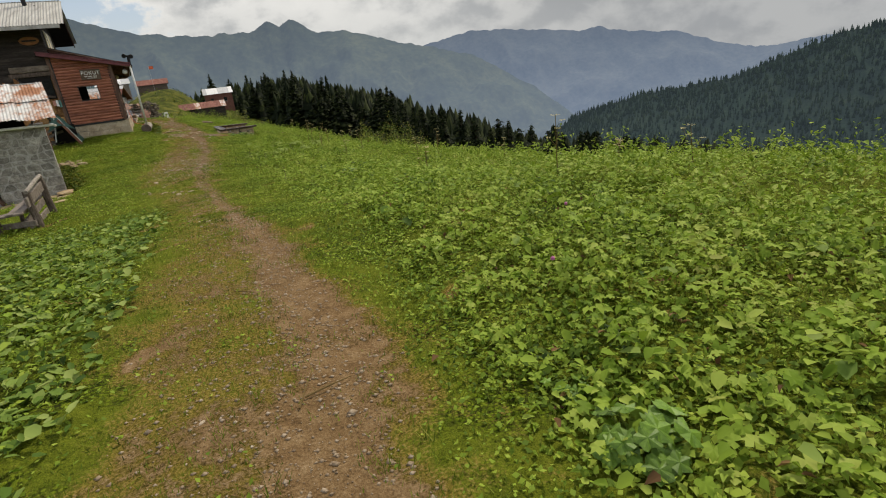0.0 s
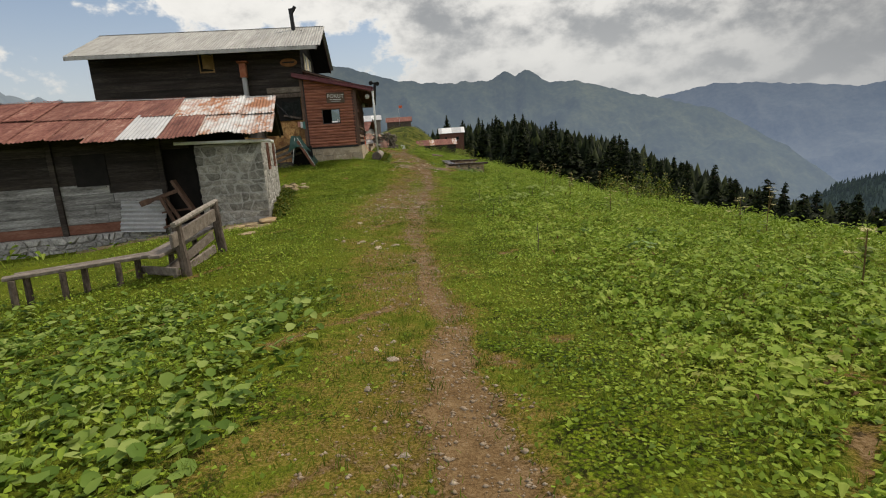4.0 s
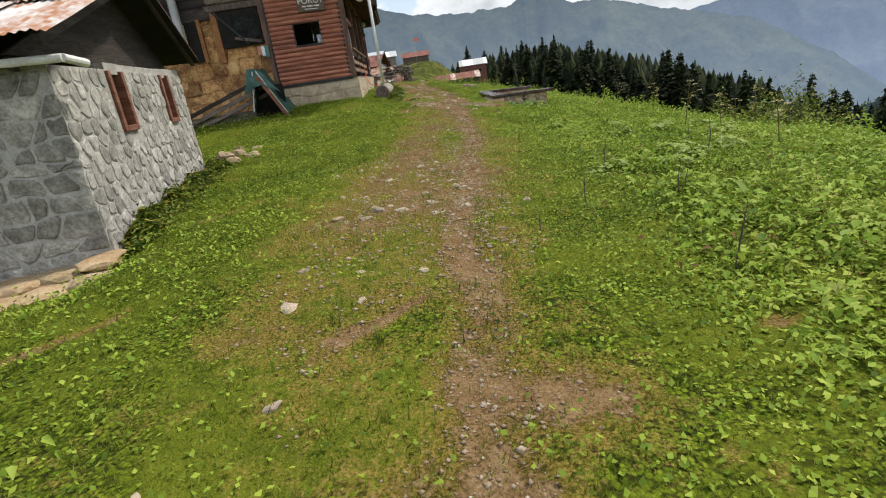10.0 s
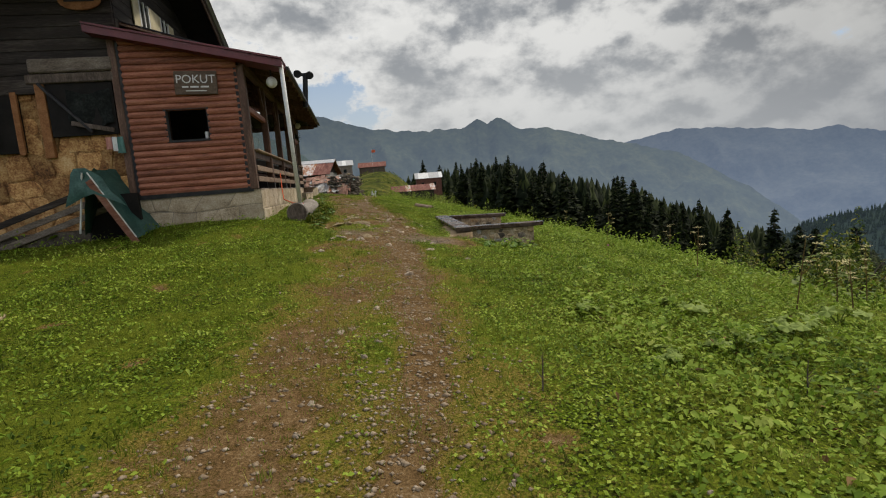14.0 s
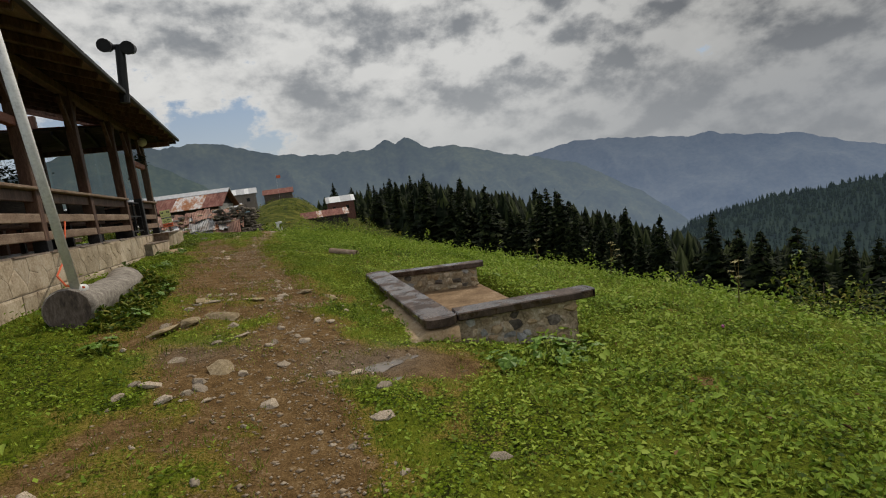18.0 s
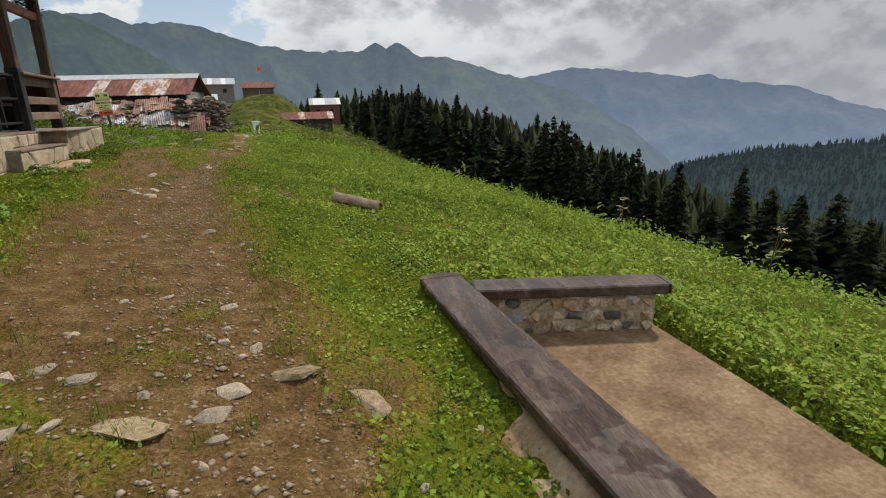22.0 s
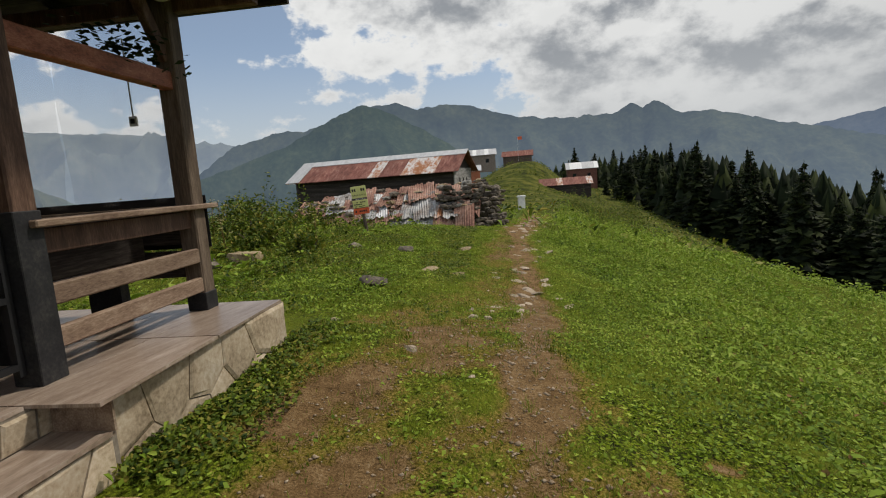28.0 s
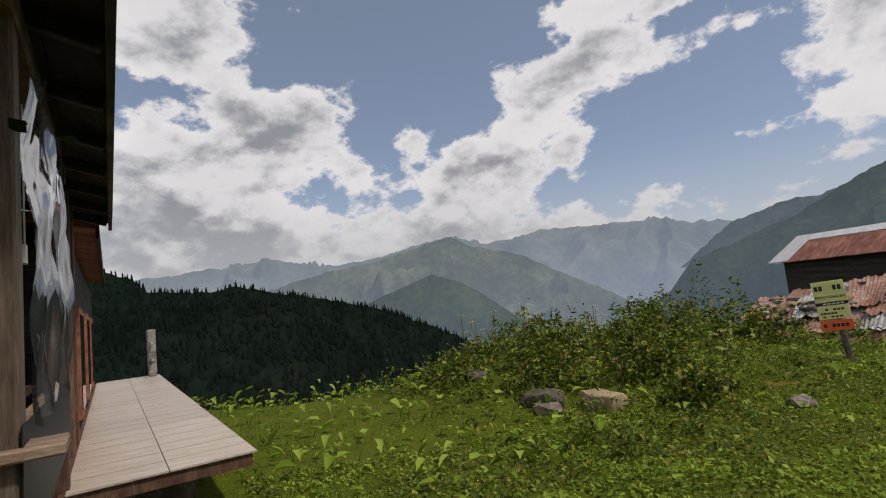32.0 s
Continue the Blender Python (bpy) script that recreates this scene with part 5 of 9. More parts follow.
while x > -14.5:
    w = srng.uniform(0.72, 0.95)
    for j, (f0, f1) in enumerate(((0.44, 1.0), (-0.02 - (0.08 if k in (2, 3, 4) else 0), 0.5))):
        lift = 0.035 * (1 - j) + (0.03 if k in (2, 3) and j else 0) + 0.014 * (k % 2)
        g = 0.018 * (0.32 - x)
        p0, p2 = (x - w, EB + (RB - EB) * f0, EZ + g + (RZ - EZ) * f0 + lift), (x - w, EB + (RB - EB) * f1, EZ + g + (RZ - EZ) * f1 + lift)
        mat = M_RUSTPATCH if k < 2 or (k == 2 and j == 0) else M_ZINC if (k == 3 and j == 1) else M_RUST
        bm = bmesh.new()
        corrugated(bm, frame_on(SHED, p0, (x, p0[1], p0[2] + srng.uniform(-.015, .015)), p2), w + 0.07, (Vector(p2) - Vector(p0)).length, 0.09, 0.013, 0.04)
        for v in bm.verts:
            low = max(0.0, 1 - (v.co.z - EZ + 0.1) / 0.5)
            v.co.z += low * (0.055 * noise.noise((v.co.x * 1.7, v.co.y * 1.7, 3)) + 0.02 * noise.noise((v.co.x * 5, v.co.y * 5, 8)))
        part("roof_sheet", bm, mat, shed)
    x -= w
    k += 1
one("rear_roof", M_RUST, shed, slab, SHED, [(-14.5, 3.2, 2.98), (0.32, 3.2, RZ), (0.32, 5.6, 1.55), (-14.5, 5.6, 1.85)], 0.03)
# near-black sheet added below the rear roof to darken its underside
one("rear_boarding", M_DARKIN, shed, slab, SHED, [(-14.5, 3.2, 2.93), (0.33, 3.2, RZ - 0.045), (0.33, 5.61, 1.505), (-14.5, 5.61, 1.805)], 0.03)
one("ridge_cap", M_ZINC, shed, slab, SHED, [(-14.5, 3.05, 3.0), (0.33, 3.05, RZ + 0.02), (0.33, 3.35, RZ + 0.02), (-14.5, 3.35, 3.0)], 0.03)
for b0, b1, z0, z1 in ((-0.45, 3.2, 1.42, 2.62), (5.55, 3.2, 1.46, 2.62)):
    one("rafter", M_BLACKWOOD, shed, beam, at(SHED, 0.2, b0, z0), at(SHED, 0.2, b1, z1), 0.06, 0.12)
# dark panel added across the open gable in place of the shade within
bm = bmesh.new()
f0, f1 = ([bm.verts.new(at(SHED, a, b, z)) for b, z in ((-0.2, 1.36), (5.3, 1.4), (3.2, 2.62))] for a in (-0.3, -0.26))
bm.faces.new(f0)
bm.faces.new(f1[::-1])
for i in range(3):
    bm.faces.new((f0[i], f0[(i + 1) % 3], f1[(i + 1) % 3], f1[i]))
part("gable_wall", bm, M_BLACKWOOD, shed)
gut = thing("gutter_pipe", "long white plastic gutter pipe under the eave", "pipe", at(SHED, -1.4, -0.2, 1.27))
one("pipe", M_WHITE, gut, rod, at(SHED, -2.2, -0.16, 1.33), at(SHED, 0.25, -0.16, 1.26), 0.045, n=10)
one("pipe_bracket", M_BLACKWOOD, gut, box, SHED, -0.3, -0.26, -0.14, 0.0, 1.2, 1.34)
one("pipe_elbow", M_WHITE, gut, rod, at(SHED, 0.25, -0.16, 1.26), at(SHED, 0.3, 0.25, 1.22), 0.045, n=10)

# leaning things in front of the barn
tin = thing("tin_sheet", "pale corrugated tin sheet leaning on the plank wall", "sheet", at(SHED, -3.4, 0.1, -0.85))
bm = bmesh.new()
corrugated(bm, frame_on(SHED, (-3.95, 0.06, -0.93), (-3.87, 0.26, -0.1), (-2.85, 0.04, -0.98)), 0.86, 1.12, 0.12, 0.034, 0.06)
part("sheet", bm, M_ZINC, tin)
rack = thing("timber_trestle", "broken brown timber trestle frame by the doorway", "frame", at(SHED, -2.4, -0.1, -0.95))
for a, b, w, h in (((-1.72, -0.22, -1.0), (-2.42, -0.02, 0.36), 0.2, 0.08), ((-3.24, -0.22, -0.19), (-2.3, -0.12, 0.09), 0.07, 0.1), ((-3.26, -0.24, -0.2), (-3.0, -0.2, -0.12), 0.1, 0.15),
                   ((-2.75, -0.24, -0.05), (-2.47, -0.28, -0.78), 0.08, 0.08), ((-2.7, -0.08, -0.04), (-2.36, -0.08, -0.74), 0.08, 0.09), ((-2.78, -0.3, -0.88), (-1.93, -0.2, -0.65), 0.07, 0.06), ((-2.85, 0.05, -0.5), (-2.0, 0.1, -0.45), 0.06, 0.05)):
    one("beam", M_POST, rack, beam, at(SHED, *a), at(SHED, *b), w, h, 0.012)
for k in range(22):
    f, back = k // 2, k % 2
    p = at(SHED, -0.15 - 0.46 * f + srng.uniform(-.1, .1), -0.52 + 0.36 * back - 0.03 * f + srng.uniform(-.05, .05), 0)
    p.z = floor_at(p.x, p.y) + 0.01 + 0.1 * back
    o = one("flat_stone", M_BANK if k % 3 else M_BOULDER, None, boulder, p, srng.uniform(.24, .42), srng, 0.2)
    tagged(o, "flat tan stone along the foot of the barn", "stone", "stones along the barn")

# -- the dark house --
house = thing("wooden_house", "charred black timber chalet with grey corrugated roof", "house", (-13, 36, -0.3))
HW0, HW1 = -12.6, -2.6
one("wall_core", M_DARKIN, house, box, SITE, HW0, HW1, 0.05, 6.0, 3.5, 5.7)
z = 3.45
while z < 5.95:
    one("plank", M_BLACKWOOD, house, box, SITE, HW0 - 0.05, HW1 + 0.03, 0.0, 0.06, z + 0.004, z + 0.246, 0.006)
    z += 0.25
z = 2.9
while z < 7.0:
    b0, b1 = (0.0, 6.0) if z < 5.8 else (0.0 + (z - 5.8) / 1.55 * 2.8, 6.0 - (z - 5.8) / 1.55 * 2.9)
    if b1 - b0 > 0.3:
        one("plank", M_BLACKWOOD, house, box, SITE, HW1 - 0.03, HW1 + 0.04, b0 + 0.08, b1, z + 0.004, z + 0.246, 0.006)
    z += 0.25
one("lower_wall", M_BROWNSTONE, house, box, SITE, HW0, HW1 - 0.02, 0.1, 6.0, -1.2, 3.5, label="ochre rubble stone lower wall")
stone_face("stone", SITE @ pose(-6.2, 0.1, -0.6, 90, 0, 0), worn_cells(stone_cells(3.55, 4.06, 10, 0.45, srng, 0.012, 0.8), srng, 0.02), M_BROWNSTONE, house, 0.03, srng)
for f in ((-1.2, 5.78, 2.8, 7.42), (7.0, 5.6, 2.8, 7.42)):
    x = -13.15
    while x < -1.7:
        xa, xb = (x, x + 0.9) if f[0] < 3 else (x + 0.9, x)
        p0, p1, p2 = (xa, f[0], f[1] + 0.006 * (int(x * 10) % 2)), (xb, f[0], f[1]), (xa, f[2], f[3])
        bm = bmesh.new()
        corrugated(bm, frame_on(SITE, p0, p1, p2), 0.96, (Vector(p2) - Vector(p0)).length + 0.05, 0.13, 0.016)
        part("roof_sheet", bm, M_GREYROOF, house)
        x += 0.9
for f in ((-1.2, 5.7, 2.8, 7.34), (7.0, 5.52, 2.8, 7.34)):
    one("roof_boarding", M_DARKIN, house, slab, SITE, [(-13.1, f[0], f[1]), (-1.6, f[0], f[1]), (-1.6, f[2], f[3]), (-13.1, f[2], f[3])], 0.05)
    one("barge_board", M_POST, house, beam, at(SITE, -1.62, f[0], f[1] - 0.06), at(SITE, -1.62, f[2], f[3] - 0.06), 0.04, 0.2)
one("eave_board", M_GREYROOF, house, box, SITE, -13.1, -1.6, -1.24, -1.2, 5.6, 5.76)
pipe = thing("stove_pipe", "black metal stove pipe on the roof", "chimney", at(SITE, -3.0, 2.2, 7.1))
one("pipe", M_BLACK, pipe, rod, at(SITE, -3.0, 2.2, 7.0), at(SITE, -3.05, 2.2, 8.25), 0.11, n=10)
one("pipe_arm", M_BLACK, pipe, rod, at(SITE, -3.05, 2.2, 8.0), at(SITE, -2.8, 2.2, 8.35), 0.09, n=10)
duct = thing("clay_flue", "terracotta flue with a white lower pipe", "chimney", at(SITE, -5.35, -0.3, 2.4))
one("flue", M_RUNG, duct, box, SITE, -5.52, -5.2, -0.42, -0.12, 4.55, 5.25, 0.03)
one("flue_cap", M_RUNG, duct, box, SITE, -5.62, -5.1, -0.5, -0.04, 5.25, 5.33, 0.02)
one("lower_pipe", M_ZINC, duct, rod, at(SITE, -5.36, -0.27, 2.2), at(SITE, -5.36, -0.27, 4.6), 0.13, n=10)
win = thing("shuttered_window", "small open window with pale wooden frame", "window", at(SITE, -7.1, -0.05, 4.9))
one("opening", M_DARKIN, win, box, SITE, -7.45, -6.8, -0.035, -0.005, 4.95, 5.7)
for x0, x1, z0, z1 in ((-7.5, -7.44, 4.9, 5.75), (-6.84, -6.78, 4.9, 5.75), (-7.5, -6.78, 4.9, 4.97)):
    one("frame_bar", M_CREAMWOOD, win, box, SITE, x0, x1, -0.08, -0.02, z0, z1)
one("shutter", M_CREAMWOOD, win, slab, SITE, [(-7.2, -0.5, 5.7), (-6.84, -0.06, 5.7), (-6.84, -0.02, 5.7), (-7.2, -0.46, 5.7)], 0.65)
oval = thing("oval_sign", "oval carved wooden name board", "sign", at(SITE, -3.2, -0.06, 5.1))
bm = bmesh.new()
rod(bm, (0, 0, -0.02), (0, 0, 0.02), 0.5, n=24)
bm.transform(SITE @ pose(-3.15, -0.08, 5.2, 90, 0, 0) @ Matrix.Diagonal((0.85, 0.4, 1, 1)))
part("board", bm, M_RUNGWOOD, oval)
one("writing_bar", M_INK, oval, box, SITE, -3.45, -2.85, -0.115, -0.105, 5.17, 5.24)
# gable windows with cream shutters
for b, zc in ((1.9, 5.25), (3.4, 5.25)):
    gw = thing("gable_window", "white gable window with open cream shutters", "window", at(SITE, HW1 + 0.05, b, zc - 0.5), "gable windows")
    one("pane", M_DARKIN, gw, box, SITE, HW1 + 0.045, HW1 + 0.06, b - 0.28, b + 0.28, zc - 0.5, zc + 0.5)
    for b0, b1 in ((b - 0.34, b - 0.27), (b + 0.27, b + 0.34), (b - 0.03, b + 0.03)):
        one("frame_bar", M_WHITE, gw, box, SITE, HW1 + 0.045, HW1 + 0.09, b0, b1, zc - 0.55, zc + 0.55)
    for b0, b1 in ((b - 0.75, b - 0.36), (b + 0.36, b + 0.75)):
        one("shutter", M_CREAM, gw, box, SITE, HW1 + 0.06, HW1 + 0.09, b0, b1, zc - 0.55, zc + 0.55, 0.005)
# entrance side: dark door hole, ledge beam, stair rails
dw = thing("doorway", "dark doorway with propped planks in the lower wall", "door", at(SITE, -3.4, 0.05, 1.5))
# the openings are flat near-black panels, their inner shade painted
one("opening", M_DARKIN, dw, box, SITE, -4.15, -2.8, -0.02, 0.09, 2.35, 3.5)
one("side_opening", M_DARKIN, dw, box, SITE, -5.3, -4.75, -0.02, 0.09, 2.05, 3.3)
for x0, x1, z0, z1 in ((-5.5, -5.28, 2.1, 3.25), (-4.86, -4.74, 2.0, 3.35)):
    one("window_board", M_CREAM if x0 < -5 else M_RUNGWOOD, dw, box, SITE, x0, x1, -0.05, 0.02, z0, z1, 0.006)
one("plank_end", M_BLACKWOOD, dw, box, SITE, -6.2, -4.3, -0.03, 0.08, 3.3, 3.6, 0.01)
one("lintel", M_OLDPOST, dw, box, SITE, -4.5, -2.7, -0.08, 0.1, 3.5, 3.7, 0.02)
one("upper_beam", M_OLDBEAM, dw, box, SITE, -4.4, -2.7, -0.1, 0.1, 3.72, 4.02, 0.03)
one("jamb", M_RUNGWOOD, dw, box, SITE, -4.36, -4.17, -0.04, 0.09, 1.9, 3.5, 0.01)
one("brace", M_DARKPOST, dw, beam, at(SITE, -4.25, -0.1, 3.5), at(SITE, -3.3, -0.1, 2.4), 0.06, 0.06)
one("loose_board", M_OLDPOST, dw, beam, at(SITE, -3.7, -0.1, 2.62), at(SITE, -2.85, -0.12, 2.42), 0.04, 0.1)
bm = bmesh.new()
rows_ = [[bm.verts.new(at(SITE, -3.75 + 0.9 * i / 8, -0.05 + 0.09 * noise.noise((i * .5, j * .45, 6)), 2.62 + 0.75 * j / 6 - 0.12 * math.sin(math.pi * i / 8) + 0.05 * noise.noise((i * .8, j * .8, 2)))) for i in range(9)] for j in range(7)]
for p, q in zip(rows_, rows_[1:]):
    for i in range(8):
        bm.faces.new((p[i], p[i + 1], q[i + 1], q[i]))
part("torn_sheet", bm, M_TARP_DARK, dw, "torn dark plastic sheet hung in the opening", smooth=True)
for k, (z0, z1) in enumerate(((0.62, 1.35), (0.38, 1.08), (0.14, 0.82))):
    one("stair_rail", M_OLDBEAM if k else M_BLACKWOOD, dw, beam, at(SITE, -5.9, -0.55, z0 - 0.35), at(SITE, -3.0, -0.5, z1 - 0.1), 0.05, 0.13)
one("stair_wall", M_DARKROCK, dw, box, SITE, -6.0, -2.75, -0.5, 0.1, -1.0, 0.25)

# rear wing and its veranda
rear = thing("rear_wing", "low timber rear wing of the chalet", "house", at(SITE, -7.5, 8.5, 0.5))
one("wall", M_BLACKWOOD, rear, box, SITE, -13.0, -5.2, 6.0, 11.25, -0.6, 3.3)
one("low_wall", M_RUSTWOOD, rear, box, SITE, -5.2, -2.45, 11.12, 11.25, -0.6, DECK + 0.9)
for x in (-3.0, -3.9, -4.6):
    one("porch_post", M_POST, rear, box, SITE, x - 0.06, x + 0.06, 11.14, 11.3, 0.9, 3.7, 0.01)
one("roof", M_RUST, rear, slab, SITE, [(-13.2, 5.9, 4.55), (-5.2, 5.9, 4.55), (-5.2, 11.5, 3.66), (-13.2, 11.5, 3.66)], 0.12)
one("fascia", M_BLACKWOOD, rear, box, SITE, -13.2, -5.4, 11.5, 11.54, 3.45, 3.66)
for x, z0, z1 in ((-6.0, 1.2, 2.6), (-8.4, 1.2, 2.6), (-10.8, 1.2, 2.6)):
    one("window_frame", M_LOG, rear, box, SITE, x - 0.55, x + 0.55, 11.25, 11.3, z0, z1)
    one("window_pane", M_DARKGLASS, rear, box, SITE, x - 0.45, x + 0.45, 11.3, 11.31, z0 + 0.1, z1 - 0.1)
veranda = thing("tiled_veranda", "wood-look tiled veranda floor with stone edge", "floor", at(SITE, -7.5, 12, 0.2), kind="structure")
one("slab", M_POST, veranda, box, SITE, -13.1, -2.36, 11.26, 12.62, 0.95, 1.06, label="dark slab edge")
one("footing", M_DARKROCK, veranda, box, SITE, -13.1, -2.7, 11.26, 12.2, -1.2, 0.95, label="dark rubble footing")
for i in range(9):
    for j in range(2):
        one("tile", M_LITTILE, veranda, box, SITE, -2.33 - 1.2 * (i + 1) + 0.006, -2.33 - 1.2 * i - 0.006, 11.3 + 0.68 * j + 0.004, 11.3 + 0.68 * (j + 1) - 0.004, 1.06, 1.075)
        for q in range(1, 3):
            one("tile_groove", M_FLAGJOINT, veranda, box, SITE, -2.33 - 1.2 * i - 0.4 * q - 0.003, -2.33 - 1.2 * i - 0.4 * q + 0.003, 11.32 + 0.68 * j, 11.3 + 0.68 * (j + 1) - 0.02, 1.075, 1.0762)
vp = thing("veranda_post", "short weathered double railing post", "post", at(SITE, -12.9, 12.5, 1.07))
for x in (-12.95, -12.7):
    one("post", M_GREYWOOD, vp, box, SITE, x - 0.09, x + 0.09, 12.4, 12.58, 1.07, 2.25, 0.015)
for z in (1.45, 1.85):
    one("rail_stub", M_GREYWOOD, vp, box, SITE, -12.8, -12.3, 12.44, 12.5, z, z + 0.09, 0.01)

# -- log hut --
hut = thing("log_hut", "small red-brown log kiosk with a maroon roof edge", "hut", at(SITE, -1.3, 0.0, 0.8))
z = DECK + 0.02
while z < 4.34:
    right = min(-0.1, 0.96 - (z + 0.03 - 3.58) / 0.224)
    segs = [(-2.55, right)]
    if 2.1 < z + 0.07 < 2.82:
        segs = [(-2.55, -1.76), (-0.86, right)]
    for a, b in segs:
        if b - a > 0.12:
            one("log", M_LOG, hut, rod, at(SITE, a, 0.02, z + 0.07), at(SITE, b, 0.02, z + 0.07), 0.088, n=10, smooth=False)
    z += 0.146
for x, w in ((-2.68, 0.15), (-0.02, 0.16)):
    one("corner_post", M_POST, hut, box, SITE, x - w / 2, x + w / 2, -0.08, 0.1, DECK, 3.72 if x > -1 else 4.38, 0.01)
for x in (-2.57, -0.14):
    one("corner_strip", M_DARKPOST, hut, box, SITE, x - 0.03, x + 0.03, -0.06, 0.02, DECK, 3.66 if x > -1 else 4.3)
for x0, x1, z0, z1 in ((-1.8, -1.75, 2.1, 2.82), (-0.88, -0.83, 2.1, 2.82), (-1.8, -0.83, 2.8, 2.85), (-1.8, -0.83, 2.07, 2.12)):
    one("window_frame", M_DARKPOST, hut, box, SITE, x0, x1, -0.05, 0.1, z0, z1)
one("sill_beam", M_DARKPOST, hut, box, SITE, -2.6, -0.05, -0.05, 0.12, DECK - 0.06, DECK + 0.05)
one("side_wall", M_LOG, hut, box, SITE, -2.74, -2.68, 0.1, 2.6, DECK, 4.3)
one("partition", M_DARKIN, hut, box, SITE, -2.7, -1.5, 2.5, 2.6, DECK, 3.9)
# white cylinder added for the small bright gap in the window's corner
one("jar", M_WHITE, hut, rod, at(SITE, -1.0, 0.25, 2.11), at(SITE, -1.0, 0.25, 2.3), 0.04, n=10)
one("roof_edge", M_MAROON, hut, slab, SITE, [(-3.05, -0.42, 4.62), (0.96, -0.42, 3.72), (0.96, 0.3, 3.72), (-3.05, 0.3, 4.62)], 0.16)
one("roof_lip", M_MAROON, hut, slab, SITE, [(-3.05, -0.46, 4.66), (0.98, -0.46, 3.76), (0.98, 0.34, 3.76), (-3.05, 0.34, 4.66)], 0.04)
sign = thing("name_board", "brown wooden board with pale hand-painted lettering", "sign", at(SITE, -1.0, -0.1, 3.36))
SM = SITE @ pose(-1.0, -0.1, 3.36, 90, 2, 0)
one("board", M_BOARD, sign, box, SM, -0.46, 0.46, -0.26, 0.26, -0.02, 0.02, 0.01)
lettering("POKUT", SM @ pose(0, 0.07, 0.022), 0.26, M_CHALK, sign)
for x0, x1, y0, y1 in ((-0.30, -0.16, -0.11, -0.075), (-0.12, 0.06, -0.11, -0.075), (0.1, 0.28, -0.11, -0.075), (-0.22, 0.22, -0.19, -0.17)):
    one("writing_bar", M_CHALK, sign, box, SM, x0, x1, y0, y1, 0.02, 0.026)
cloth = thing("hung_cloths", "white, pink and teal cloths hung on a post", "cloth", at(SITE, -2.8, -0.15, 1.9))
for k, (x, mat) in enumerate(((-2.98, M_PINKCLOTH), (-2.86, M_WHITE), (-2.74, M_TEALCLOTH))):
    bm = bmesh.new()
    sheet = [[bm.verts.new(at(SITE, x + (0.11 + 0.02 * j / 5) * (i / 5 - 0.5), -0.17 + 0.035 * math.sin(i * 1.9 + k * 2) * (0.4 + j / 6) + dy, 2.26 - (0.26 + 0.05 * k) * j / 5 + 0.02 * noise.noise((i, j, k)))) for dy in (0.0, 0.012) for i in range(6)] for j in range(6)]
    for p, q in zip(sheet, sheet[1:]):
        for i in range(12):
            bm.faces.new((p[i], p[(i + 1) % 12] if i != 5 else p[11], q[(i + 1) % 12] if i != 5 else q[11], q[i])) if i not in (5, 11) else None
    part("cloth", bm, mat, cloth, smooth=True)
one("nail_cord", M_BLACK, cloth, rod, at(SITE, -2.8, -0.1, 2.32), at(SITE, -2.8, -0.16, 2.0), 0.008, n=5)

# -- terrace --
terrace = thing("stone_terrace", "raised terrace with pale crazy-paved facing, tiled floor", "terrace", at(SITE, 0, 6, 0), kind="structure")
slab_pts = [(-2.7, 0.0, DECK - 0.02), (0.1, 0.0, DECK - 0.02), (0.3, 7.9, DECK - 0.02), (-2.7, 7.9, DECK - 0.02)]
one("plinth", M_FLAGJOINT, terrace, slab, SITE, slab_pts, 1.7)
one("plinth", M_FLAGJOINT, terrace, slab, SITE, [(-2.7, 7.9, DECK - 0.02), (0.22, 7.9, DECK - 0.02), (0.22, 9.35, DECK - 0.02), (-2.7, 9.35, DECK - 0.02)], 1.7)
one("plinth", M_FLAGJOINT, terrace, slab, SITE, [(-2.7, 9.35, DECK - 0.02), (0.52, 9.35, DECK - 0.02), (0.66, 11.45, DECK - 0.02), (-2.7, 11.45, DECK - 0.02)], 1.7)
edge = math.degrees(math.atan2(0.2, 7.9))
stone_face("facing_stone", SITE @ pose(-2.75, 0.0, -0.2, 90, 0, 0), stone_cells(2.85, 1.06, 3, 0.55, srng, 0.007, 0.8), M_FLAG, terrace, 0.02, srng)
stone_face("facing_stone", SITE @ pose(0.1, 0.0, -0.2, 90, 0, 90 - edge), crazy_cells(7.9, 0.6, 0.46, srng, 0.009), M_FLAG, terrace, 0.03, srng)
stone_face("facing_stone", SITE @ pose(0.1, 0.0, 0.4, 90, 0, 90 - edge), crazy_cells(7.9, 0.46, 0.36, srng, 0.004), M_FLAG, terrace, 0.01, srng)
stone_face("facing_stone", SITE @ pose(0.52, 9.35, -0.2, 90, 0, 90 - 3.8), crazy_cells(2.1, 1.06, 0.42, srng, 0.007), M_FLAG, terrace, 0.02, srng)
stone_face("facing_stone", SITE @ pose(0.22, 7.8, 0.67, 90, 0, 90), stone_cells(1.55, 0.185, 1, 0.2, srng, 0.012, 0.2), M_FLAG, terrace, 0.018, srng)
one("step", M_FLAGJOINT, terrace, slab, SITE, [(0.1, 7.6, 0.645), (0.46, 7.6, 0.645), (0.56, 9.38, 0.645), (0.1, 9.38, 0.645)], 1.2)
one("step_tread", M_TILE, terrace, slab, SITE, [(0.2, 7.6, 0.67), (0.49, 7.6, 0.67), (0.59, 9.35, 0.67), (0.2, 9.35, 0.67)], 0.025)
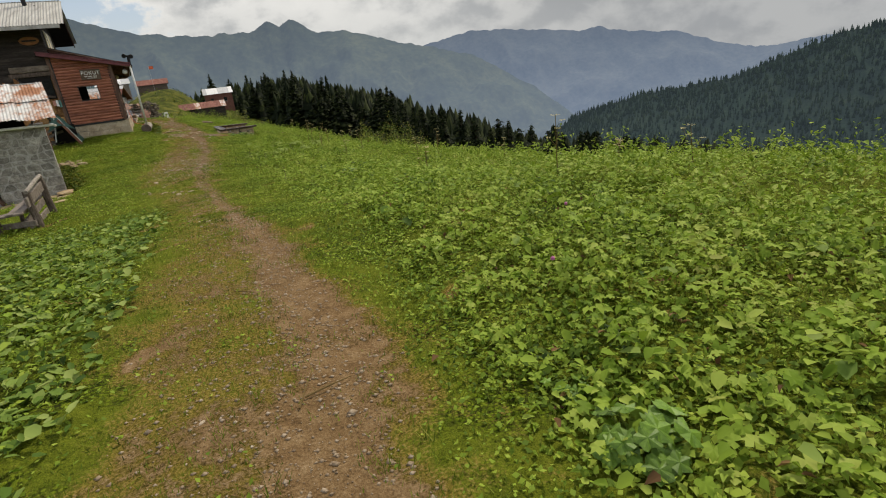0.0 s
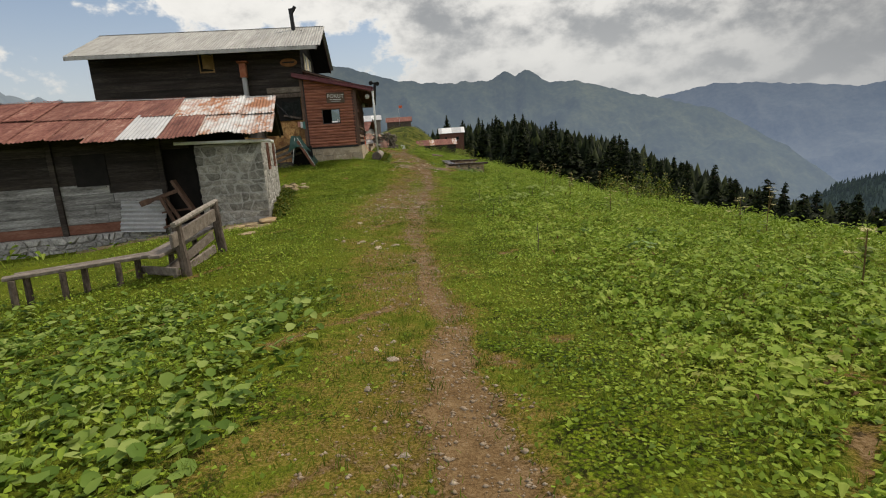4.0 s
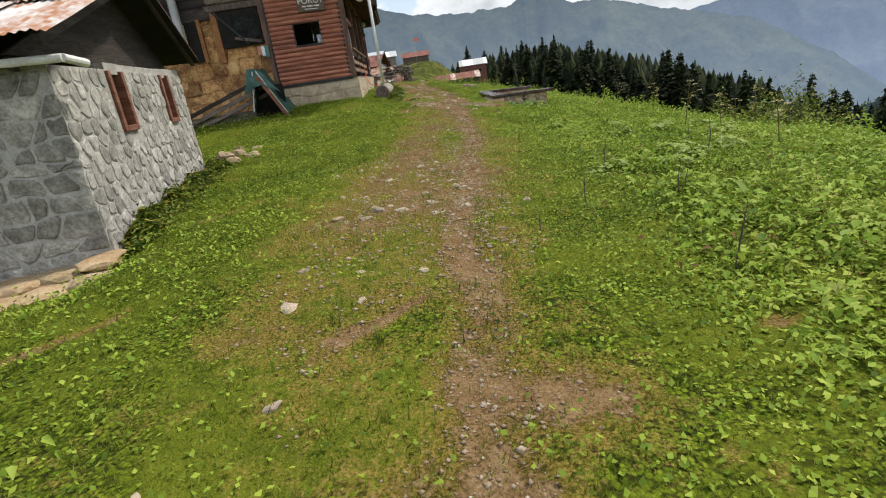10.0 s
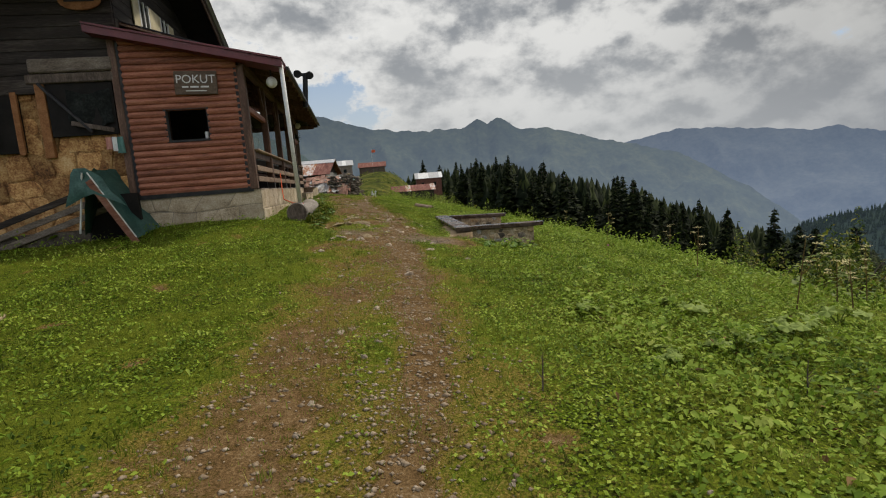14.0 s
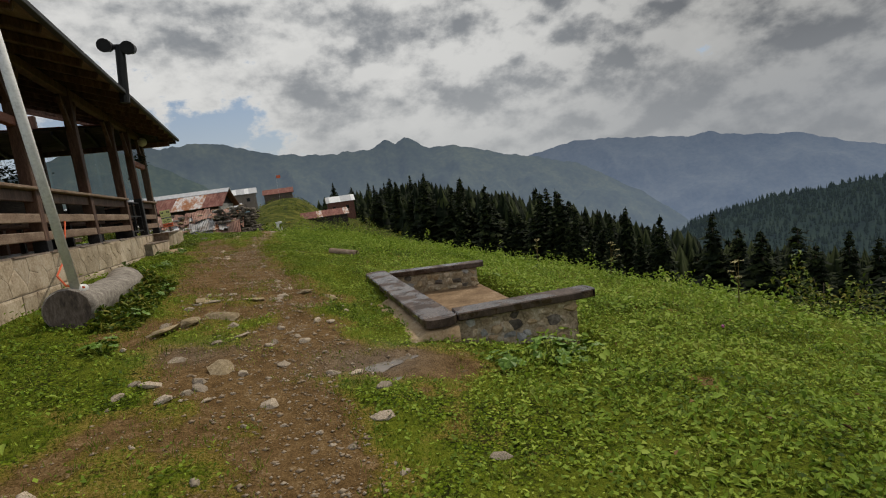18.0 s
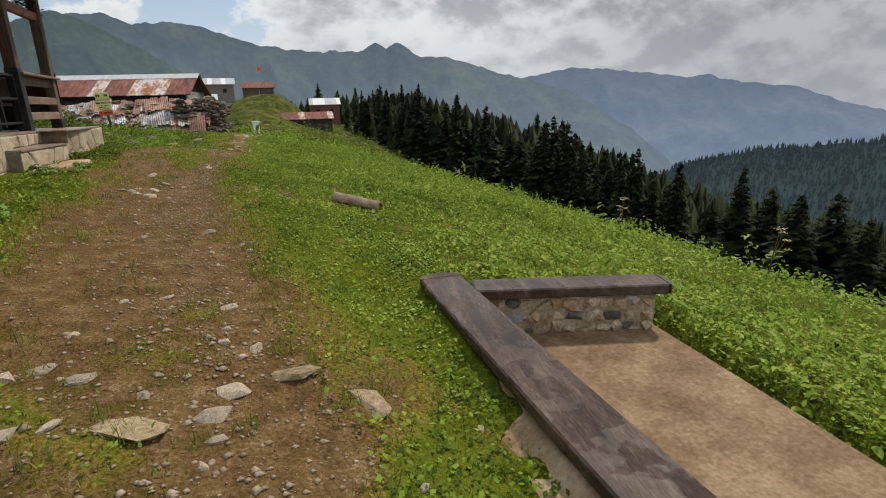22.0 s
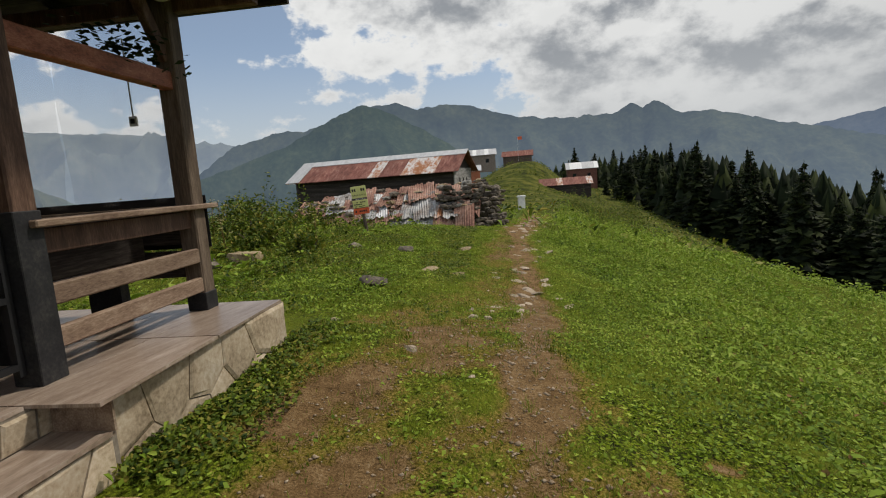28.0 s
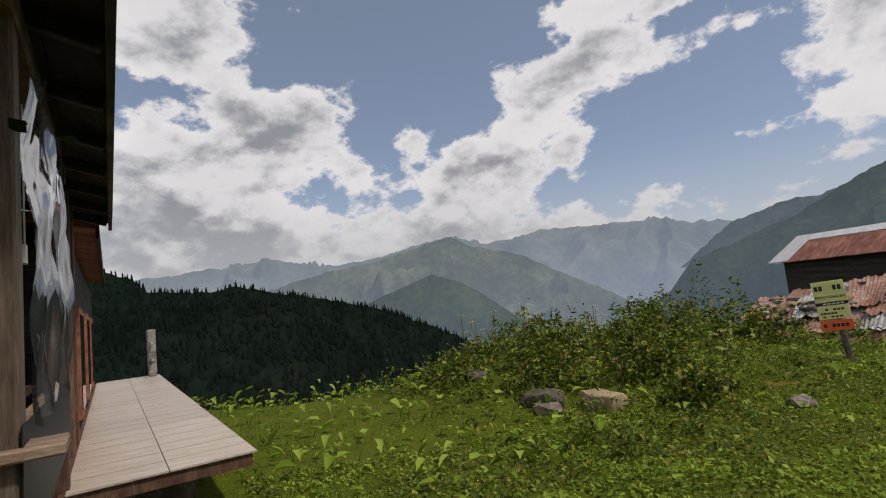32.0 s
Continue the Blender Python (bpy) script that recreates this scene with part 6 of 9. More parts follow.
stone_face("facing_stone", SITE @ pose(0.465, 7.6, 0.12, 90, 0, 87), stone_cells(1.75, 0.52, 2, 0.36, srng, 0.009, 0.9), M_FLAG, terrace, 0.016, srng)
bm = bmesh.new()
border = [(0.50, 7.98), (0.70, 7.93), (0.93, 7.95), (0.97, 8.12), (0.90, 8.30), (0.93, 8.5), (0.98, 8.66), (0.95, 8.9), (0.93, 9.14), (0.8, 9.2), (0.60, 9.2), (0.55, 8.6)]
rings = [[bm.verts.new(at(SITE, 0.74 + (x - 0.74) * k, 8.57 + (y - 8.57) * k, z + 0.012 * noise.noise((x * 5, y * 5, k)))) for x, y in border] for k, z in ((0.45, 0.405), (0.88, 0.40), (0.97, 0.38), (1.0, 0.33), (1.03, 0.05))]
bm.faces.new(rings[0])
for p, q in zip(rings, rings[1:]):
    for i in range(12):
        bm.faces.new((p[i], q[i], q[(i + 1) % 12], p[(i + 1) % 12]))
part("low_step", bm, M_BANK, terrace, "worn lowest stone step", smooth=True)
one("step_riser", M_RAIL, terrace, box, SITE, 0.22, 0.6, 9.33, 9.346, 0.67, DECK - 0.02, label="brown tiled step side")
for j in range(10):
    b0, b1 = 1.15 * j + 0.01, 1.15 * (j + 1) - 0.006
    b1 = min(b1, 11.45)
    xe = 0.10 + 0.0253 * b0 if b0 < 7.5 else 0.2 if b0 < 9.1 else 0.62
    for i in range(6):
        x0, x1 = xe - 0.5 * (i + 1), xe - 0.5 * i - 0.005
        if x1 > -2.65:
            one("tile", M_TILE, terrace, box, SITE, max(x0, -2.7), x1 + (0.03 if i == 0 else 0), b0, b1, DECK - 0.02, DECK)

# -- pavilion on the terrace --
pav = thing("timber_pavilion", "open brown timber pavilion with railings and dark roof", "pavilion", at(SITE, -1, 6, DECK))
POSTS = (2.55, 5.1, 7.85, 9.55, 11.25)
ROOF_A, ROOF_B = 0.95, -3.0


def roof_z(a):
    return 3.72 + (ROOF_A - a) * 0.319


for b in POSTS:
    dark = b == 9.55
    one("post", M_GREYPOST if b > 11 else M_POST, pav, box, SITE, -0.085, 0.085, b - 0.085, b + 0.085, DECK, roof_z(0) - 0.2, 0.012)
    one("post_foot", M_DARKPOST, pav, box, SITE, -0.092, 0.092, b - 0.092, b + 0.092, DECK, DECK + (1.0 if dark else 0.16), 0.005, label="black metal post shoe")
for b in (2.55, 5.1, 7.85, 11.25):
    one("back_post", M_POST, pav, box, SITE, -2.6, -2.45, b - 0.075, b + 0.075, DECK, roof_z(-2.5) - 0.2, 0.012)
for b in POSTS[:-1] + (0.15,):
    n = {0.15: 2.55, 2.55: 5.1, 5.1: 7.85, 7.85: 9.55, 9.55: 11.25}[b]
    if b == 7.85:
        continue
    end = n + (0.22 if n == 11.25 else 0.0)
    one("handrail", M_RAIL, pav, box, SITE, -0.1, 0.14, b, end, DECK + 0.90, DECK + 0.945, 0.008)
    one("rail_board", M_POST, pav, box, SITE, -0.02, 0.04, b, n, DECK + 0.74, DECK + 0.89, 0.006)
    for z0 in (0.43, 0.17):
        one("rail_board", M_RAIL, pav, box, SITE, 0.02, 0.075, b + 0.02, n - 0.02, DECK + z0, DECK + z0 + 0.13, 0.01)
one("plate_beam", M_POST, pav, box, SITE, -0.07, 0.07, 0.0, 11.5, roof_z(0) - 0.36, roof_z(0) - 0.2, 0.01)
one("tie_beam", M_LOG, pav, box, SITE, -0.05, 0.05, 9.6, 11.25, 2.80, 2.95, 0.01, label="red-brown tie beam")
one("tie_beam", M_LOG, pav, box, SITE, -0.06, 0.04, 0.2, 2.5, 2.7, 2.84, 0.01)
one("end_beam", M_POST, pav, beam, at(SITE, 0.8, 11.3, 3.52), at(SITE, -2.6, 11.3, 3.52), 0.1, 0.14)
one("end_rail", M_RAIL, pav, box, SITE, -2.5, -0.08, 11.2, 11.3, DECK + 0.90, DECK + 0.945)
for z0 in (0.6, 0.3):
    one("end_board", M_BLACKWOOD, pav, box, SITE, -2.5, -0.08, 11.22, 11.27, DECK + z0, DECK + z0 + 0.24, 0.006)
one("end_skirt", M_BLACK, pav, box, SITE, -2.45, 0.1, 11.34, 11.345, DECK + 0.55, DECK + 1.02)
for b in POSTS:
    for s in (-1, 1):
        if 0.6 < b + s * 0.5 < 11.5:
            one("brace", M_POST, pav, beam, at(SITE, 0, b + s * 0.06, 3.05), at(SITE, 0, b + s * 0.42, 3.62), 0.07, 0.11)
for k in range(15):
    b = 0.5 + 0.77 * k
    one("rafter", M_POST, pav, beam, at(SITE, ROOF_A - 0.03, b, roof_z(ROOF_A) - 0.11), at(SITE, ROOF_B + 0.3, b, roof_z(ROOF_B + 0.3) - 0.11), 0.06, 0.12)
one("roof_boarding", M_RAIL, pav, slab, SITE, [(ROOF_A, 0.3, roof_z(ROOF_A)), (ROOF_A, 11.55, roof_z(ROOF_A)), (ROOF_B, 9.6, roof_z(ROOF_B)), (ROOF_B, 0.3, roof_z(ROOF_B))], 0.05)
one("roof_cover", M_DARKPOST, pav, slab, SITE, [(ROOF_A + 0.03, 0.28, roof_z(ROOF_A) + 0.03), (ROOF_A + 0.03, 11.6, roof_z(ROOF_A) + 0.03), (ROOF_B, 9.6, roof_z(ROOF_B) + 0.04), (ROOF_B, 0.28, roof_z(ROOF_B) + 0.04)], 0.025)
one("eave_board", M_ZINC, pav, box, SITE, ROOF_A + 0.0, ROOF_A + 0.025, 0.3, 11.55, roof_z(ROOF_A) - 0.05, roof_z(ROOF_A) + 0.0)
one("gutter", M_DARKPOST, pav, box, SITE, ROOF_A + 0.03, ROOF_A + 0.11, 0.1, 11.6, roof_z(ROOF_A) - 0.12, roof_z(ROOF_A) - 0.04, 0.01)
for k in range(5):
    z0, z1, b0, b1 = 3.68 + 0.088 * k, 3.68 + 0.088 * (k + 1), 11.65 - 0.28 * k, 11.65 - 0.28 * (k + 1) + 0.008
    one("hip_board", M_BLACKWOOD, pav, slab, SITE, [(-5.4, b0, z0), (ROOF_A - 0.15 * k, b0, z0 - 0.02 * k), (ROOF_A - 0.15 * (k + 1), b1, z1 - 0.02 * (k + 1)), (-5.4, b1, z1)], 0.04)
one("hip_cover", M_RUST, pav, slab, SITE, [(-5.4, 11.69, 3.72), (ROOF_A + 0.03, 11.69, 3.72), (0.2, 10.25, 4.05), (-5.4, 10.25, 4.17)], 0.02)
one("hip_fascia", M_BLACKWOOD, pav, box, SITE, -5.4, ROOF_A, 11.64, 11.68, 3.55, 3.66)
for k in range(8):
    a = 0.5 - 0.78 * k
    one("hip_rafter", M_DARKPOST, pav, beam, at(SITE, a, 11.63, 3.58), at(SITE, a, 10.25, 3.93), 0.06, 0.1)
# gate
gate = thing("metal_gate", "low black metal gate between two posts", "gate", at(SITE, 0, 8.7, DECK))
for b in (7.98, 8.72, 9.42):
    one("upright", M_BLACK, gate, box, SITE, -0.02, 0.02, b - 0.02, b + 0.02, DECK + 0.08, DECK + 0.9)
for z0 in (0.12, 0.5, 0.86):
    one("bar", M_BLACK, gate, box, SITE, -0.02, 0.02, 7.98, 9.42, DECK + z0, DECK + z0 + 0.035)
# clear sheets on the far and the rear side
sheets = thing("plastic_curtain", "clear plastic weather curtain on timber frame", "curtain", at(SITE, -1.3, 11.36, DECK))
for x0, x1, z0, z1 in ((-1.2, -0.1, DECK + 0.98, 3.45), (-2.4, -1.25, DECK + 0.98, 3.6)):
    bm = bmesh.new()
    n = 14
    vs = [[bm.verts.new(at(SITE, x0 + (x1 - x0) * i / n, 11.36 + 0.06 * noise.noise((i * 0.3, j * 0.28, x0)) + 0.015 * noise.noise((i * 0.9, j * 0.7, x0)) + 0.003 * math.sin(i * 1.3 + j * 0.4), z0 + (z1 - z0) * j / n)) for i in range(n + 1)] for j in range(n + 1)]
    for p, s in zip(vs, vs[1:]):
        for i in range(n):
            bm.faces.new((p[i], p[i + 1], s[i + 1], s[i]))
    part("sheet", bm, M_GLASS, sheets, smooth=True).visible_shadow = False
for x, z0 in ((-0.45, 2.55), (-1.65, 2.55)):
    one("strap", M_CHALK, sheets, box, SITE, x - 0.006, x + 0.006, 11.30, 11.306, z0 + 0.08, z0 + 0.75)
    one("buckle", M_WHITE, sheets, box, SITE, x - 0.035, x + 0.035, 11.29, 11.31, z0, z0 + 0.085)
    one("buckle_eye", M_INK, sheets, box, SITE, x - 0.02, x + 0.02, 11.283, 11.29, z0 + 0.022, z0 + 0.064)
# furniture inside
tab = thing("long_table", "dark wooden table inside the pavilion", "table", at(SITE, -1.5, 4.2, DECK))
one("tabletop", M_DARKPLANK, tab, box, SITE, -1.9, -1.1, 3.2, 5.4, DECK + 0.7, DECK + 0.75, 0.01)
for x in (-1.8, -1.2):
    for b in (3.4, 5.2):
        one("leg", M_DARKPLANK, tab, box, SITE, x - 0.04, x + 0.04, b - 0.04, b + 0.04, DECK, DECK + 0.7)
for x, b0, b1 in ((-0.62, 0.5, 5.0), (-0.62, 5.3, 7.7), (-0.62, 9.7, 11.1)):
    bn = thing("wooden_bench", "dark wooden bench along the railing", "bench", at(SITE, x, b0, DECK), "benches in the pavilion")
    one("seat", M_POST, bn, box, SITE, x - 0.2, x + 0.2, b0, b1, DECK + 0.42, DECK + 0.47, 0.01)
    for b in (b0 + 0.2, b1 - 0.2):
        one("leg", M_DARKPOST, bn, box, SITE, x - 0.15, x + 0.15, b - 0.05, b + 0.05, DECK, DECK + 0.42)
    one("backrest", M_BLACKWOOD, bn, box, SITE, x + 0.2, x + 0.24, b0, b1, DECK + 0.5, DECK + 0.88, 0.01)
prng = random.Random(3)


def potted(m, k):
    p = thing("flower_pot", "dark hanging geranium in a brown pot", "plant", m, "potted plants in the pavilion")
    one("pot", M_RUNG, p, rod, m, m + Vector((0, 0, 0.2)), 0.08, 0.11, 12)
    one("rim", M_RUNG, p, rod, m + Vector((0, 0, 0.175)), m + Vector((0, 0, 0.205)), 0.12, 0.12, 12)
    for a in (0.4, 2.5, 4.6):
        one("wire", M_DARKPOST, p, rod, m + Vector((0.11 * math.cos(a), 0.11 * math.sin(a), 0.19)), m + Vector((0, 0, 1.25)), 0.003, 0.003, 4)
    verts, faces = [], []
    for i in range(260):
        f = prng.random()
        c = m + Vector((prng.gauss(0, .1 + .1 * f), prng.gauss(0, .1 + .1 * f), 0.22 + 0.5 * f + prng.gauss(0, .06)))
        r = prng.uniform(.03, .055)
        a, t = prng.uniform(0, 6.28), prng.uniform(-.6, .6)
        b = len(verts)
        x, y = Vector((math.cos(a), math.sin(a), t)) * r, Vector((-math.sin(a), math.cos(a), prng.uniform(-.5, .5))) * r
        verts += [c - x, c + y * .8, c + x, c - y * .8]
        faces.append((b, b + 1, b + 2, b + 3))
    arrays("leaves", verts, faces, M_DARKLEAF, p)


for k, (x, b) in enumerate(((-2.62, 9.0), (-2.52, 9.65), (-2.6, 10.45))):
    potted(at(SITE, x, b, DECK + 1.42), k)
one("plant_shelf", M_POST, pav, box, SITE, -2.6, -2.3, 0.5, 11.1, DECK + 0.94, DECK + 1.0)
for z0 in (0.62, 0.3):
    one("back_board", M_POST, pav, box, SITE, -2.56, -2.5, 2.6, 11.2, DECK + z0, DECK + z0 + 0.16)
vine = thing("hanging_plant", "dark leafy plant on the tie beam", "plant", at(SITE, 0, 10.8, 2.95))
verts, faces = [], []
for i in range(220):
    c = at(SITE, prng.gauss(0, .1), 10.7 + prng.gauss(0, .25), 3.05 + prng.gauss(0, .09))
    r, a = prng.uniform(.02, .05), prng.uniform(0, 6.28)
    b = len(verts)
    x, y = Vector((math.cos(a), math.sin(a), prng.uniform(-.5, .5))) * r, Vector((-math.sin(a), math.cos(a), prng.uniform(-.5, .5))) * r
    verts += [c - x, c + y * .7, c + x, c - y * .7]
    faces.append((b, b + 1, b + 2, b + 3))
arrays("leaves", verts, faces, M_DARKLEAF, vine)
# lamps, downpipe, trough
lamp = thing("yard_floodlight", "black bent floodlight pole on the eave", "lamp", at(SITE, 1.0, 4.95, 3.65))
one("pole", M_BLACK, lamp, rod, at(SITE, 1.0, 4.95, 3.45), at(SITE, 1.1, 4.95, 4.5), 0.085, n=10)
one("arm", M_BLACK, lamp, rod, at(SITE, 0.8, 4.95, 4.48), at(SITE, 1.25, 4.95, 4.5), 0.05, n=8)
for x, z in ((0.86, 4.52), (1.24, 4.46)):
    one("head", M_BLACK, lamp, rod, at(SITE, x, 4.82, z - 0.03), at(SITE, x + 0.02, 5.1, z + 0.03), 0.125, 0.1, 14)
dp = thing("downpipe", "white plastic downpipe leaning from the eave to the trough", "pipe", at(SITE, 1.02, 0.35, 0.35))
one("pipe", M_WHITE, dp, rod, at(SITE, 0.93, -0.3, 3.62), at(SITE, 0.93, 0.45, 0.42), 0.05, n=12, smooth=True)
one("spout", M_WHITE, dp, rod, at(SITE, 0.93, 0.42, 0.42), at(SITE, 0.92, 0.75, 0.40), 0.055, n=12, smooth=True)
bulb = thing("globe_lamp", "white globe lamp under the eave", "lamp", at(SITE, 0.6, 0.2, 3.3))
bm = bmesh.new()
bmesh.ops.create_uvsphere(bm, u_segments=16, v_segments=10, radius=0.13, matrix=Matrix.Translation(at(SITE, 0.62, 0.2, 3.35)))
part("globe", bm, M_WHITE, bulb, smooth=True)
one("bracket", M_BLACK, bulb, rod, at(SITE, 0.62, 0.2, 3.45), at(SITE, 0.62, 0.2, 3.75), 0.02, n=6)
copy_thing(bulb, Matrix.Translation(at(SITE, 0.1, 11.05, 3.55)))
log = thing("log_trough", "hollowed grey log water trough", "trough", at(SITE, 1.1, 1.2, 0.0))
bm = bmesh.new()
ring = []
for k in range(13):
    f = k / 12
    c = at(SITE, 0.84 + 0.16 * f, 0.35 + 1.9 * f, 0.21 + 0.03 * f)
    r = 0.255 + 0.012 * math.sin(k * 1.7)
    ring.append([bm.verts.new(c + SITE.to_3x3() @ Vector((math.cos(t) * r, 0, math.sin(t) * r * (1 if math.sin(t) < 0.55 or k in (0, 12) else 0.72)))) for t in (2 * math.pi * i / 18 for i in range(18))])
for p, s in zip(ring, ring[1:]):
    for i in range(18):
        bm.faces.new((p[i], p[(i + 1) % 18], s[(i + 1) % 18], s[i]))
bm.faces.new(ring[0])
bm.faces.new(ring[-1])
part("log", bm, M_OLDLOG, log, smooth=True)
one("log_end", M_OLDPOST, log, rod, at(SITE, 0.84, 0.325, 0.21), at(SITE, 0.84, 0.36, 0.21), 0.235, n=14, label="dark rotten end grain")
hose = thing("red_hose", "thin red hose hanging at the terrace", "hose", at(SITE, 0.3, 1.6, 0.9))
pts = [(0.2, 3.0, 1.3), (0.28, 2.4, 0.75), (0.4, 1.6, 0.55), (0.7, 0.9, 0.45), (1.0, 0.5, 0.43)]
bm = bmesh.new()
for a, b in zip(pts, pts[1:]):
    rod(bm, at(SITE, *a), at(SITE, *b), 0.013, n=6)
part("tube", bm, M_RED, hose)

# green tarpaulin shelter in front of the lower wall
TARP = SITE @ Matrix.Translation((2.05, -14.5, 0.74)) @ Matrix.Scale(1.19, 4) @ Matrix.Translation((-2.05, 14.5, -0.74))
tarp = thing("tarpaulin_shelter", "small ridge shelter covered with green tarpaulin", "shelter", at(TARP, -2.0, -3.0, -0.1))
for s, nm in ((0, "near"), (1, "far")):
    bm = bmesh.new()
    n = 8
    ridge0, ridge1 = Vector((-2.3, -3.35, 1.38)), Vector((-2.2, -1.9, 1.45))
    foot0, foot1 = (Vector((-1.62, -3.3, 0.12)), Vector((-1.5, -1.9, 0.35))) if s else (Vector((-2.5, -3.2, 0.25)), Vector((-2.75, -1.9, 0.4)))
    vs = []
    for i in range(n + 1):
        row = []
        for j in range(n + 1):
            p = ridge0.lerp(ridge1, i / n).lerp(foot0.lerp(foot1, i / n), j / n)
            p += Vector((0.05 * noise.noise((i * .5, j * .5, s)), 0.04 * noise.noise((i * .6, j * .7, s + 5)), 0.06 * noise.noise((i * .7, j * .4, s + 9)) - 0.08 * math.sin(math.pi * j / n)))
            row.append(bm.verts.new(TARP @ p))
        vs.append(row)
    for p, q in zip(vs, vs[1:]):
        for j in range(n):
            bm.faces.new((p[j], p[j + 1], q[j + 1], q[j]))
    part("cover", bm, M_TARP, tarp, smooth=True)
one("front_pole", M_RUSTWOOD, tarp, beam, at(TARP, -2.2, -3.42, 1.2), at(TARP, -1.6, -3.37, 0.04), 0.05, 0.13, label="red-brown front board")
one("hem", M_CHALK, tarp, beam, at(TARP, -2.29, -3.4, 1.34), at(TARP, -2.52, -3.3, 0.3), 0.035, 0.035, label="pale hem of the cover")
one("hem", M_CHALK, tarp, beam, at(TARP, -2.2, -3.43, 1.34), at(TARP, -1.6, -3.38, 0.16), 0.02, 0.03, label="pale hem of the cover")
bm = bmesh.new()
flap = [[bm.verts.new(TARP @ Vector((-2.3 + 0.02 * j - (0.12 + 0.06 * j) * (1 - u) + (0.06 + 0.1 * j) * u + 0.03 * noise.noise((u * 4, j * .6, 2)), -3.38 - 0.05 * j / 5 + 0.05 * noise.noise((u * 5, j * .7, 8)), 1.42 - 0.085 * j - (0.1 * j * abs(u - 0.45) if j > 2 else 0)))) for u in (i / 6 for i in range(7))] for j in range(6)]
for p, q in zip(flap, flap[1:]):
    for i in range(6):
        bm.faces.new((p[i], p[i + 1], q[i + 1], q[i]))
part("front_flap", bm, M_TARP, tarp, "folded front edge of the cover", smooth=True)
# near-black block added to make the inside of the shelter dark
one("inside_board", M_DARKIN, tarp, box, TARP, -2.62, -1.72, -2.75, -2.65, 0.0, 0.95)

# -- plank seat on rubble --
P0, P1, P2, P3 = Vector((-0.37, 33.86, -0.44)), Vector((-0.80, 37.98, -0.42)), Vector((1.08, 37.5, -0.45)), Vector((1.47, 34.05, -0.46))
seat = thing("plank_seat", "low U-shaped rubble seat topped with dark wet planks", "bench", (0.3, 35.7, -0.9))
for a, b, w, lift in ((P0, P1 + Vector((-0.01, 0.05, 0)), 0.38, 0.0), (P1 + Vector((0.215, -0.24, 0.0)), P2, 0.3, 0.0), (P0 + Vector((0.195, 0.14, 0.0)), P3, 0.33, 0.0)):
    d = (b - a).normalized()
    o = one("plank", M_DARKPLANK, seat, beam, a, b, w, 0.09, 0.012)
    side = d.cross(Vector((0, 0, 1)))
    for e, s in ((a, -1), (b, 1)):
        if (e - P1).length < 0.4 and s < 0 or (e - P0).length < 0.3 and s < 0 and a is not P0:
            continue
        bm = bmesh.new()
        vs0 = [bm.verts.new(e + side * math.cos(t) * w / 2 + d * s * math.sin(t) * (0.13 if w == 0.38 else 0.05) + Vector((0, 0, z))) for z in (-0.044, 0.044) for t in (math.pi * i / 8 for i in range(9))]
        bm.faces.new(vs0[:9])
        bm.faces.new(vs0[9:])
        for i in range(8):
            bm.faces.new((vs0[i], vs0[i + 1], vs0[10 + i], vs0[9 + i]))
        part("plank_end", bm, M_DARKPLANK, seat, "rounded plank end")
one("floor_slab", M_CONCRETE, seat, slab, Matrix.Identity(4), [(P0.x, P0.y, -0.83), (P3.x - 0.3, P3.y, -0.84), (P2.x - 0.06, P2.y, -0.83), (P1.x, P1.y, -0.8)], 0.5, label="worn earthy concrete floor")
bm = bmesh.new()
rows_ = []
for i in range(34):
    f = i / 33
    c = (P0 + Vector((0.02, -0.12, 0))).lerp(P1 + Vector((0.04, 0.1, 0)), f)
    out = Vector((-0.995, -0.1, 0))
    rows_.append([bm.verts.new(c + out * (d + 0.03 * noise.noise((f * 9, d * 5, 1))) + Vector((0, 0, z + 0.035 * noise.noise((f * 14, d * 9, 4))))) for d, z in ((-0.16, -0.06), (0.18, -0.08), (0.28, -0.12), (0.38, -0.15), (0.44, -0.21), (0.48, -0.6), (-0.16, -0.6))])
for p, q in zip(rows_, rows_[1:]):
    for i in range(6):
        bm.faces.new((p[i], p[i + 1], q[i + 1], q[i]))
bm.faces.new(rows_[0])
bm.faces.new(rows_[-1][::-1])
part("mortar_bank", bm, M_BANK, seat, "eroded earthy mortar bank", smooth=True)
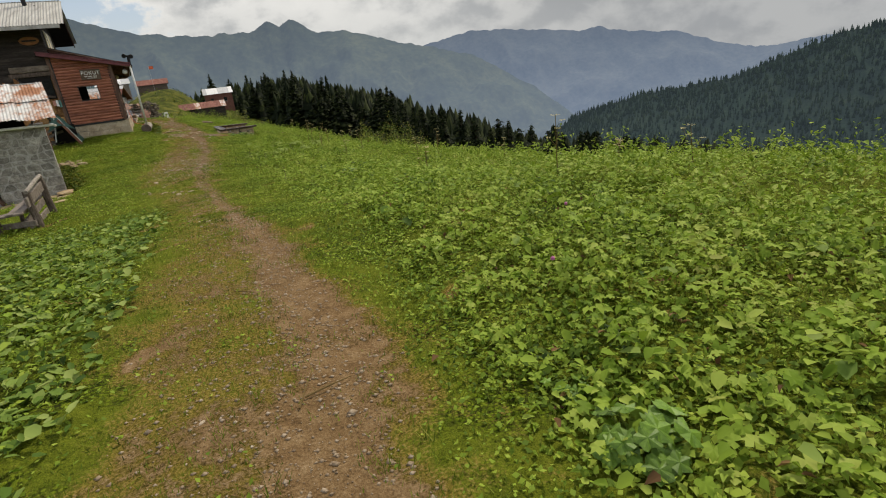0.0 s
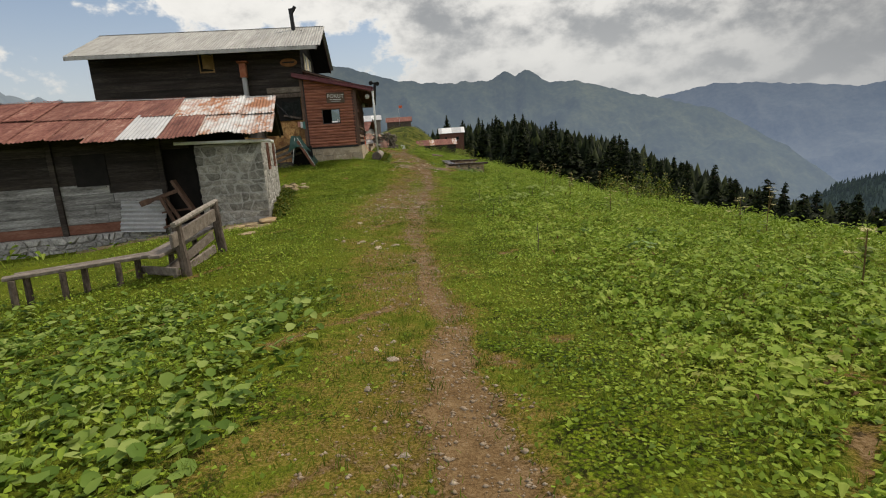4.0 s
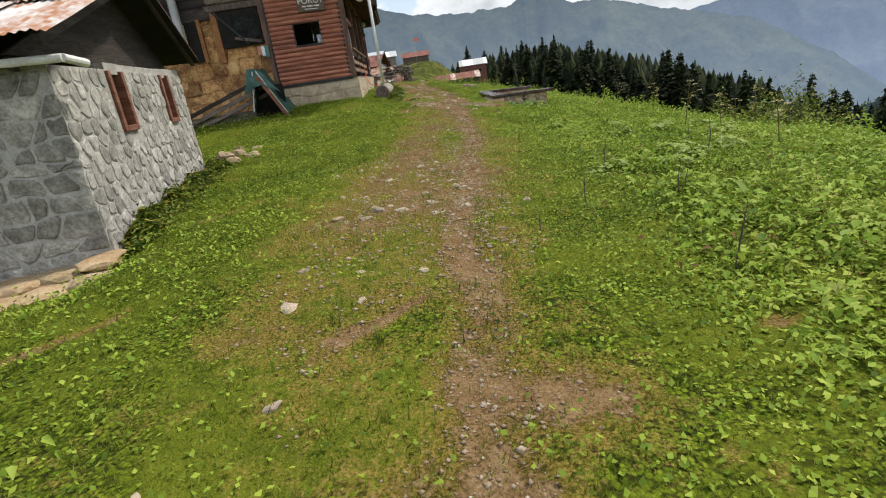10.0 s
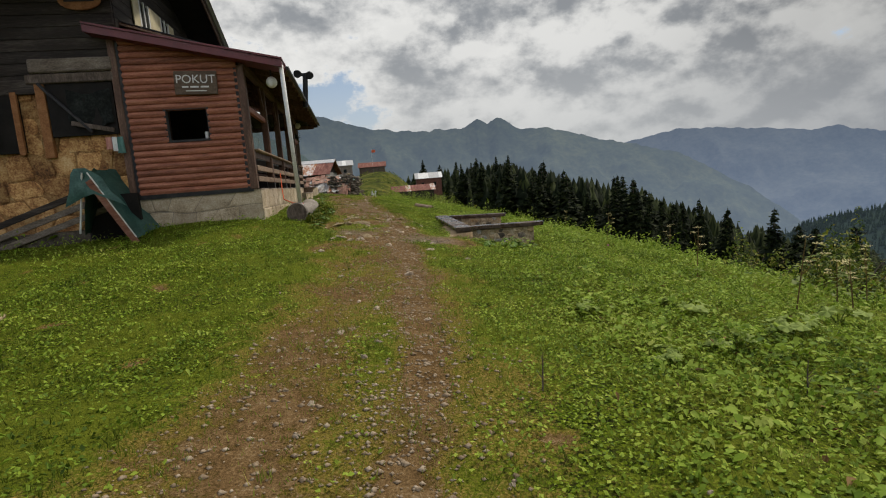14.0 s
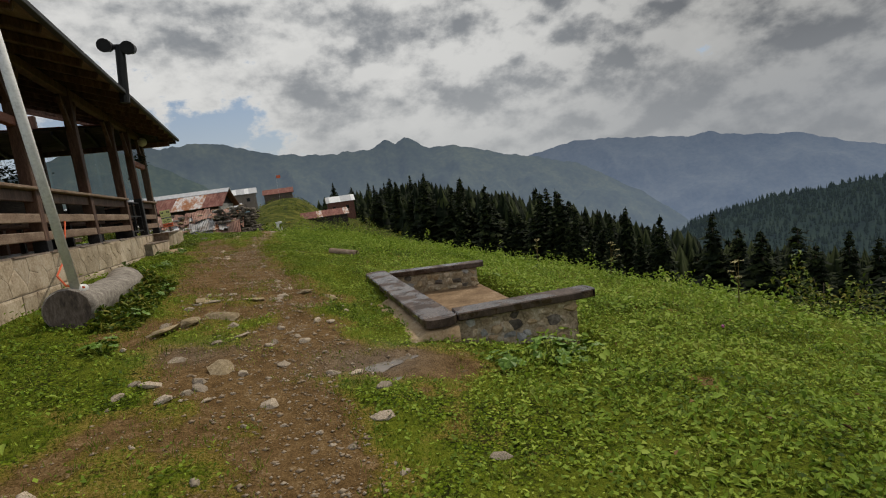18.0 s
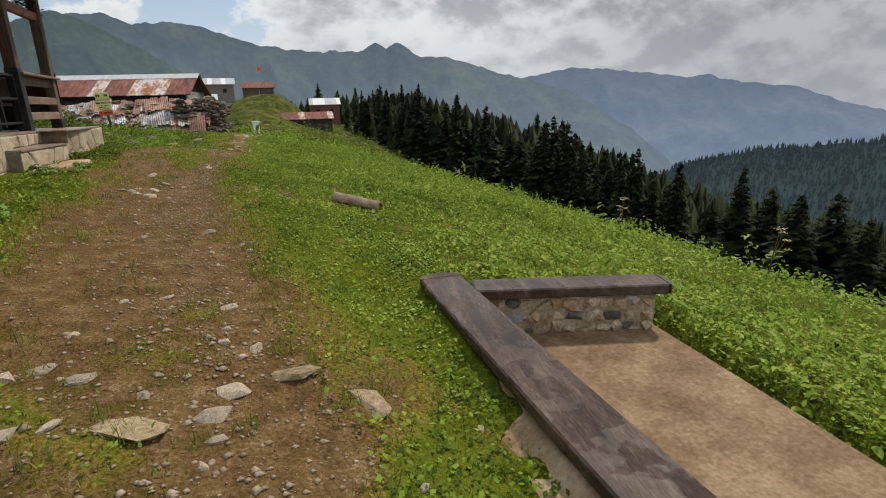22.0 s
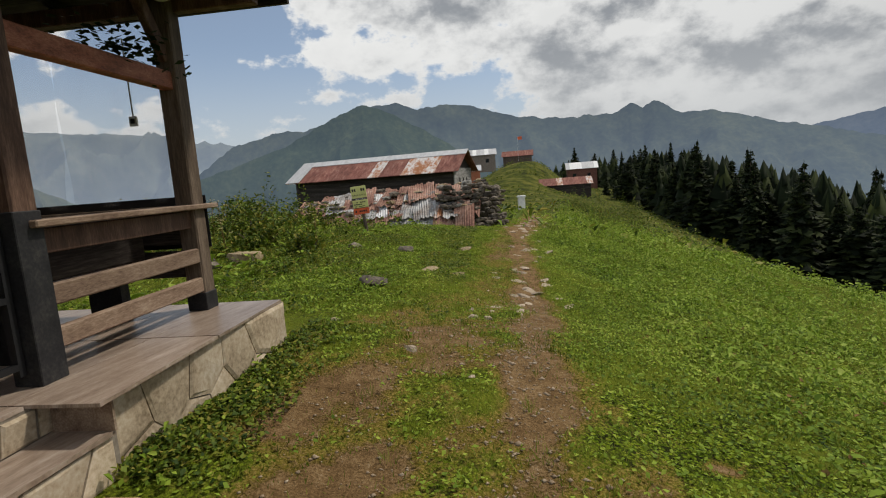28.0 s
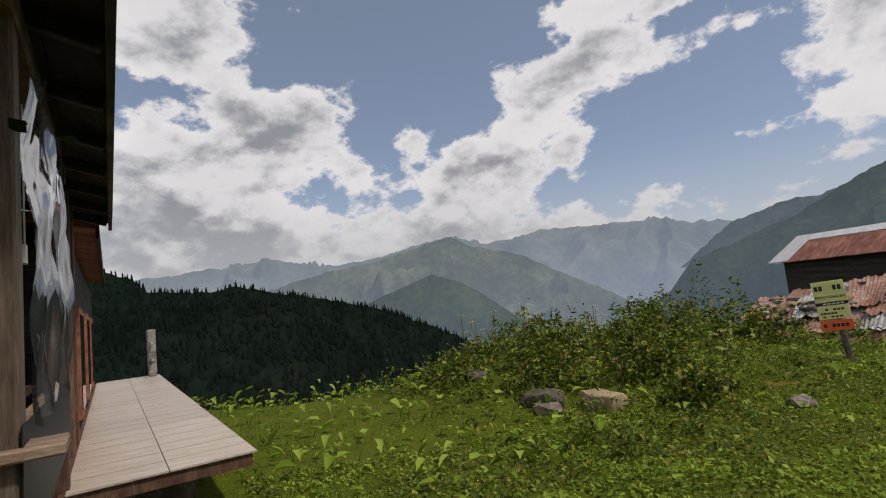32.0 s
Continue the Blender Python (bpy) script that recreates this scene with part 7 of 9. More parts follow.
for a, b in ((P0 + Vector((0.15, 0.15, 0)), P3 + Vector((-0.2, 0, 0))), (P1 + Vector((0.2, -0.22, 0)), P2 + Vector((-0.1, 0, 0)))):
    L_ = (b - a).length
    one("core", M_RUBBLEWALL, seat, beam, a - Vector((0, 0, 0.35)), b - Vector((0, 0, 0.35)), 0.17, 0.6)
    out = (b - a).normalized().cross(Vector((0, 0, 1)))
    n = int(L_ / 0.125)
    for k in range(n):
        for z0 in (-0.12, -0.235, -0.35, -0.47):
            for face in (0.075, -0.075):
                bm = bmesh.new()
                c, r = a.lerp(b, (k + srng.uniform(.2, .8)) / n) + out * face + Vector((0, 0, z0 + srng.uniform(-.02, .02))), srng.uniform(.055, .095)
                for i in range(15):
                    q = Vector((srng.gauss(0, 1), srng.gauss(0, 1), srng.gauss(0, 1))).normalized() * srng.uniform(.85, 1.05)
                    bm.verts.new(c + Vector((q.x * r * 1.25, max(-.7, min(.7, q.y)) * r * .75, max(-.75, min(.75, q.z)) * r * 0.95)))
                hull = bmesh.ops.convex_hull(bm, input=bm.verts)
                bmesh.ops.delete(bm, geom=[v for v in hull["geom_interior"] if isinstance(v, bmesh.types.BMVert)], context="VERTS")
                part("rubble_stone", bm, srng.choice((M_RUBBLEWALL, M_RUBBLEWALL, M_RUBBLEWALL, M_RUBBLEWALL, M_PALESTONE, M_DARKROCK, M_BANK)), seat)

# -- rough bench and fence below the barn --
fence = thing("rough_bench", "rough weathered plank bench with a pole backrest", "bench", (-4.6, 15.0, -0.85))
A, B = Vector((-4.63, 15.9, -0.85)), Vector((-4.5, 14.3, -0.85))
for p, t in ((A, 1.0), (B, 0.86)):
    one("back_post", M_OLDPOST, fence, rod, p - Vector((0, 0, 0.2)), p + Vector((-0.05, 0.02, t)), 0.085, 0.075, 9, True, 0.012)
one("top_pole", M_OLDLOG, fence, rod, B + Vector((0.02, -0.2, 0.86)), A + Vector((-0.06, 0.15, 1.0)), 0.045, 0.05, 8, True, 0.012)
one("back_board", M_PLANK, fence, beam, B + Vector((-0.02, -0.25, 0.62)), A + Vector((-0.05, 0.1, 0.78)), 0.05, 0.22)
one("seat_board", M_PLANK, fence, beam, B + Vector((-0.18, -0.5, 0.44)), A + Vector((-0.2, 0.1, 0.52)), 0.17, 0.05)
one("seat_board", M_PLANK, fence, beam, B + Vector((-0.36, -0.4, 0.44)), A + Vector((-0.38, 0.1, 0.52)), 0.15, 0.05)
one("long_board", M_PLANK, fence, beam, B + Vector((-0.16, 0.1, 0.40)), Vector((-6.4, 13.1, -0.45)), 0.16, 0.05)
one("long_board", M_PLANK, fence, beam, B + Vector((-0.3, 0.25, 0.40)), Vector((-6.4, 13.3, -0.45)), 0.14, 0.05)
one("foot_board", M_PLANK, fence, beam, B + Vector((0.08, -0.4, 0.18)), B + Vector((-0.75, 0.05, 0.14)), 0.05, 0.13)
one("brace_board", M_PLANK, fence, beam, B + Vector((-0.3, 0.0, 0.1)), A + Vector((-0.1, -0.1, 0.4)), 0.05, 0.16)
one("brace_board", M_PLANK, fence, beam, B + Vector((-0.15, -0.1, 0.02)), A + Vector((-0.05, -0.2, 0.16)), 0.05, 0.15)
for x, y in ((-5.25, 14.25), (-5.3, 13.85), (-5.75, 13.75), (-5.85, 13.45), (-6.3, 13.35), (-6.3, 13.1), (-4.9, 14.6), (-4.95, 15.5)):
    one("leg", M_OLDPOST, fence, rod, (x, y, floor_at(x, y) - 0.15), (x + 0.02, y, -0.46 if x > -5.5 else -0.48), 0.05, 0.045, 7)

# log lying on the meadow
mlog = thing("meadow_log", "short hollow brown log shell lying in the grass", "log", (-1.35, 41.1, -0.3))
bm = bmesh.new()
e0, e1 = Vector((-1.66, 41.25, floor_at(-1.66, 41.25) + 0.02)), Vector((-1.05, 40.9, floor_at(-1.05, 40.9) + 0.02))
ax = (e1 - e0).normalized()
sd = ax.cross(Vector((0, 0, 1))).normalized()
rings = []
for k in range(9):
    c = e0.lerp(e1, k / 8)
    arc = [math.pi * i / 12 for i in range(13)]
    rings.append([bm.verts.new(c + sd * math.cos(t) * r * (1 + .05 * noise.noise((k * .7, t * 2, 3))) + Vector((0, 0, math.sin(t) * r * 0.95))) for r, ts in ((0.105, arc), (0.08, arc[::-1])) for t in ts])
for p, q in zip(rings, rings[1:]):
    for i in range(26):
        bm.faces.new((p[i], p[(i + 1) % 26], q[(i + 1) % 26], q[i]))
bm.faces.new(rings[0][::-1])
bm.faces.new(rings[-1])
part("bark_shell", bm, M_RAIL, mlog)

# ---- farther along the ridge ----
frng = random.Random(21)


def gable_house(name, label, cat, cx, cy, base, rz, w, d, wall, rise, wall_mat, roof_mat, over=0.35, boards=8, windows=(), group=""):
    """A small gabled house: w along its ridge, d across, wall and rise its heights."""
    m = pose(cx, cy, base, 0, 0, rz)
    h = thing(name, label, cat, (cx, cy, base), group)
    bm = bmesh.new()
    box(bm, m, -w / 2, w / 2, -d / 2, d / 2, -1.5, wall)
    part("wall", bm, wall_mat, h)
    for s in (-1, 1):
        bm = bmesh.new()
        v = [bm.verts.new(m @ Vector(p)) for p in ((s * w / 2, -d / 2, wall), (s * w / 2, d / 2, wall), (s * w / 2, 0, wall + rise), (s * (w / 2 - .1), -d / 2, wall), (s * (w / 2 - .1), d / 2, wall), (s * (w / 2 - .1), 0, wall + rise))]
        bm.faces.new(v[:3])
        bm.faces.new(v[3:])
        for i in range(3):
            bm.faces.new((v[i], v[(i + 1) % 3], v[3 + (i + 1) % 3], v[3 + i]))
        part("gable", bm, wall_mat, h)
    drop = over * rise / (d / 2)
    for s in (-1, 1):
        n = boards
        for k in range(n):
            x0 = -w / 2 - over + (w + 2 * over) * k / n
            x1 = -w / 2 - over + (w + 2 * over) * (k + 1) / n + 0.03
            mat = roof_mat if isinstance(roof_mat, bpy.types.Material) else frng.choice(roof_mat)
            bm = bmesh.new()
            slab(bm, m, [(x0, s * (d / 2 + over), wall - drop + 0.05 + 0.01 * (k % 2)), (x1, s * (d / 2 + over), wall - drop + 0.05 + 0.01 * (k % 2)), (x1, 0, wall + rise + 0.06 + 0.01 * (k % 2)), (x0, 0, wall + rise + 0.06 + 0.01 * (k % 2))], 0.05)
            part("roof_sheet", bm, mat, h)
    for x, z, ww, hh in windows:
        wn_ = one("window", M_DARKGLASS, h, box, m, x - ww / 2, x + ww / 2, -d / 2 - 0.03, -d / 2 + 0.02, z, z + hh)
        one("window_sill", M_GREYWOOD, wn_, box, m, x - ww / 2 - 0.08, x + ww / 2 + 0.08, -d / 2 - 0.06, -d / 2, z - 0.08, z)
    return h, m


# the long barn behind the tin heap
BARN_W = 14.2
barn, bmx = gable_house("rusty_barn", "long dark barn with a rusty tin roof", "barn", -19.8, 84.77, 0.0, math.degrees(math.atan2(0.8, -16.5)), BARN_W, 5.6, 2.7, 1.4, M_BLACKWOOD, [M_RUST, M_RUST, M_RUST, M_RUSTPATCH], 0.6, 16)
for sy in (-1, 1):
    one("ridge_flashing", M_ZINC, barn, slab, bmx, [(-7.75, sy * 0.75, 3.84), (7.75, sy * 0.75, 3.84), (7.75, 0, 4.24), (-7.75, 0, 4.24)], 0.04)
    one("hip_sheet", M_ZINC, barn, slab, bmx, [(6.4, sy * 3.42, 2.52), (7.76, sy * 3.42, 2.5), (7.76, 0, 4.23), (6.5, 0, 4.24)], 0.04)
one("gable_cladding", M_GREYWOOD, barn, box, bmx, -7.18, -7.11, -2.75, 2.75, 0.0, 2.7)
for k in range(3):
    one("gable_slit", M_DARKIN, barn, box, bmx, -7.2, -7.1, -1.2 + k * 1.1, -0.9 + k * 1.1, 1.2, 1.9)

# cabins on the far meadow
gable_house("red_cabin", "two-storey red-brown cabin with a pale tin roof", "cabin", -1.7, 226.5, -4.3, 4, 9.6, 6.5, 6.5, 1.9, M_REDBRICK, [M_ZINC, M_WHITE], 0.5, 8, ((-2.5, 3.4, 1.1, 1.3), (2.2, 3.4, 1.1, 1.3), (-2.5, 0.9, 1.1, 1.3)))
gable_house("low_shed", "low dark shed with a rusty tin roof", "shed", -6.2, 172.0, -4.6, 6, 11.5, 6.0, 3.2, 1.4, M_BLACKWOOD, [M_RUST, M_RUST, M_RUSTPATCH], 0.5, 9)
gable_house("pale_chalet", "timber chalet with a white tin roof", "house", -32.5, 206.0, 4.6, 10, 9.0, 6.0, 4.0, 1.6, M_PLANK, [M_ZINC, M_WHITE], 0.5, 8, ((2.0, 1.4, 1.0, 1.1),))
gable_house("brown_chalet", "dark brown chalet with a rusty roof", "house", -21.5, 212.0, 4.6, 4, 9.0, 6.0, 3.0, 1.5, M_OLDPOST, [M_RUST], 0.5, 6)
gable_house("orange_hut", "small orange-brown hut with a pale roof", "hut", -25.0, 150.0, 0.6, 10, 4.0, 4.0, 2.6, 1.0, M_RUNG, [M_ZINC, M_WHITE], 0.3, 4)
flag = thing("flag_pole", "thin pole with a small red flag", "flag", (-20.0, 200.0, 6))
one("pole", M_ZINC, flag, rod, (-20.0, 200.0, 4), (-20.0, 200.0, 13.0), 0.025, n=6)
one("cloth", M_RED, flag, box, pose(-20.0, 200.0, 12.3), 0.05, 1.3, -0.02, 0.02, -0.45, 0.45)

# white marker post by the path
z = floor_at(-7.9, 84.3)
wp = thing("white_marker", "white concrete marker post with a cap", "post", (-7.9, 84.3, z))
one("shaft", M_WHITE, wp, box, pose(-7.9, 84.3, z, 0, 0, 12), -0.27, 0.27, -0.27, 0.27, -0.3, 1.05, 0.02)
one("cap", M_WHITE, wp, box, pose(-7.9, 84.3, z, 0, 0, 12), -0.34, 0.34, -0.34, 0.34, 1.05, 1.2, 0.02)

# heap of old roofing tin on a dry-stone wall
heap = thing("tin_heap", "heap of rusty tin sheets over a dry-stone pen", "heap", (-9.6, 60.5, 0.2))
HM = pose(-13.2, 59.4, 0.35, 0, 0, 8)


def heap_top(x):
    return float(np.interp(x, (-1.6, 0.0, 2.0, 5.0, 6.6, 7.2), (0.6, 0.95, 1.12, 1.16, 1.25, 0.9)))


for course in range(3):
    x = -0.8
    while x < (5.7, 5.4, 5.0)[course]:
        w = frng.uniform(0.55, 1.05)
        top = heap_top(x + w / 2)
        f0 = (0.03, 0.32, 0.6)[course] + frng.uniform(-.03, .07)
        z0, z1 = -0.35 + (top + 0.35) * f0, -0.35 + (top + 0.35) * min(1.05, f0 + frng.uniform(0.42, 0.55))
        y0, y1 = -1.0 + 2.3 * f0 ** 1.3, -1.0 + 2.3 * min(1.05, f0 + 0.5) ** 1.3
        lift = 0.05 * course + frng.uniform(0, .05)
        o, up = Vector((x, y0 - lift, z0 + lift)), Vector((frng.uniform(-.16, .16), y1 - y0, z1 - z0))
        bm = bmesh.new()
        corrugated(bm, frame_on(HM, o, o + Vector((1, frng.uniform(-.12, .12), frng.uniform(-.2, .2))), o + up), w, up.length, 0.085, 0.010, 0.2)
        for v in bm.verts:
            v.co += Vector((0, -1, 0.5)) * 0.15 * noise.noise(v.co * 1.7 + Vector((course * 7, x, 0)))
        pale = 0.75 if 2.2 < x < 5.2 and course < 2 else 0.3
        part("tin_sheet", bm, frng.choice((M_DULLTIN, M_DULLTIN, M_ZINC, M_RUSTPATCH)) if frng.random() < pale else M_OLDRUST, heap)
        x += w * frng.uniform(0.62, 0.9)
for k in range(95):
    x = frng.uniform(-0.8, 6.4)
    f = frng.choice((1.0, 1.0, 0.95, 0.88, 0.8, 0.7, 0.5))
    bm = bmesh.new()
    boulder(bm, HM @ Vector((x, -1.0 + 2.3 * f ** 1.3 + (frng.uniform(0, .5) if f > .9 else 0) - 0.06, -0.35 + (heap_top(x) + 0.35) * f + 0.13)), frng.uniform(.09, .24), frng, frng.uniform(0.22, 0.5), 1)
    part("weight_stone", bm, frng.choice((M_DARKROCK, M_DARKROCK, M_STONE, M_BOULDER)), heap)
for k in range(230):
    x, zz = 4.9 + frng.random() * 2.3, frng.random()
    bm = bmesh.new()
    boulder(bm, HM @ Vector((x, -0.3 + 0.55 * zz + frng.uniform(-.15, .15) + max(0, x - 6.3) * 0.8, -0.35 + zz * (heap_top(x) + 0.42))), frng.uniform(.08, .2), frng, frng.uniform(0.35, 0.6), 1)
    part("wall_stone", bm, M_DARKROCK, heap)
one("pen_core", M_DARKROCK, heap, box, HM, 0.0, 6.9, 1.3, 2.3, -0.8, 0.92)

# guest-house signs on a stake
sp = thing("sign_post", "stake with yellow and red lettered sign boards", "sign", (-9.5, 55.65, 0.3))
SGN = pose(-9.5, 55.65, 0, 0, -4, 24)
gz = floor_at(-9.5, 55.65)
one("stake", M_OLDPOST, sp, rod, SGN @ Vector((0.06, 0.05, gz - 0.2)), SGN @ Vector((0.02, 0.05, 1.85)), 0.05, 0.045, 8)
for z0, z1, mat in ((1.53, 1.87, M_YELLOW), (1.475, 1.525, M_INK), (1.25, 1.47, M_YELLOW), (1.06, 1.23, M_RED)):
    one("board", mat, sp, box, SGN, -0.22, 0.22, -0.03, 0.0, z0, z1, 0.004)
lettering("POKUT DAG EVI", SGN @ pose(0, -0.033, 1.61, 90, 0, 0), 0.056, M_INK, sp)
for x0, x1, z0, z1, mat in ((-0.19, 0.19, 1.72, 1.80, M_INK), (-0.18, 0.18, 1.49, 1.508, M_CHALK), (-0.16, 0.16, 1.39, 1.42, M_INK), (-0.18, 0.1, 1.33, 1.36, M_INK), (-0.16, 0.18, 1.275, 1.30, M_INK), (-0.18, 0.17, 1.12, 1.17, M_INK)):
    n = 6
    for i in range(n):
        if frng.random() < 0.85:
            one("writing_bar", mat, sp, box, SGN, x0 + (x1 - x0) * i / n, x0 + (x1 - x0) * (i + 0.75) / n, -0.034, -0.03, z0, z1)

# ---- stones ----
STONES = []
for k in range(10):
    bm = bmesh.new()
    flat = frng.uniform(0.5, 0.8)
    for i in range(24):
        q = Vector((frng.gauss(0, 1), frng.gauss(0, 1), frng.gauss(0, 1))).normalized() * frng.uniform(0.8, 1.05)
        bm.verts.new((q.x * 1.1, q.y * 0.8, max(-0.75, min(0.75, q.z)) * flat))
    hull = bmesh.ops.convex_hull(bm, input=bm.verts)
    bmesh.ops.delete(bm, geom=[v for v in hull["geom_interior"] if isinstance(v, bmesh.types.BMVert)], context="VERTS")
    me = bpy.data.meshes.new("stone")
    bm.to_mesh(me)
    bm.free()
    me.materials.append(M_BOULDER if k > 6 else M_ROCK)
    STONES.append(me)


def stone(x, y, r, sink=0.35, label="pale angular stone on the footpath", cat="stone", group="stones on the path", flat=1.0, name="stone"):
    o = new(name, frng.choice(STONES[7:] if r > 0.125 and name == "stone" else STONES[:7]))
    o.location = (x, y, floor_at(x, y) + r * (0.28 - sink) * flat)
    o.rotation_euler = (frng.uniform(-.3, .3), frng.uniform(-.3, .3), frng.uniform(0, 6.28))
    o.scale = (r, r * frng.uniform(0.7, 1.1), r * flat)
    return tagged(o, label, cat, group)


for y0, y1, n, wide in ((1.5, 12, 10, 0.5), (15.0, 19.5, 8, 1.0), (21, 24.5, 52, 1.0), (24, 31, 24, 1.2), (31, 36.8, 66, 1.2), (36, 43, 24, 1.0), (43, 50, 14, 1.0)):
    for k in range(n):
        y = frng.uniform(y0, y1)
        x = float(along(y, WORN_Y, WORN_X)) + frng.gauss(0, wide * 0.6)
        stone(x, y, frng.choice((0.025, 0.03, 0.035, 0.04, 0.05, 0.075)) * frng.uniform(0.8, 1.2), 0.28)
for x, y, r in ((-2.58, 17.07, .05), (-2.65, 16.68, .05), (-2.11, 16.49, .09), (-1.88, 16.36, .07), (-1.63, 16.28, .06), (-1.86, 16.68, .06), (-1.39, 16.05, .09), (-1.68, 15.94, .1), (-2.22, 17.63, .06), (-2.56, 18.84, .06), (-5.11, 18.16, .22), (-5.83, 17.27, .16),
                (-2.54, 18.81, .1), (-1.99, 18.75, .05), (-2.65, 19.48, .06), (-2.12, 19.33, .05), (-1.6, 19.23, .05), (-1.73, 21.64, .12), (-2.06, 21.27, .09), (-2.75, 21.15, .13), (-2.42, 21.01, .1), (-2.63, 20.96, .05), (-2.52, 21.14, .04), (-2.49, 23.01, .06), (-1.55, 22.75, .06),
                (-3.28, 34.97, .27), (-2.91, 35.13, .24), (-3.4, 34.6, .24), (-2.53, 33.36, .2), (-1.34, 33.02, .09), (-1.54, 33.1, .08), (-1.18, 32.12, .1), (-2.63, 32.91, .1), (-3.06, 33.07, .11), (-2.52, 32.68, .06), (-2.85, 32.71, .11), (-2.0, 33.37, .09), (-2.54, 34.25, .12), (-3.04, 33.71, .1), (-1.57, 34.66, .09),
                (-3.27, 35.92, .17), (-3.12, 35.8, .12), (-2.01, 36.34, .14), (-2.28, 36.18, .09), (-2.33, 35.98, .1), (-2.64, 35.85, .15), (-1.62, 36.1, .14), (-2.95, 35.89, .06), (-2.97, 36.27, .08), (-2.38, 36.62, .05), (-2.21, 36.58, .06), (-2.44, 37.16, .07), (-2.89, 37.4, .06), (-3.11, 37.27, .04), (-3.2, 36.41, .07),
                (-4.07, 41.36, .1), (-3.98, 40.89, .09), (-4.42, 41.25, .07), (-4.29, 41.25, .06), (-4.34, 41.6, .05), (-3.92, 41.67, .05), (-3.79, 41.79, .05), (-3.79, 43.6, .08), (-4.42, 42.57, .11), (-4.15, 40.97, .08), (-4.06, 41.95, .08), (-2.76, 41.56, .06), (-6.33, 51.13, .2), (-6.29, 54.18, .2), (-5.77, 51.05, .14), (-9.05, 46.93, .16)):
    stone(x, y, r * (1.15 if r > 0.12 else 1.0), 0.25 if r < 0.12 else 0.3, "weathered flat stone half sunk in the ground", "stone", "larger stones", 0.65 if r < 0.12 else 0.36)
for x, y, r in ((-6.7, 26.8, .26), (-6.2, 27.0, .2), (-7.0, 27.3, .3), (-7.1, 28.2, .2), (-6.35, 27.0, .17), (-6.4, 27.5, .12), (-6.5, 26.6, .2), (-6.65, 28.3, .15), (-6.9, 27.6, .25)):
    stone(x, y, r, 0.15, "dark weathered rock by the barn corner", "rock", "rocks by the barn", 0.9)
for k in range(95):
    y = 48.5 + 24 * frng.random() ** 1.15
    stone(float(along(y, TRAIL_Y, TRAIL_X)) + frng.gauss(0, .33), y, frng.uniform(.07, .21), 0.55, "flat pale stone of the far footpath", "stone", "stones of the far path", 0.4, "path_slab")
for x, y, z, r, mat in ((-10.71, 51.5, 0.0, .42, M_BOULDER), (-11.55, 51.1, 0.0, .42, M_DARKROCK), (-11.1, 50.85, 0.0, .26, M_DARKROCK), (-8.76, 53.05, 0, .24, M_DARKROCK), (-7.6, 53.5, 0, .2, M_DARKROCK), (-14.7, 51.45, 0, .4, M_DARKROCK), (-6.8, 49.4, 0, .26, M_DARKROCK)):
    bm = bmesh.new()
    for i in range(26):
        q = Vector((frng.gauss(0, 1), frng.gauss(0, 1), frng.gauss(0, 1))).normalized() * frng.uniform(0.85, 1.05)
        bm.verts.new((x + r * 1.15 * q.x, y + r * 0.9 * q.y, floor_at(x, y) + r * (0.1 + 0.62 * max(-0.8, min(0.62, q.z)))))
    hull = bmesh.ops.convex_hull(bm, input=bm.verts)
    bmesh.ops.delete(bm, geom=[v for v in hull["geom_interior"] if isinstance(v, bmesh.types.BMVert)], context="VERTS")
    bmesh.ops.bevel(bm, geom=list(bm.edges), offset=0.03 * r, segments=1, affect="EDGES")
    bmesh.ops.subdivide_edges(bm, edges=list(bm.edges), cuts=1, use_grid_fill=True)
    for v in bm.verts:
        v.co += Vector((0, 0, 1)) * 0.05 * r * noise.noise(v.co * 4 / r)
    o = part("boulder", bm, mat, None)
    tagged(o, "rough brown boulder among weeds" if mat is M_BOULDER else "dark lichened boulder among weeds", "boulder", "boulders on the meadow")
# fine gravel of the path
n = 32000
nr = np.random.default_rng(4)
py = nr.uniform(0, 50, n)
px = along(py, WORN_Y, WORN_X) + nr.normal(0, 0.8, n)
tr = nr.random(n) < 0.35
px[tr] = along(py[tr], TRAIL_Y, TRAIL_X) + nr.normal(0, 0.25, tr.sum())
keep = soil_amount(px, py) > np.where((py > 18) & (py < 27), 0.24, 0.35)
px, py = px[keep], py[keep]
pz = height(px, py) + bumps(px, py) - 0.035 * np.clip(soil_amount(px, py), 0, 1)
oct_v = np.array([(1, 0, 0), (0, 1, 0), (-1, 0, 0), (0, -1, 0), (0, 0, 0.55), (0, 0, -0.5)])
oct_f = np.array([(0, 1, 4), (1, 2, 4), (2, 3, 4), (3, 0, 4), (1, 0, 5), (2, 1, 5), (3, 2, 5), (0, 3, 5)])
m_ = len(px)
sz = 0.005 + 0.017 * nr.random((m_, 1, 1)) ** 2.5
big = nr.random(m_) < np.where((py > 19.5) & (py < 27), 0.3, np.where((py > 19) & (py < 37), 0.09, 0.02))
sz[big] = nr.uniform(0.013, 0.034, (big.sum(), 1, 1))
gv = oct_v[None] * nr.uniform(0.6, 1.3, (m_, 6, 3)) * sz + np.stack([px, py, pz], 1)[:, None] + np.array((0, 0, 0.003))
gf = oct_f[None] + (np.arange(m_) * 6)[:, None, None]
tagged(arrays("gravel", gv.reshape(-1, 3), gf.reshape(-1, 3), M_GRAVEL), "loose gravel strewn along the footpath", "gravel", kind="stuff")

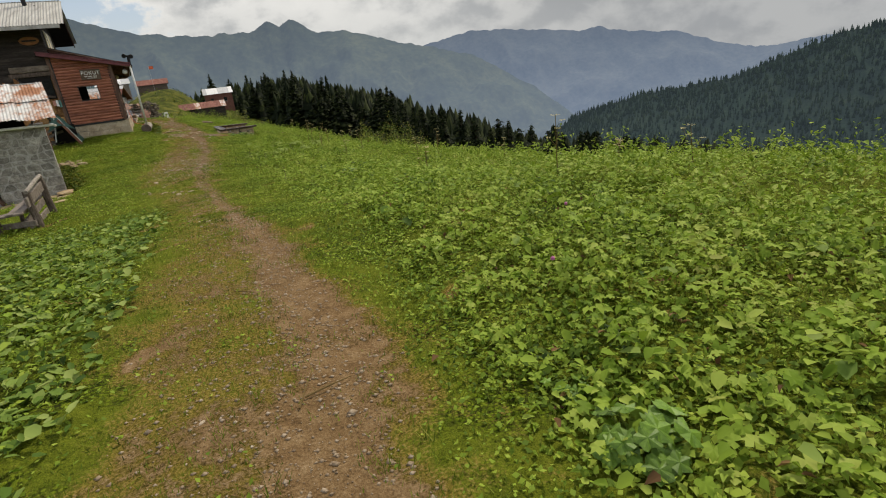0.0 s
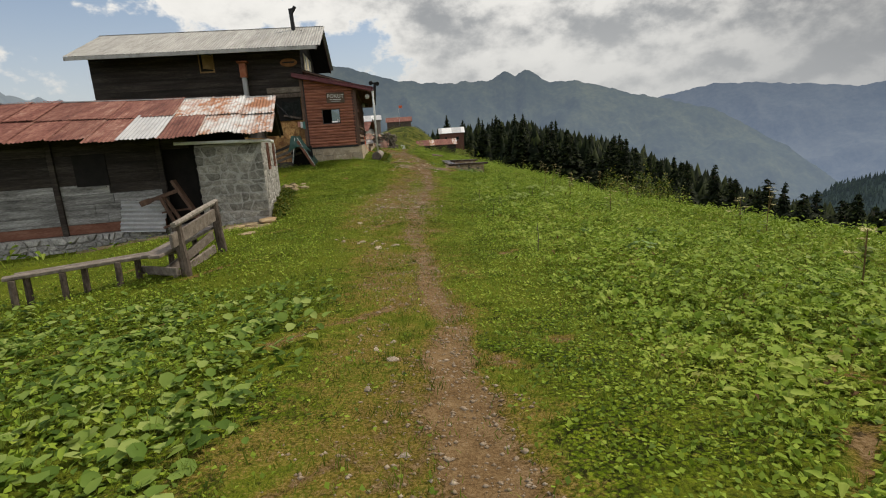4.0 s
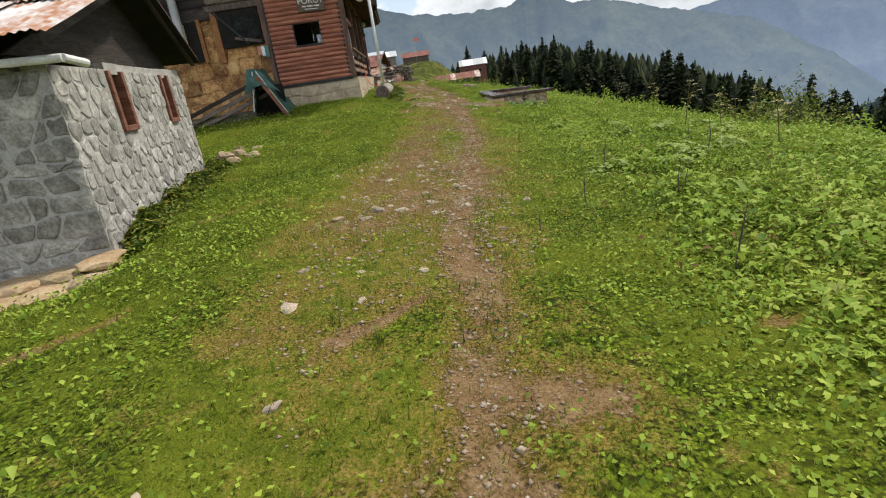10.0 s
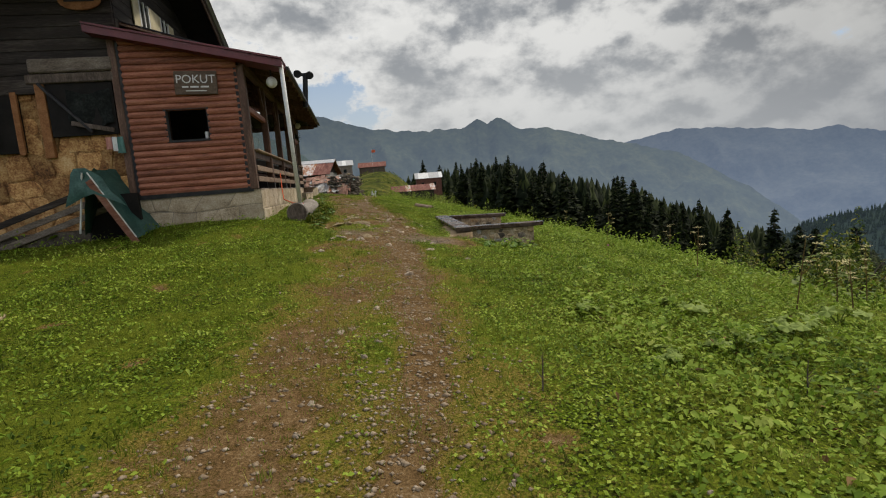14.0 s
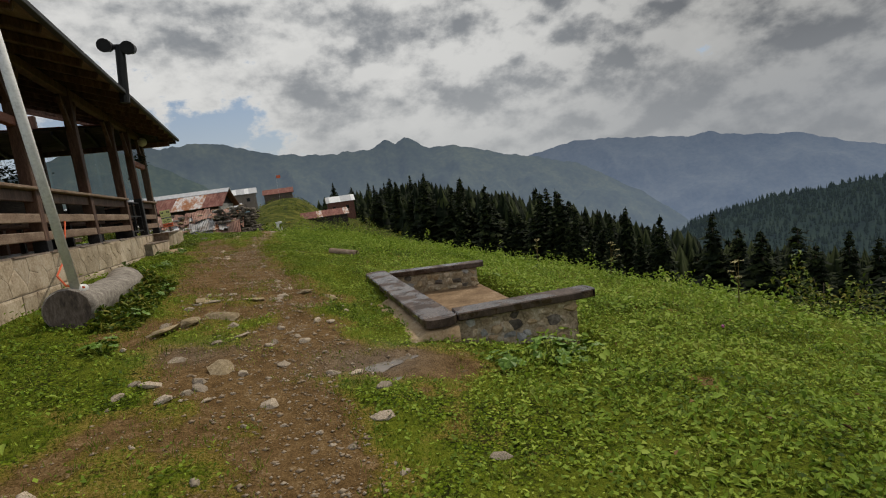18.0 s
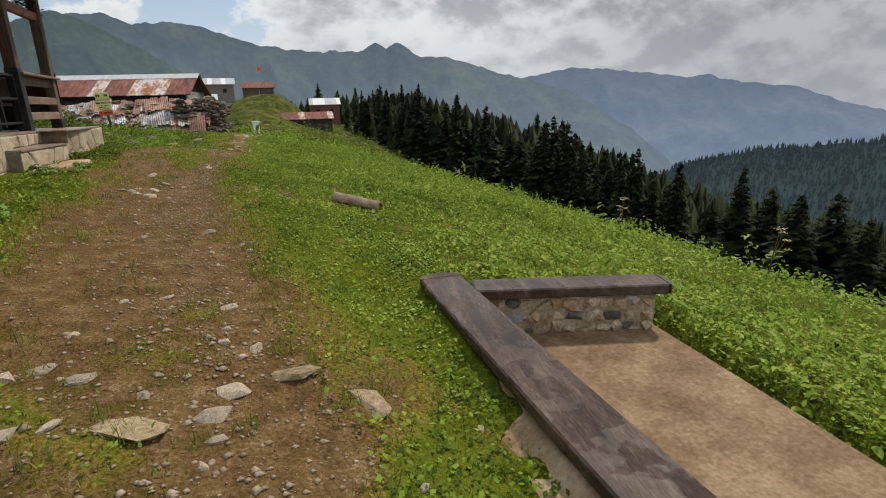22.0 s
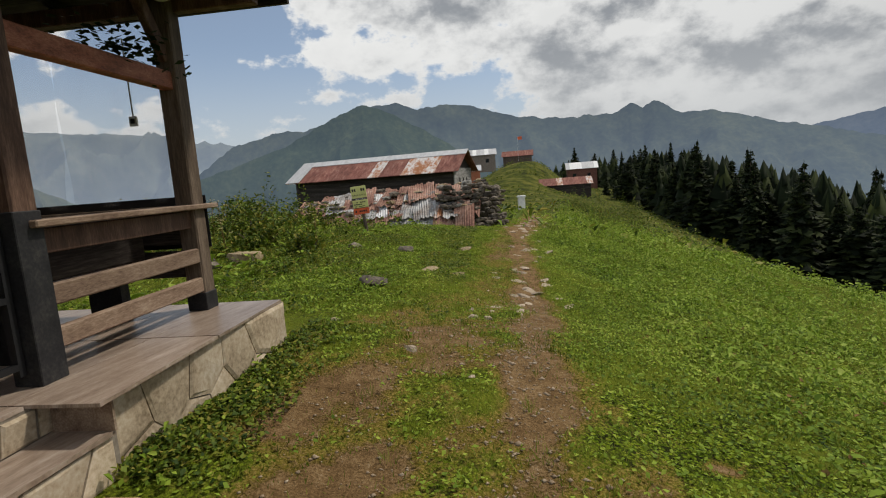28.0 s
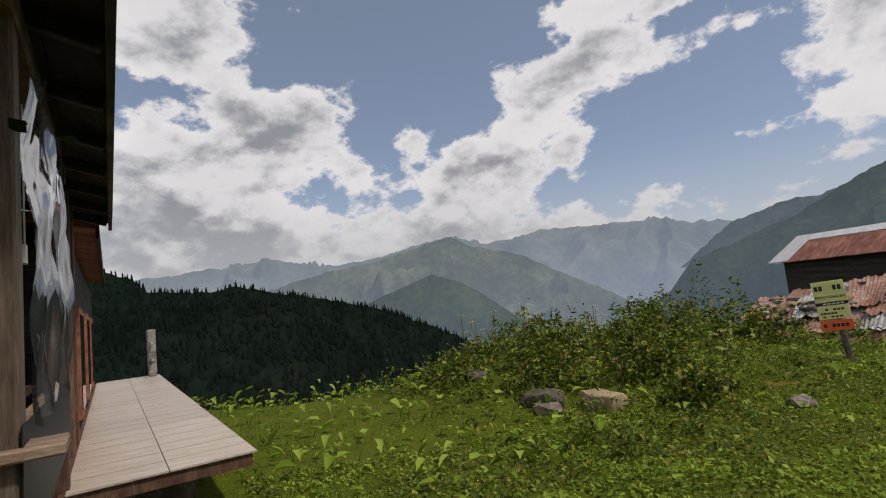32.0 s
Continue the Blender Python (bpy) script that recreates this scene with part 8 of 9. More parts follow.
for cx, cy, rx, ry in PUDDLES:
    level = float(floor_at(cx, cy)) + 0.026
    bm = bmesh.new()
    ring = [(cx + (1.25 + .2 * math.sin(3 * a + cx * 9) + .12 * math.sin(7 * a + cy * 5)) * rx * math.cos(a), cy + (1.25 + .2 * math.sin(2 * a + cy * 7) + .14 * math.sin(5 * a + cx * 4)) * ry * math.sin(a)) for a in (k * math.pi / 16 for k in range(32))]
    top, low = ([bm.verts.new((x, y, level - dz)) for x, y in ring] for dz in (0, 0.05))
    bm.faces.new(top)
    bm.faces.new(low[::-1])
    for i in range(32):
        bm.faces.new((low[i], low[(i + 1) % 32], top[(i + 1) % 32], top[i]))
    tagged(part("puddle", bm, M_WATER), "shallow muddy puddle on the trodden path", "puddle", "puddles by the plank seat")

# ---- plants ----
vr = np.random.default_rng(12)


def smooth01(v, a, b):
    t = np.clip((v - a) / (b - a), 0, 1)
    return t * t * (3 - 2 * t)


def clear_of_walls(x, y):
    """1 where plants may stand: not in the buildings, the seat or the terrace."""
    c, s = math.cos(radians(-8.29)), math.sin(radians(-8.29))
    a, b = (x + 5.22) * c - (y - 34.41) * s, (x + 5.22) * s + (y - 34.41) * c
    ok = ~((a < 0.14 + 0.045 * np.clip(b, 0, 12)) & (b > -0.05) & (b < 12.7)) & ~((a < 0.58) & (b > 7.55) & (b < 9.35)) & ~((a < 0.97) & (b > 7.93) & (b < 9.2))
    c, s = math.cos(radians(-14.8)), math.sin(radians(-14.8))
    a, b = (x + 5.58) * c - (y - 21.15) * s, (x + 5.58) * s + (y - 21.15) * c
    ok &= ~((a < 0.02) & (b > -0.02) & (b < 6))
    ok &= ~((x > -1.05 + (38.1 - y) * 0.1) & (x < 1.15 + (y < 34.25) * 0.4) & (y > 33.75) & (y < 38.15 - 0.25 * (x + 0.6)))
    return ok


lush = weediness


def ground_z(x, y):
    return height(x, y) + bumps(x, y)


def hummock(x, y):
    """Weeds grow in clumps: how tall they stand, about 1 on the mean."""
    return np.clip(1 + 0.75 * np.sin(x * 3.3 + 1.9 * np.sin(y * 1.7)) * np.sin(y * 2.7 + 1.6 * np.sin(x * 2.1)) + 0.4 * np.sin(x * 6.1 - y * 4.3) * np.sin(y * 5.7 + x * 2.9), 0.15, 2.2)


def clump(x, y):
    """How thick the weeds stand: dense clumps with dark gaps between them."""
    return np.clip(hummock(x, y) * 1.35 - 0.45, 0.06, 1)


def sample(n, x0, x1, y0, y1, want):
    x, y = vr.uniform(x0, x1, n), vr.uniform(y0, y1, n)
    k = (vr.random(n) < want(x, y)) & clear_of_walls(x, y)
    return x[k], y[k]


def blades(name, x, y, tall, wide, mat, label, lean=0.6):
    n = len(x)
    z = ground_z(x, y) - 0.01
    a = vr.uniform(0, 6.283, n)
    h = tall * vr.uniform(0.5, 1.3, n)
    w = wide * vr.uniform(0.7, 1.3, n)
    t = vr.uniform(0, 6.283, n)
    l = h * lean * vr.random(n)
    v = np.zeros((n, 3, 3), np.float32)
    v[:, 0] = np.stack([x - np.cos(a) * w, y - np.sin(a) * w, z], 1)
    v[:, 1] = np.stack([x + np.cos(a) * w, y + np.sin(a) * w, z], 1)
    v[:, 2] = np.stack([x + np.cos(t) * l, y + np.sin(t) * l, z + h], 1)
    return tagged(arrays(name, v.reshape(-1, 3), np.arange(n * 3).reshape(-1, 3), mat), label, "grass", kind="stuff")


def leaves(name, x, y, up, size, mat, label, tilt=0.5, cat="weeds", fold=1.0, tip=0.68, shoulder=0.22):
    """Broad leaves: two folded halves each, at a height up over the ground, with their tips outwards."""
    n = len(x)
    z = ground_z(x, y) + up * hummock(x, y)
    a = vr.uniform(0, 6.283, n)
    s = size * vr.uniform(0.55, 1.35, n)
    b = vr.normal(0.3, 0.55, n) * tilt
    fwd = np.stack([np.cos(a) * np.cos(b), np.sin(a) * np.cos(b), -np.sin(b)], 1)
    side = np.stack([-np.sin(a), np.cos(a), vr.uniform(-0.35, 0.35, n)], 1)
    nor = np.cross(fwd, side) * fold
    c = np.stack([x, y, z], 1)
    s3 = s[:, None]
    v = np.zeros((n, 6, 3), np.float32)
    v[:, 0] = c - fwd * s3 * 0.45
    fat = vr.uniform(0.65, 1.15, n)[:, None] * s3
    v[:, 1] = c - fwd * s3 * 0.22 + side * fat * 0.34 + nor * s3 * 0.14
    v[:, 2] = c + fwd * s3 * 0.22 + side * fat * shoulder + nor * s3 * 0.12
    v[:, 3] = c + fwd * s3 * tip - nor * s3 * 0.16
    v[:, 4] = c + fwd * s3 * 0.22 - side * fat * shoulder + nor * s3 * 0.12
    v[:, 5] = c - fwd * s3 * 0.22 - side * fat * 0.34 + nor * s3 * 0.14
    i = (np.arange(n) * 6)[:, None]
    f = np.concatenate([i + np.array([[0, 1, 2, 3]]), i + np.array([[0, 3, 4, 5]])], 1).reshape(-1, 4)
    return tagged(arrays(name, v.reshape(-1, 3), f, mat), label, cat, kind="stuff")


def small_leaves(name, x, y, up, size, mat, label):
    """Leaves a few centimetres long: one folded blade each."""
    n = len(x)
    a, b = vr.uniform(0, 6.283, n), vr.normal(0.2, 0.5, n)
    s = (size * vr.uniform(0.5, 1.4, n))[:, None]
    fwd = np.stack([np.cos(a) * np.cos(b), np.sin(a) * np.cos(b), -np.sin(b)], 1)
    side = np.stack([-np.sin(a), np.cos(a), vr.uniform(-0.5, 0.5, n)], 1)
    lift = np.cross(fwd, side) * s * vr.uniform(-0.25, 0.25, n)[:, None]
    c = np.stack([x, y, ground_z(x, y) + up * hummock(x, y)], 1)
    v = np.stack([c - fwd * s * 0.5, c + side * s * 0.36 + lift, c + fwd * s * 0.55, c - side * s * 0.36 + lift], 1)
    return tagged(arrays(name, v.reshape(-1, 3), np.arange(n * 4).reshape(-1, 4), mat), label, "weeds", kind="stuff")


def bare_free(x, y, k=1.0):
    return np.clip(1 - k * soil_amount(x, y) * 1.5, 0.0, 1)


def lobed(name, x, y, up, size, mat, label):
    """Leaves with five pointed lobes, like a mallow's or a cranesbill's."""
    n = len(x)
    a = vr.uniform(0, 6.283, n)
    s = size * vr.uniform(0.55, 1.25, n)
    dip, roll = vr.uniform(-0.1, 0.8, n), vr.uniform(-0.4, 0.4, n)
    fwd = np.stack([np.cos(a) * np.cos(dip), np.sin(a) * np.cos(dip), -np.sin(dip)], 1)
    side = np.stack([-np.sin(a), np.cos(a), roll], 1)
    nor = np.cross(fwd, side)
    c = np.stack([x, y, ground_z(x, y) + up * hummock(x, y)], 1)
    ang = np.radians([-150, -105, -80, -55, -35, -14, 0, 14, 35, 55, 80, 105, 150])
    rad = np.array([.62, .80, .58, .92, .6, .78, 1.05, .78, .6, .92, .58, .80, .62])
    hgt = np.array([.02, -.06, .06, -.08, .06, 0, -.12, 0, .06, -.08, .06, -.06, .02])
    v = np.zeros((n, 14, 3), np.float32)
    v[:, 0] = c
    for k in range(13):
        q = (s * rad[k] * 0.55 * vr.uniform(0.85, 1.12, n))[:, None]
        v[:, k + 1] = c + (fwd * math.cos(ang[k]) + side * math.sin(ang[k])) * q + nor * (s * hgt[k])[:, None]
    i = (np.arange(n) * 14)[:, None]
    f = np.concatenate([i + np.array([[0, k, k + 1]]) for k in range(1, 13)], 1).reshape(-1, 3)
    return tagged(arrays(name, v.reshape(-1, 3), f, mat), label, "weeds", kind="stuff")


def beside(n, reach, y0, y1, want, tight=1.0):
    """Random places within reach of the path, denser towards it."""
    y = vr.uniform(y0, y1, n)
    f = vr.random(n) ** tight * reach
    x = spine_x(y) + np.where(vr.random(n) < 0.5, -f, f)
    k = (vr.random(n) < want(x, y)) & clear_of_walls(x, y)
    return x[k], y[k]


def rise(x, y):
    """Weeds hug the ground beside the path and stand taller away from it."""
    return 0.35 + 0.65 * smooth01(np.abs(x - spine_x(y)), 0.8, 3.2)


def tufts(x, y, per, spread):
    return (np.repeat(v, per) + vr.normal(0, spread, len(v) * per) for v in (x, y))


def dock_field(x, y):
    """The slope below the barn is grown over with docks."""
    return smooth01(-1.2 - 0.03 * np.maximum(y - 5, 0) ** 1.25 - x, -0.1, 0.35) * smooth01(y, 13.6, 11.6)


# short turf close to the path, tufts, coarser grass further off
x, y = beside(600000, 6.5, 0.3, 58, lambda x, y: bare_free(x, y, 0.66) * (1 - 0.75 * lush(x, y)), 1.25)
blades("turf", x, y, 0.036, 0.0036, M_GRASS, "short trodden turf beside the footpath", 1.0)
x, y = beside(9000, 6, 0.3, 58, lambda x, y: bare_free(x, y, 0.5) * (0.4 + 0.6 * lush(x, y)))
x, y = tufts(x, y, 16, 0.035)
blades("grass_tufts", x, y, 0.085, 0.0033, M_GRASS, "tufts of longer grass along the footpath", 0.8)
x, y = sample(95000, -9, 10, 0.5, 64, lambda x, y: bare_free(x, y) * (0.15 + 0.85 * lush(x, y)))
blades("meadow_grass", x, y, 0.11, 0.005, M_GRASS, "longer meadow grass among the weeds", 0.9)
x, y = sample(55000, -30, 34, 0, 90, lambda x, y: np.where((x > -9) & (x < 9) & (y < 60), 0, 1) * bare_free(x, y))
blades("far_grass", x, y, 0.17, 0.013, M_GRASS, "rough grass on the open slopes", 0.8)
# small leaves in the turf, then larger ones further from the path
x, y = beside(540000, 6.5, 0.3, 60, lambda x, y: bare_free(x, y, 1.05) * np.clip(along(y, (0, 30, 38), (0.14, 0.18, 0.42)) + 0.42 * smooth01(x - spine_x(y), 0.3, 0.9) + along(y, (0, 18, 24), (0.1, 0.25, 0.4)) * smooth01(hummock(x * 0.5, y * 0.5), 0.7, 1.2) + 0.7 * lush(x, y), 0, 1), 1.25)
k = (x < spine_x(y) - 1.0) & (y > 46.5) & (hummock(x * 0.45 + 3, y * 0.45) > 1.05)
small_leaves("low_weeds", x[~k], y[~k], vr.uniform(0.004, 0.045, (~k).sum()), 0.031 + 0.019 * lush(x[~k], y[~k]), M_CLOVER, "low cover of small-leaved weeds")
small_leaves("knoll_cover", x[k], y[k], vr.uniform(0.004, 0.06, k.sum()), 0.045, M_BUSH, "low dark weeds on the knoll")
x, y = beside(135000, 8, 0.3, 60, lambda x, y: bare_free(x, y, 1.2) * smooth01(lush(x, y), 0.08, 0.5) * clump(x, y) * (1 - 0.7 * dock_field(x, y)) * np.where((x < spine_x(y)) & (y > 11) & (y < 31), 0.3, 1) * np.where((x < spine_x(y)) & (y > 46.5), 0.25, 1))
leaves("middle_weeds", x, y, vr.uniform(0.03, 0.12, len(x)) * rise(x, y), 0.056, M_LEAF, "trailing weeds with toothed leaves", 0.8)
x, y = sample(98000, -9, 12, 0.5, 62, lambda x, y: bare_free(x, y, 1.4) * smooth01(lush(x, y), 0.3, 0.9) * clump(x, y) * along(y, (0, 25, 40, 60), (1, 0.85, 0.55, 0.55)) * (1 - 0.88 * dock_field(x, y)) * np.where((x < spine_x(y)) & (y > 11) & (y < 31), 0.12, 1) * np.where((x < spine_x(y)) & (y > 46.5), 0.2, 1))
leaves("broad_weeds", x, y, vr.uniform(0.05, 0.16, len(x)) * along(y, (0, 9, 15), (1.5, 1.6, 1.1)) * rise(x, y), 0.092 * along(y, (0, 10, 14, 60), (0.92, 0.92, 0.8, 0.8)), M_LEAF, "thick cover of broad-leaved weeds", 0.7, fold=0.7, tip=0.58, shoulder=0.3)
x, y = beside(24000, 7, 0.3, 30, lambda x, y: bare_free(x, y, 1.5) * smooth01(lush(x, y), 0.3, 0.9) * clump(x, y) * (x > spine_x(y)) * along(y, (0, 8, 30), (1, 0.7, 0.3)))
x, y = tufts(x, y, 2, 0.07)
lobed("lobed_weeds", x, y, vr.uniform(0.07, 0.22, len(x)) * along(y, (0, 9, 15), (1.15, 1.3, 1.0)) * rise(x, y), 0.098, M_LEAF, "clumps of weeds with lobed leaves")
x, y = sample(20000, -9.5, -1.0, 0.3, 14, lambda x, y: bare_free(x, y, 1.3) * dock_field(x, y) * np.clip(0.25 + 0.5 * hummock(x * 0.8, y * 0.8), 0, 1))
leaves("dock_leaves", x, y, vr.uniform(0.015, 0.08, len(x)), 0.105, M_DOCK, "large pale dock leaves on the slope below the barn", 0.6, fold=0.5, tip=0.56, shoulder=0.33)
x, y = sample(26000, -9, 14, 1, 62, lambda x, y: bare_free(x, y, 2) * smooth01(lush(x, y), 0.4, 0.95) * along(y, (0, 12, 25, 40, 60), (0.22, 0.25, 0.2, 0.06, 0.02)) * (1 - dock_field(x, y)) * (hummock(x, y) > 1.15) * ((x > spine_x(y)) | (y < 11) | (y > 46)))
leaves("scattered_docks", x, y, vr.uniform(0.05, 0.15, len(x)), 0.13, M_DOCK, "scattered pale dock leaves in the meadow", 0.7, fold=0.6, tip=0.56, shoulder=0.33)
wa, wb = vr.uniform(0.0, 1.0, 9000) ** 1.5 * 0.6, vr.uniform(9.3, 12.2, 9000)
foot = np.array([SITE @ Vector((0.55 + 0.05 * (b - 9.3) + a, b, 0)) for a, b in zip(wa.tolist(), wb.tolist())])
keep = vr.random(9000) < clump(foot[:, 0], foot[:, 1]) * (1 - wa) * along(wb, (10.5, 12.2), (0.9, 0.25))
foot, wa = foot[keep], wa[keep]
small_leaves("terrace_weeds", foot[:, 0], foot[:, 1], vr.uniform(0.005, 0.06, len(wa)) * (1 - wa), 0.038, M_BUSH, "leafy weeds along the terrace foot")
wa, wb = np.abs(vr.normal(0, 0.22, 5200)), vr.uniform(-0.2, 6.0, 5200)
foot = np.array([SHED @ Vector((0.06 + a, b, 0)) for a, b in zip(wa.tolist(), wb.tolist())])
leaves("barn_foot_weeds", foot[:, 0], foot[:, 1], vr.uniform(0.02, 0.22, 5200) * np.clip(1 - wa * 1.6, 0.1, 1), 0.075, M_BUSH, "dark weeds along the foot of the barn wall", 0.8)
wa, wb = vr.uniform(0.0, 1.0, 3600), vr.uniform(0.1, 3.6, 3600)
foot = np.array([SITE @ Vector((1.06 + 0.08 * b + 0.42 * a - 0.6 * (b > 2.4), b, 0)) for a, b in zip(wa.tolist(), wb.tolist())])
keep = vr.random(3600) < 0.35 + 0.65 * clump(foot[:, 0], foot[:, 1])
foot, wa = foot[keep], wa[keep]
leaves("trough_weeds", foot[:, 0], foot[:, 1], vr.uniform(0.02, 0.15, len(wa)) * (1.1 - wa), 0.075, M_BUSH, "dark leafy weeds beside the log trough", 0.8)
x, y = beside(4500, 6, 0.3, 50, lambda x, y: lush(x, y) * (x > spine_x(y)))
leaves("withered_leaves", x, y, vr.uniform(0.02, 0.09, len(x)), 0.055, M_DEADLEAF, "withered brown leaves among the weeds", 0.9)
x, y = sample(36000, -28, 34, 0, 80, lambda x, y: np.where((x > -9) & (x < 9) & (y < 60), 0, 1) * (0.3 + 0.7 * lush(x, y)))
leaves("slope_weeds", x, y, vr.uniform(0.05, 0.3, len(x)), 0.17, M_LEAF, "weeds on the falling slope")


def tall_weeds(name, n, x0, x1, y0, y1, want, lo, hi, label, mat=None):
    """Knee-high weeds: thin stalks, each with leaves along it."""
    x, y = sample(n, x0, x1, y0, y1, want)
    h = vr.uniform(lo, hi, len(x))
    blades(name + "_stalks", x, y, (lo + hi) / 2, 0.005, M_GRASS, "thin stalks of " + label, 0.35)
    k = 9
    lx, ly, lh = (np.repeat(v, k) for v in (x, y, h))
    f = vr.uniform(0.2, 1.0, len(lx))
    r = 0.16 * lh * (1.2 - f) + 0.05
    a = vr.uniform(0, 6.283, len(lx))
    leaves(name, lx + np.cos(a) * r, ly + np.sin(a) * r, f * lh, 0.085, mat or M_LEAF, label, 0.8)


tall_weeds("tall_weeds", 1700, 2.0, 14, 0, 16, lambda x, y: smooth01(x - spine_x(y), along(y, (0, 12, 30), (2.2, 4.4, 5.5)), along(y, (0, 12, 30), (5.5, 8.0, 9.0))), 0.22, 0.6, "knee-high weeds along the ridge")
tall_weeds("lower_weeds", 1300, 2.5, 14, 16, 30, lambda x, y: smooth01(x - spine_x(y), along(y, (0, 12, 30), (3.0, 5.0, 5.5)), along(y, (0, 12, 30), (5.5, 8.0, 9.0))), 0.12, 0.42, "shin-high weeds along the ridge")
tall_weeds("ridge_weeds", 3000, -2, 15, 30, 75, lambda x, y: smooth01(x - spine_x(y), along(y, (30, 40, 50), (4.5, 3.4, 1.7)), along(y, (30, 40, 50), (8.5, 7.0, 4.8))), 0.15, 0.45, "tall weeds at the edge of the slope")
tall_weeds("path_weeds", 700, -5, 1, 55, 95, lambda x, y: smooth01(x - spine_x(y), 0.8, 2.5), 0.3, 0.9, "tall weeds by the far path")


tall_weeds("knoll_weeds", 1500, -20, -6.5, 49.5, 60, lambda x, y: np.clip(0.5 + 0.6 * np.sin(x * 1.3) * np.sin(y * 1.1 + x * 0.4), 0, 1) * smooth01(spine_x(y) - x, 2.5, 5.0), 0.2, 0.55, "waist-high weeds on the knoll", M_BUSH)


# bushes on the knoll
def bush(x, y, r, tall, n, group="bushes on the knoll"):
    z = floor_at(x, y)
    b = thing("bush", "dense leafy green bush with yellowing tips", "bush", (x, y, z), group)
    rng_ = random.Random(int(x * 97 + y * 31))
    for k in range(7):
        a = rng_.uniform(0, 6.28)
        one("stem", M_BARK, b, rod, (x, y, z - 0.1), (x + math.cos(a) * r * 0.6, y + math.sin(a) * r * 0.6, z + tall * rng_.uniform(0.6, 0.9)), 0.018, 0.006, 5)
    a, f = vr.uniform(0, 6.283, n), vr.random(n) ** 0.5
    lump = 1 + 0.35 * np.sin(a * 3 + x) + 0.2 * np.sin(a * 7 + y)
    e = vr.uniform(0.0, 1.0, n)
    rr = r * f * lump * np.sqrt(1 - e ** 2 * 0.85)
    px_, py_ = x + np.cos(a) * rr, y + np.sin(a) * rr
    up = e * tall * (0.75 + 0.35 * np.sin(px_ * 3) * np.sin(py_ * 2.6) + 0.2 * vr.random(n))
    o = leaves("foliage", px_, py_, up, 0.10, M_BUSH, "", 0.9)
    o.parent = b
    o.matrix_parent_inverse = Matrix.Translation(b.location).inverted()
    for key in ("category", "kind", "label"):
        if key in o:
            del o[key]


for x, y, r, t in ((-12.6, 51.9, 1.0, 0.6), (-14.0, 53.2, 1.4, 0.7), (-15.8, 54.2, 1.5, 0.55), (-12.2, 54.0, 1.2, 0.6), (-13.6, 55.6, 1.5, 0.7), (-11.2, 53.0, 0.9, 0.5), (-16.8, 52.4, 1.2, 0.6), (-17.8, 54.2, 1.4, 0.7), (-12.0, 57.0, 1.2, 0.8), (-14.6, 57.6, 1.5, 0.9), (-9.7, 52.4, .6, .4), (-14.9, 51.0, .9, .5)):
    bush(x, y, r, t, int(1300 * r * t) + 250)
for x, y, r, t in ((8.5, 33.5, 1.3, 1.0), (10.5, 35.5, 1.6, 1.2), (9.5, 38.5, 1.3, 1.0), (12.5, 38.0, 1.8, 1.4), (-1.5, 88, 2.0, 1.5), (1.5, 96, 2.5, 2.0), (-3.0, 108, 2.5, 1.8)):
    bush(x, y, r, t, int(900 * r * t) + 200, "bushes on the slope")


# umbels and thistles that stand out against the sky
def umbel(x, y, tall, seed):
    rng_ = random.Random(seed)
    z = floor_at(x, y)
    u = thing("umbel_plant", "tall pale-flowered umbel on a green stalk", "plant", (x, y, z), "umbels in the meadow")
    bm = bmesh.new()
    top = Vector((x + rng_.uniform(-.08, .08), y + rng_.uniform(-.08, .08), z + tall))
    rod(bm, (x, y, z - 0.05), top, 0.012, 0.006, 6)
    part("stalk", bm, M_DRY, u)
    heads = [(top, 0.1)] + [(top.lerp(Vector((x, y, z)), f) + Vector((rng_.uniform(-.18, .18), rng_.uniform(-.18, .18), 0.05)), 0.06) for f in (0.12, 0.25, 0.38)]
    for c, r in heads:
        verts, faces = [], []
        for k in range(26):
            a, q = rng_.uniform(0, 6.28), r * math.sqrt(rng_.random())
            p = c + Vector((math.cos(a) * q, math.sin(a) * q, rng_.uniform(-.012, .012)))
            b = len(verts)
            verts += [p + Vector(o) for o in ((-.014, 0, 0), (0, -.014, .004), (.014, 0, 0), (0, .014, .004))]
            faces.append((b, b + 1, b + 2, b + 3))
        arrays("flower_head", verts, faces, M_FLOWER, u)
        if c is not top:
            bm = bmesh.new()
            rod(bm, top.lerp(Vector((x, y, z)), 0.5), c, 0.005, 0.003, 5)
            part("side_stalk", bm, M_DRY, u)
    for k in range(9):
        f, a = rng_.uniform(.1, .75), rng_.uniform(0, 6.28)
        c = Vector((x, y, z)).lerp(top, f)
        w, l = .05, rng_.uniform(.1, .2)
        d, s_ = Vector((math.cos(a), math.sin(a), rng_.uniform(-.2, .5))), Vector((-math.sin(a), math.cos(a), 0))
        arrays("leaf", [c, c + d * l * .5 + s_ * w, c + d * l, c + d * l * .5 - s_ * w], [(0, 1, 2, 3)], M_BUSH, u)


urng = random.Random(8)
for k in range(16):
    y = urng.uniform(6, 32)
    umbel(float(spine_x(y)) + urng.uniform(4.5, 10.5), y, urng.uniform(.6, 1.25), k)
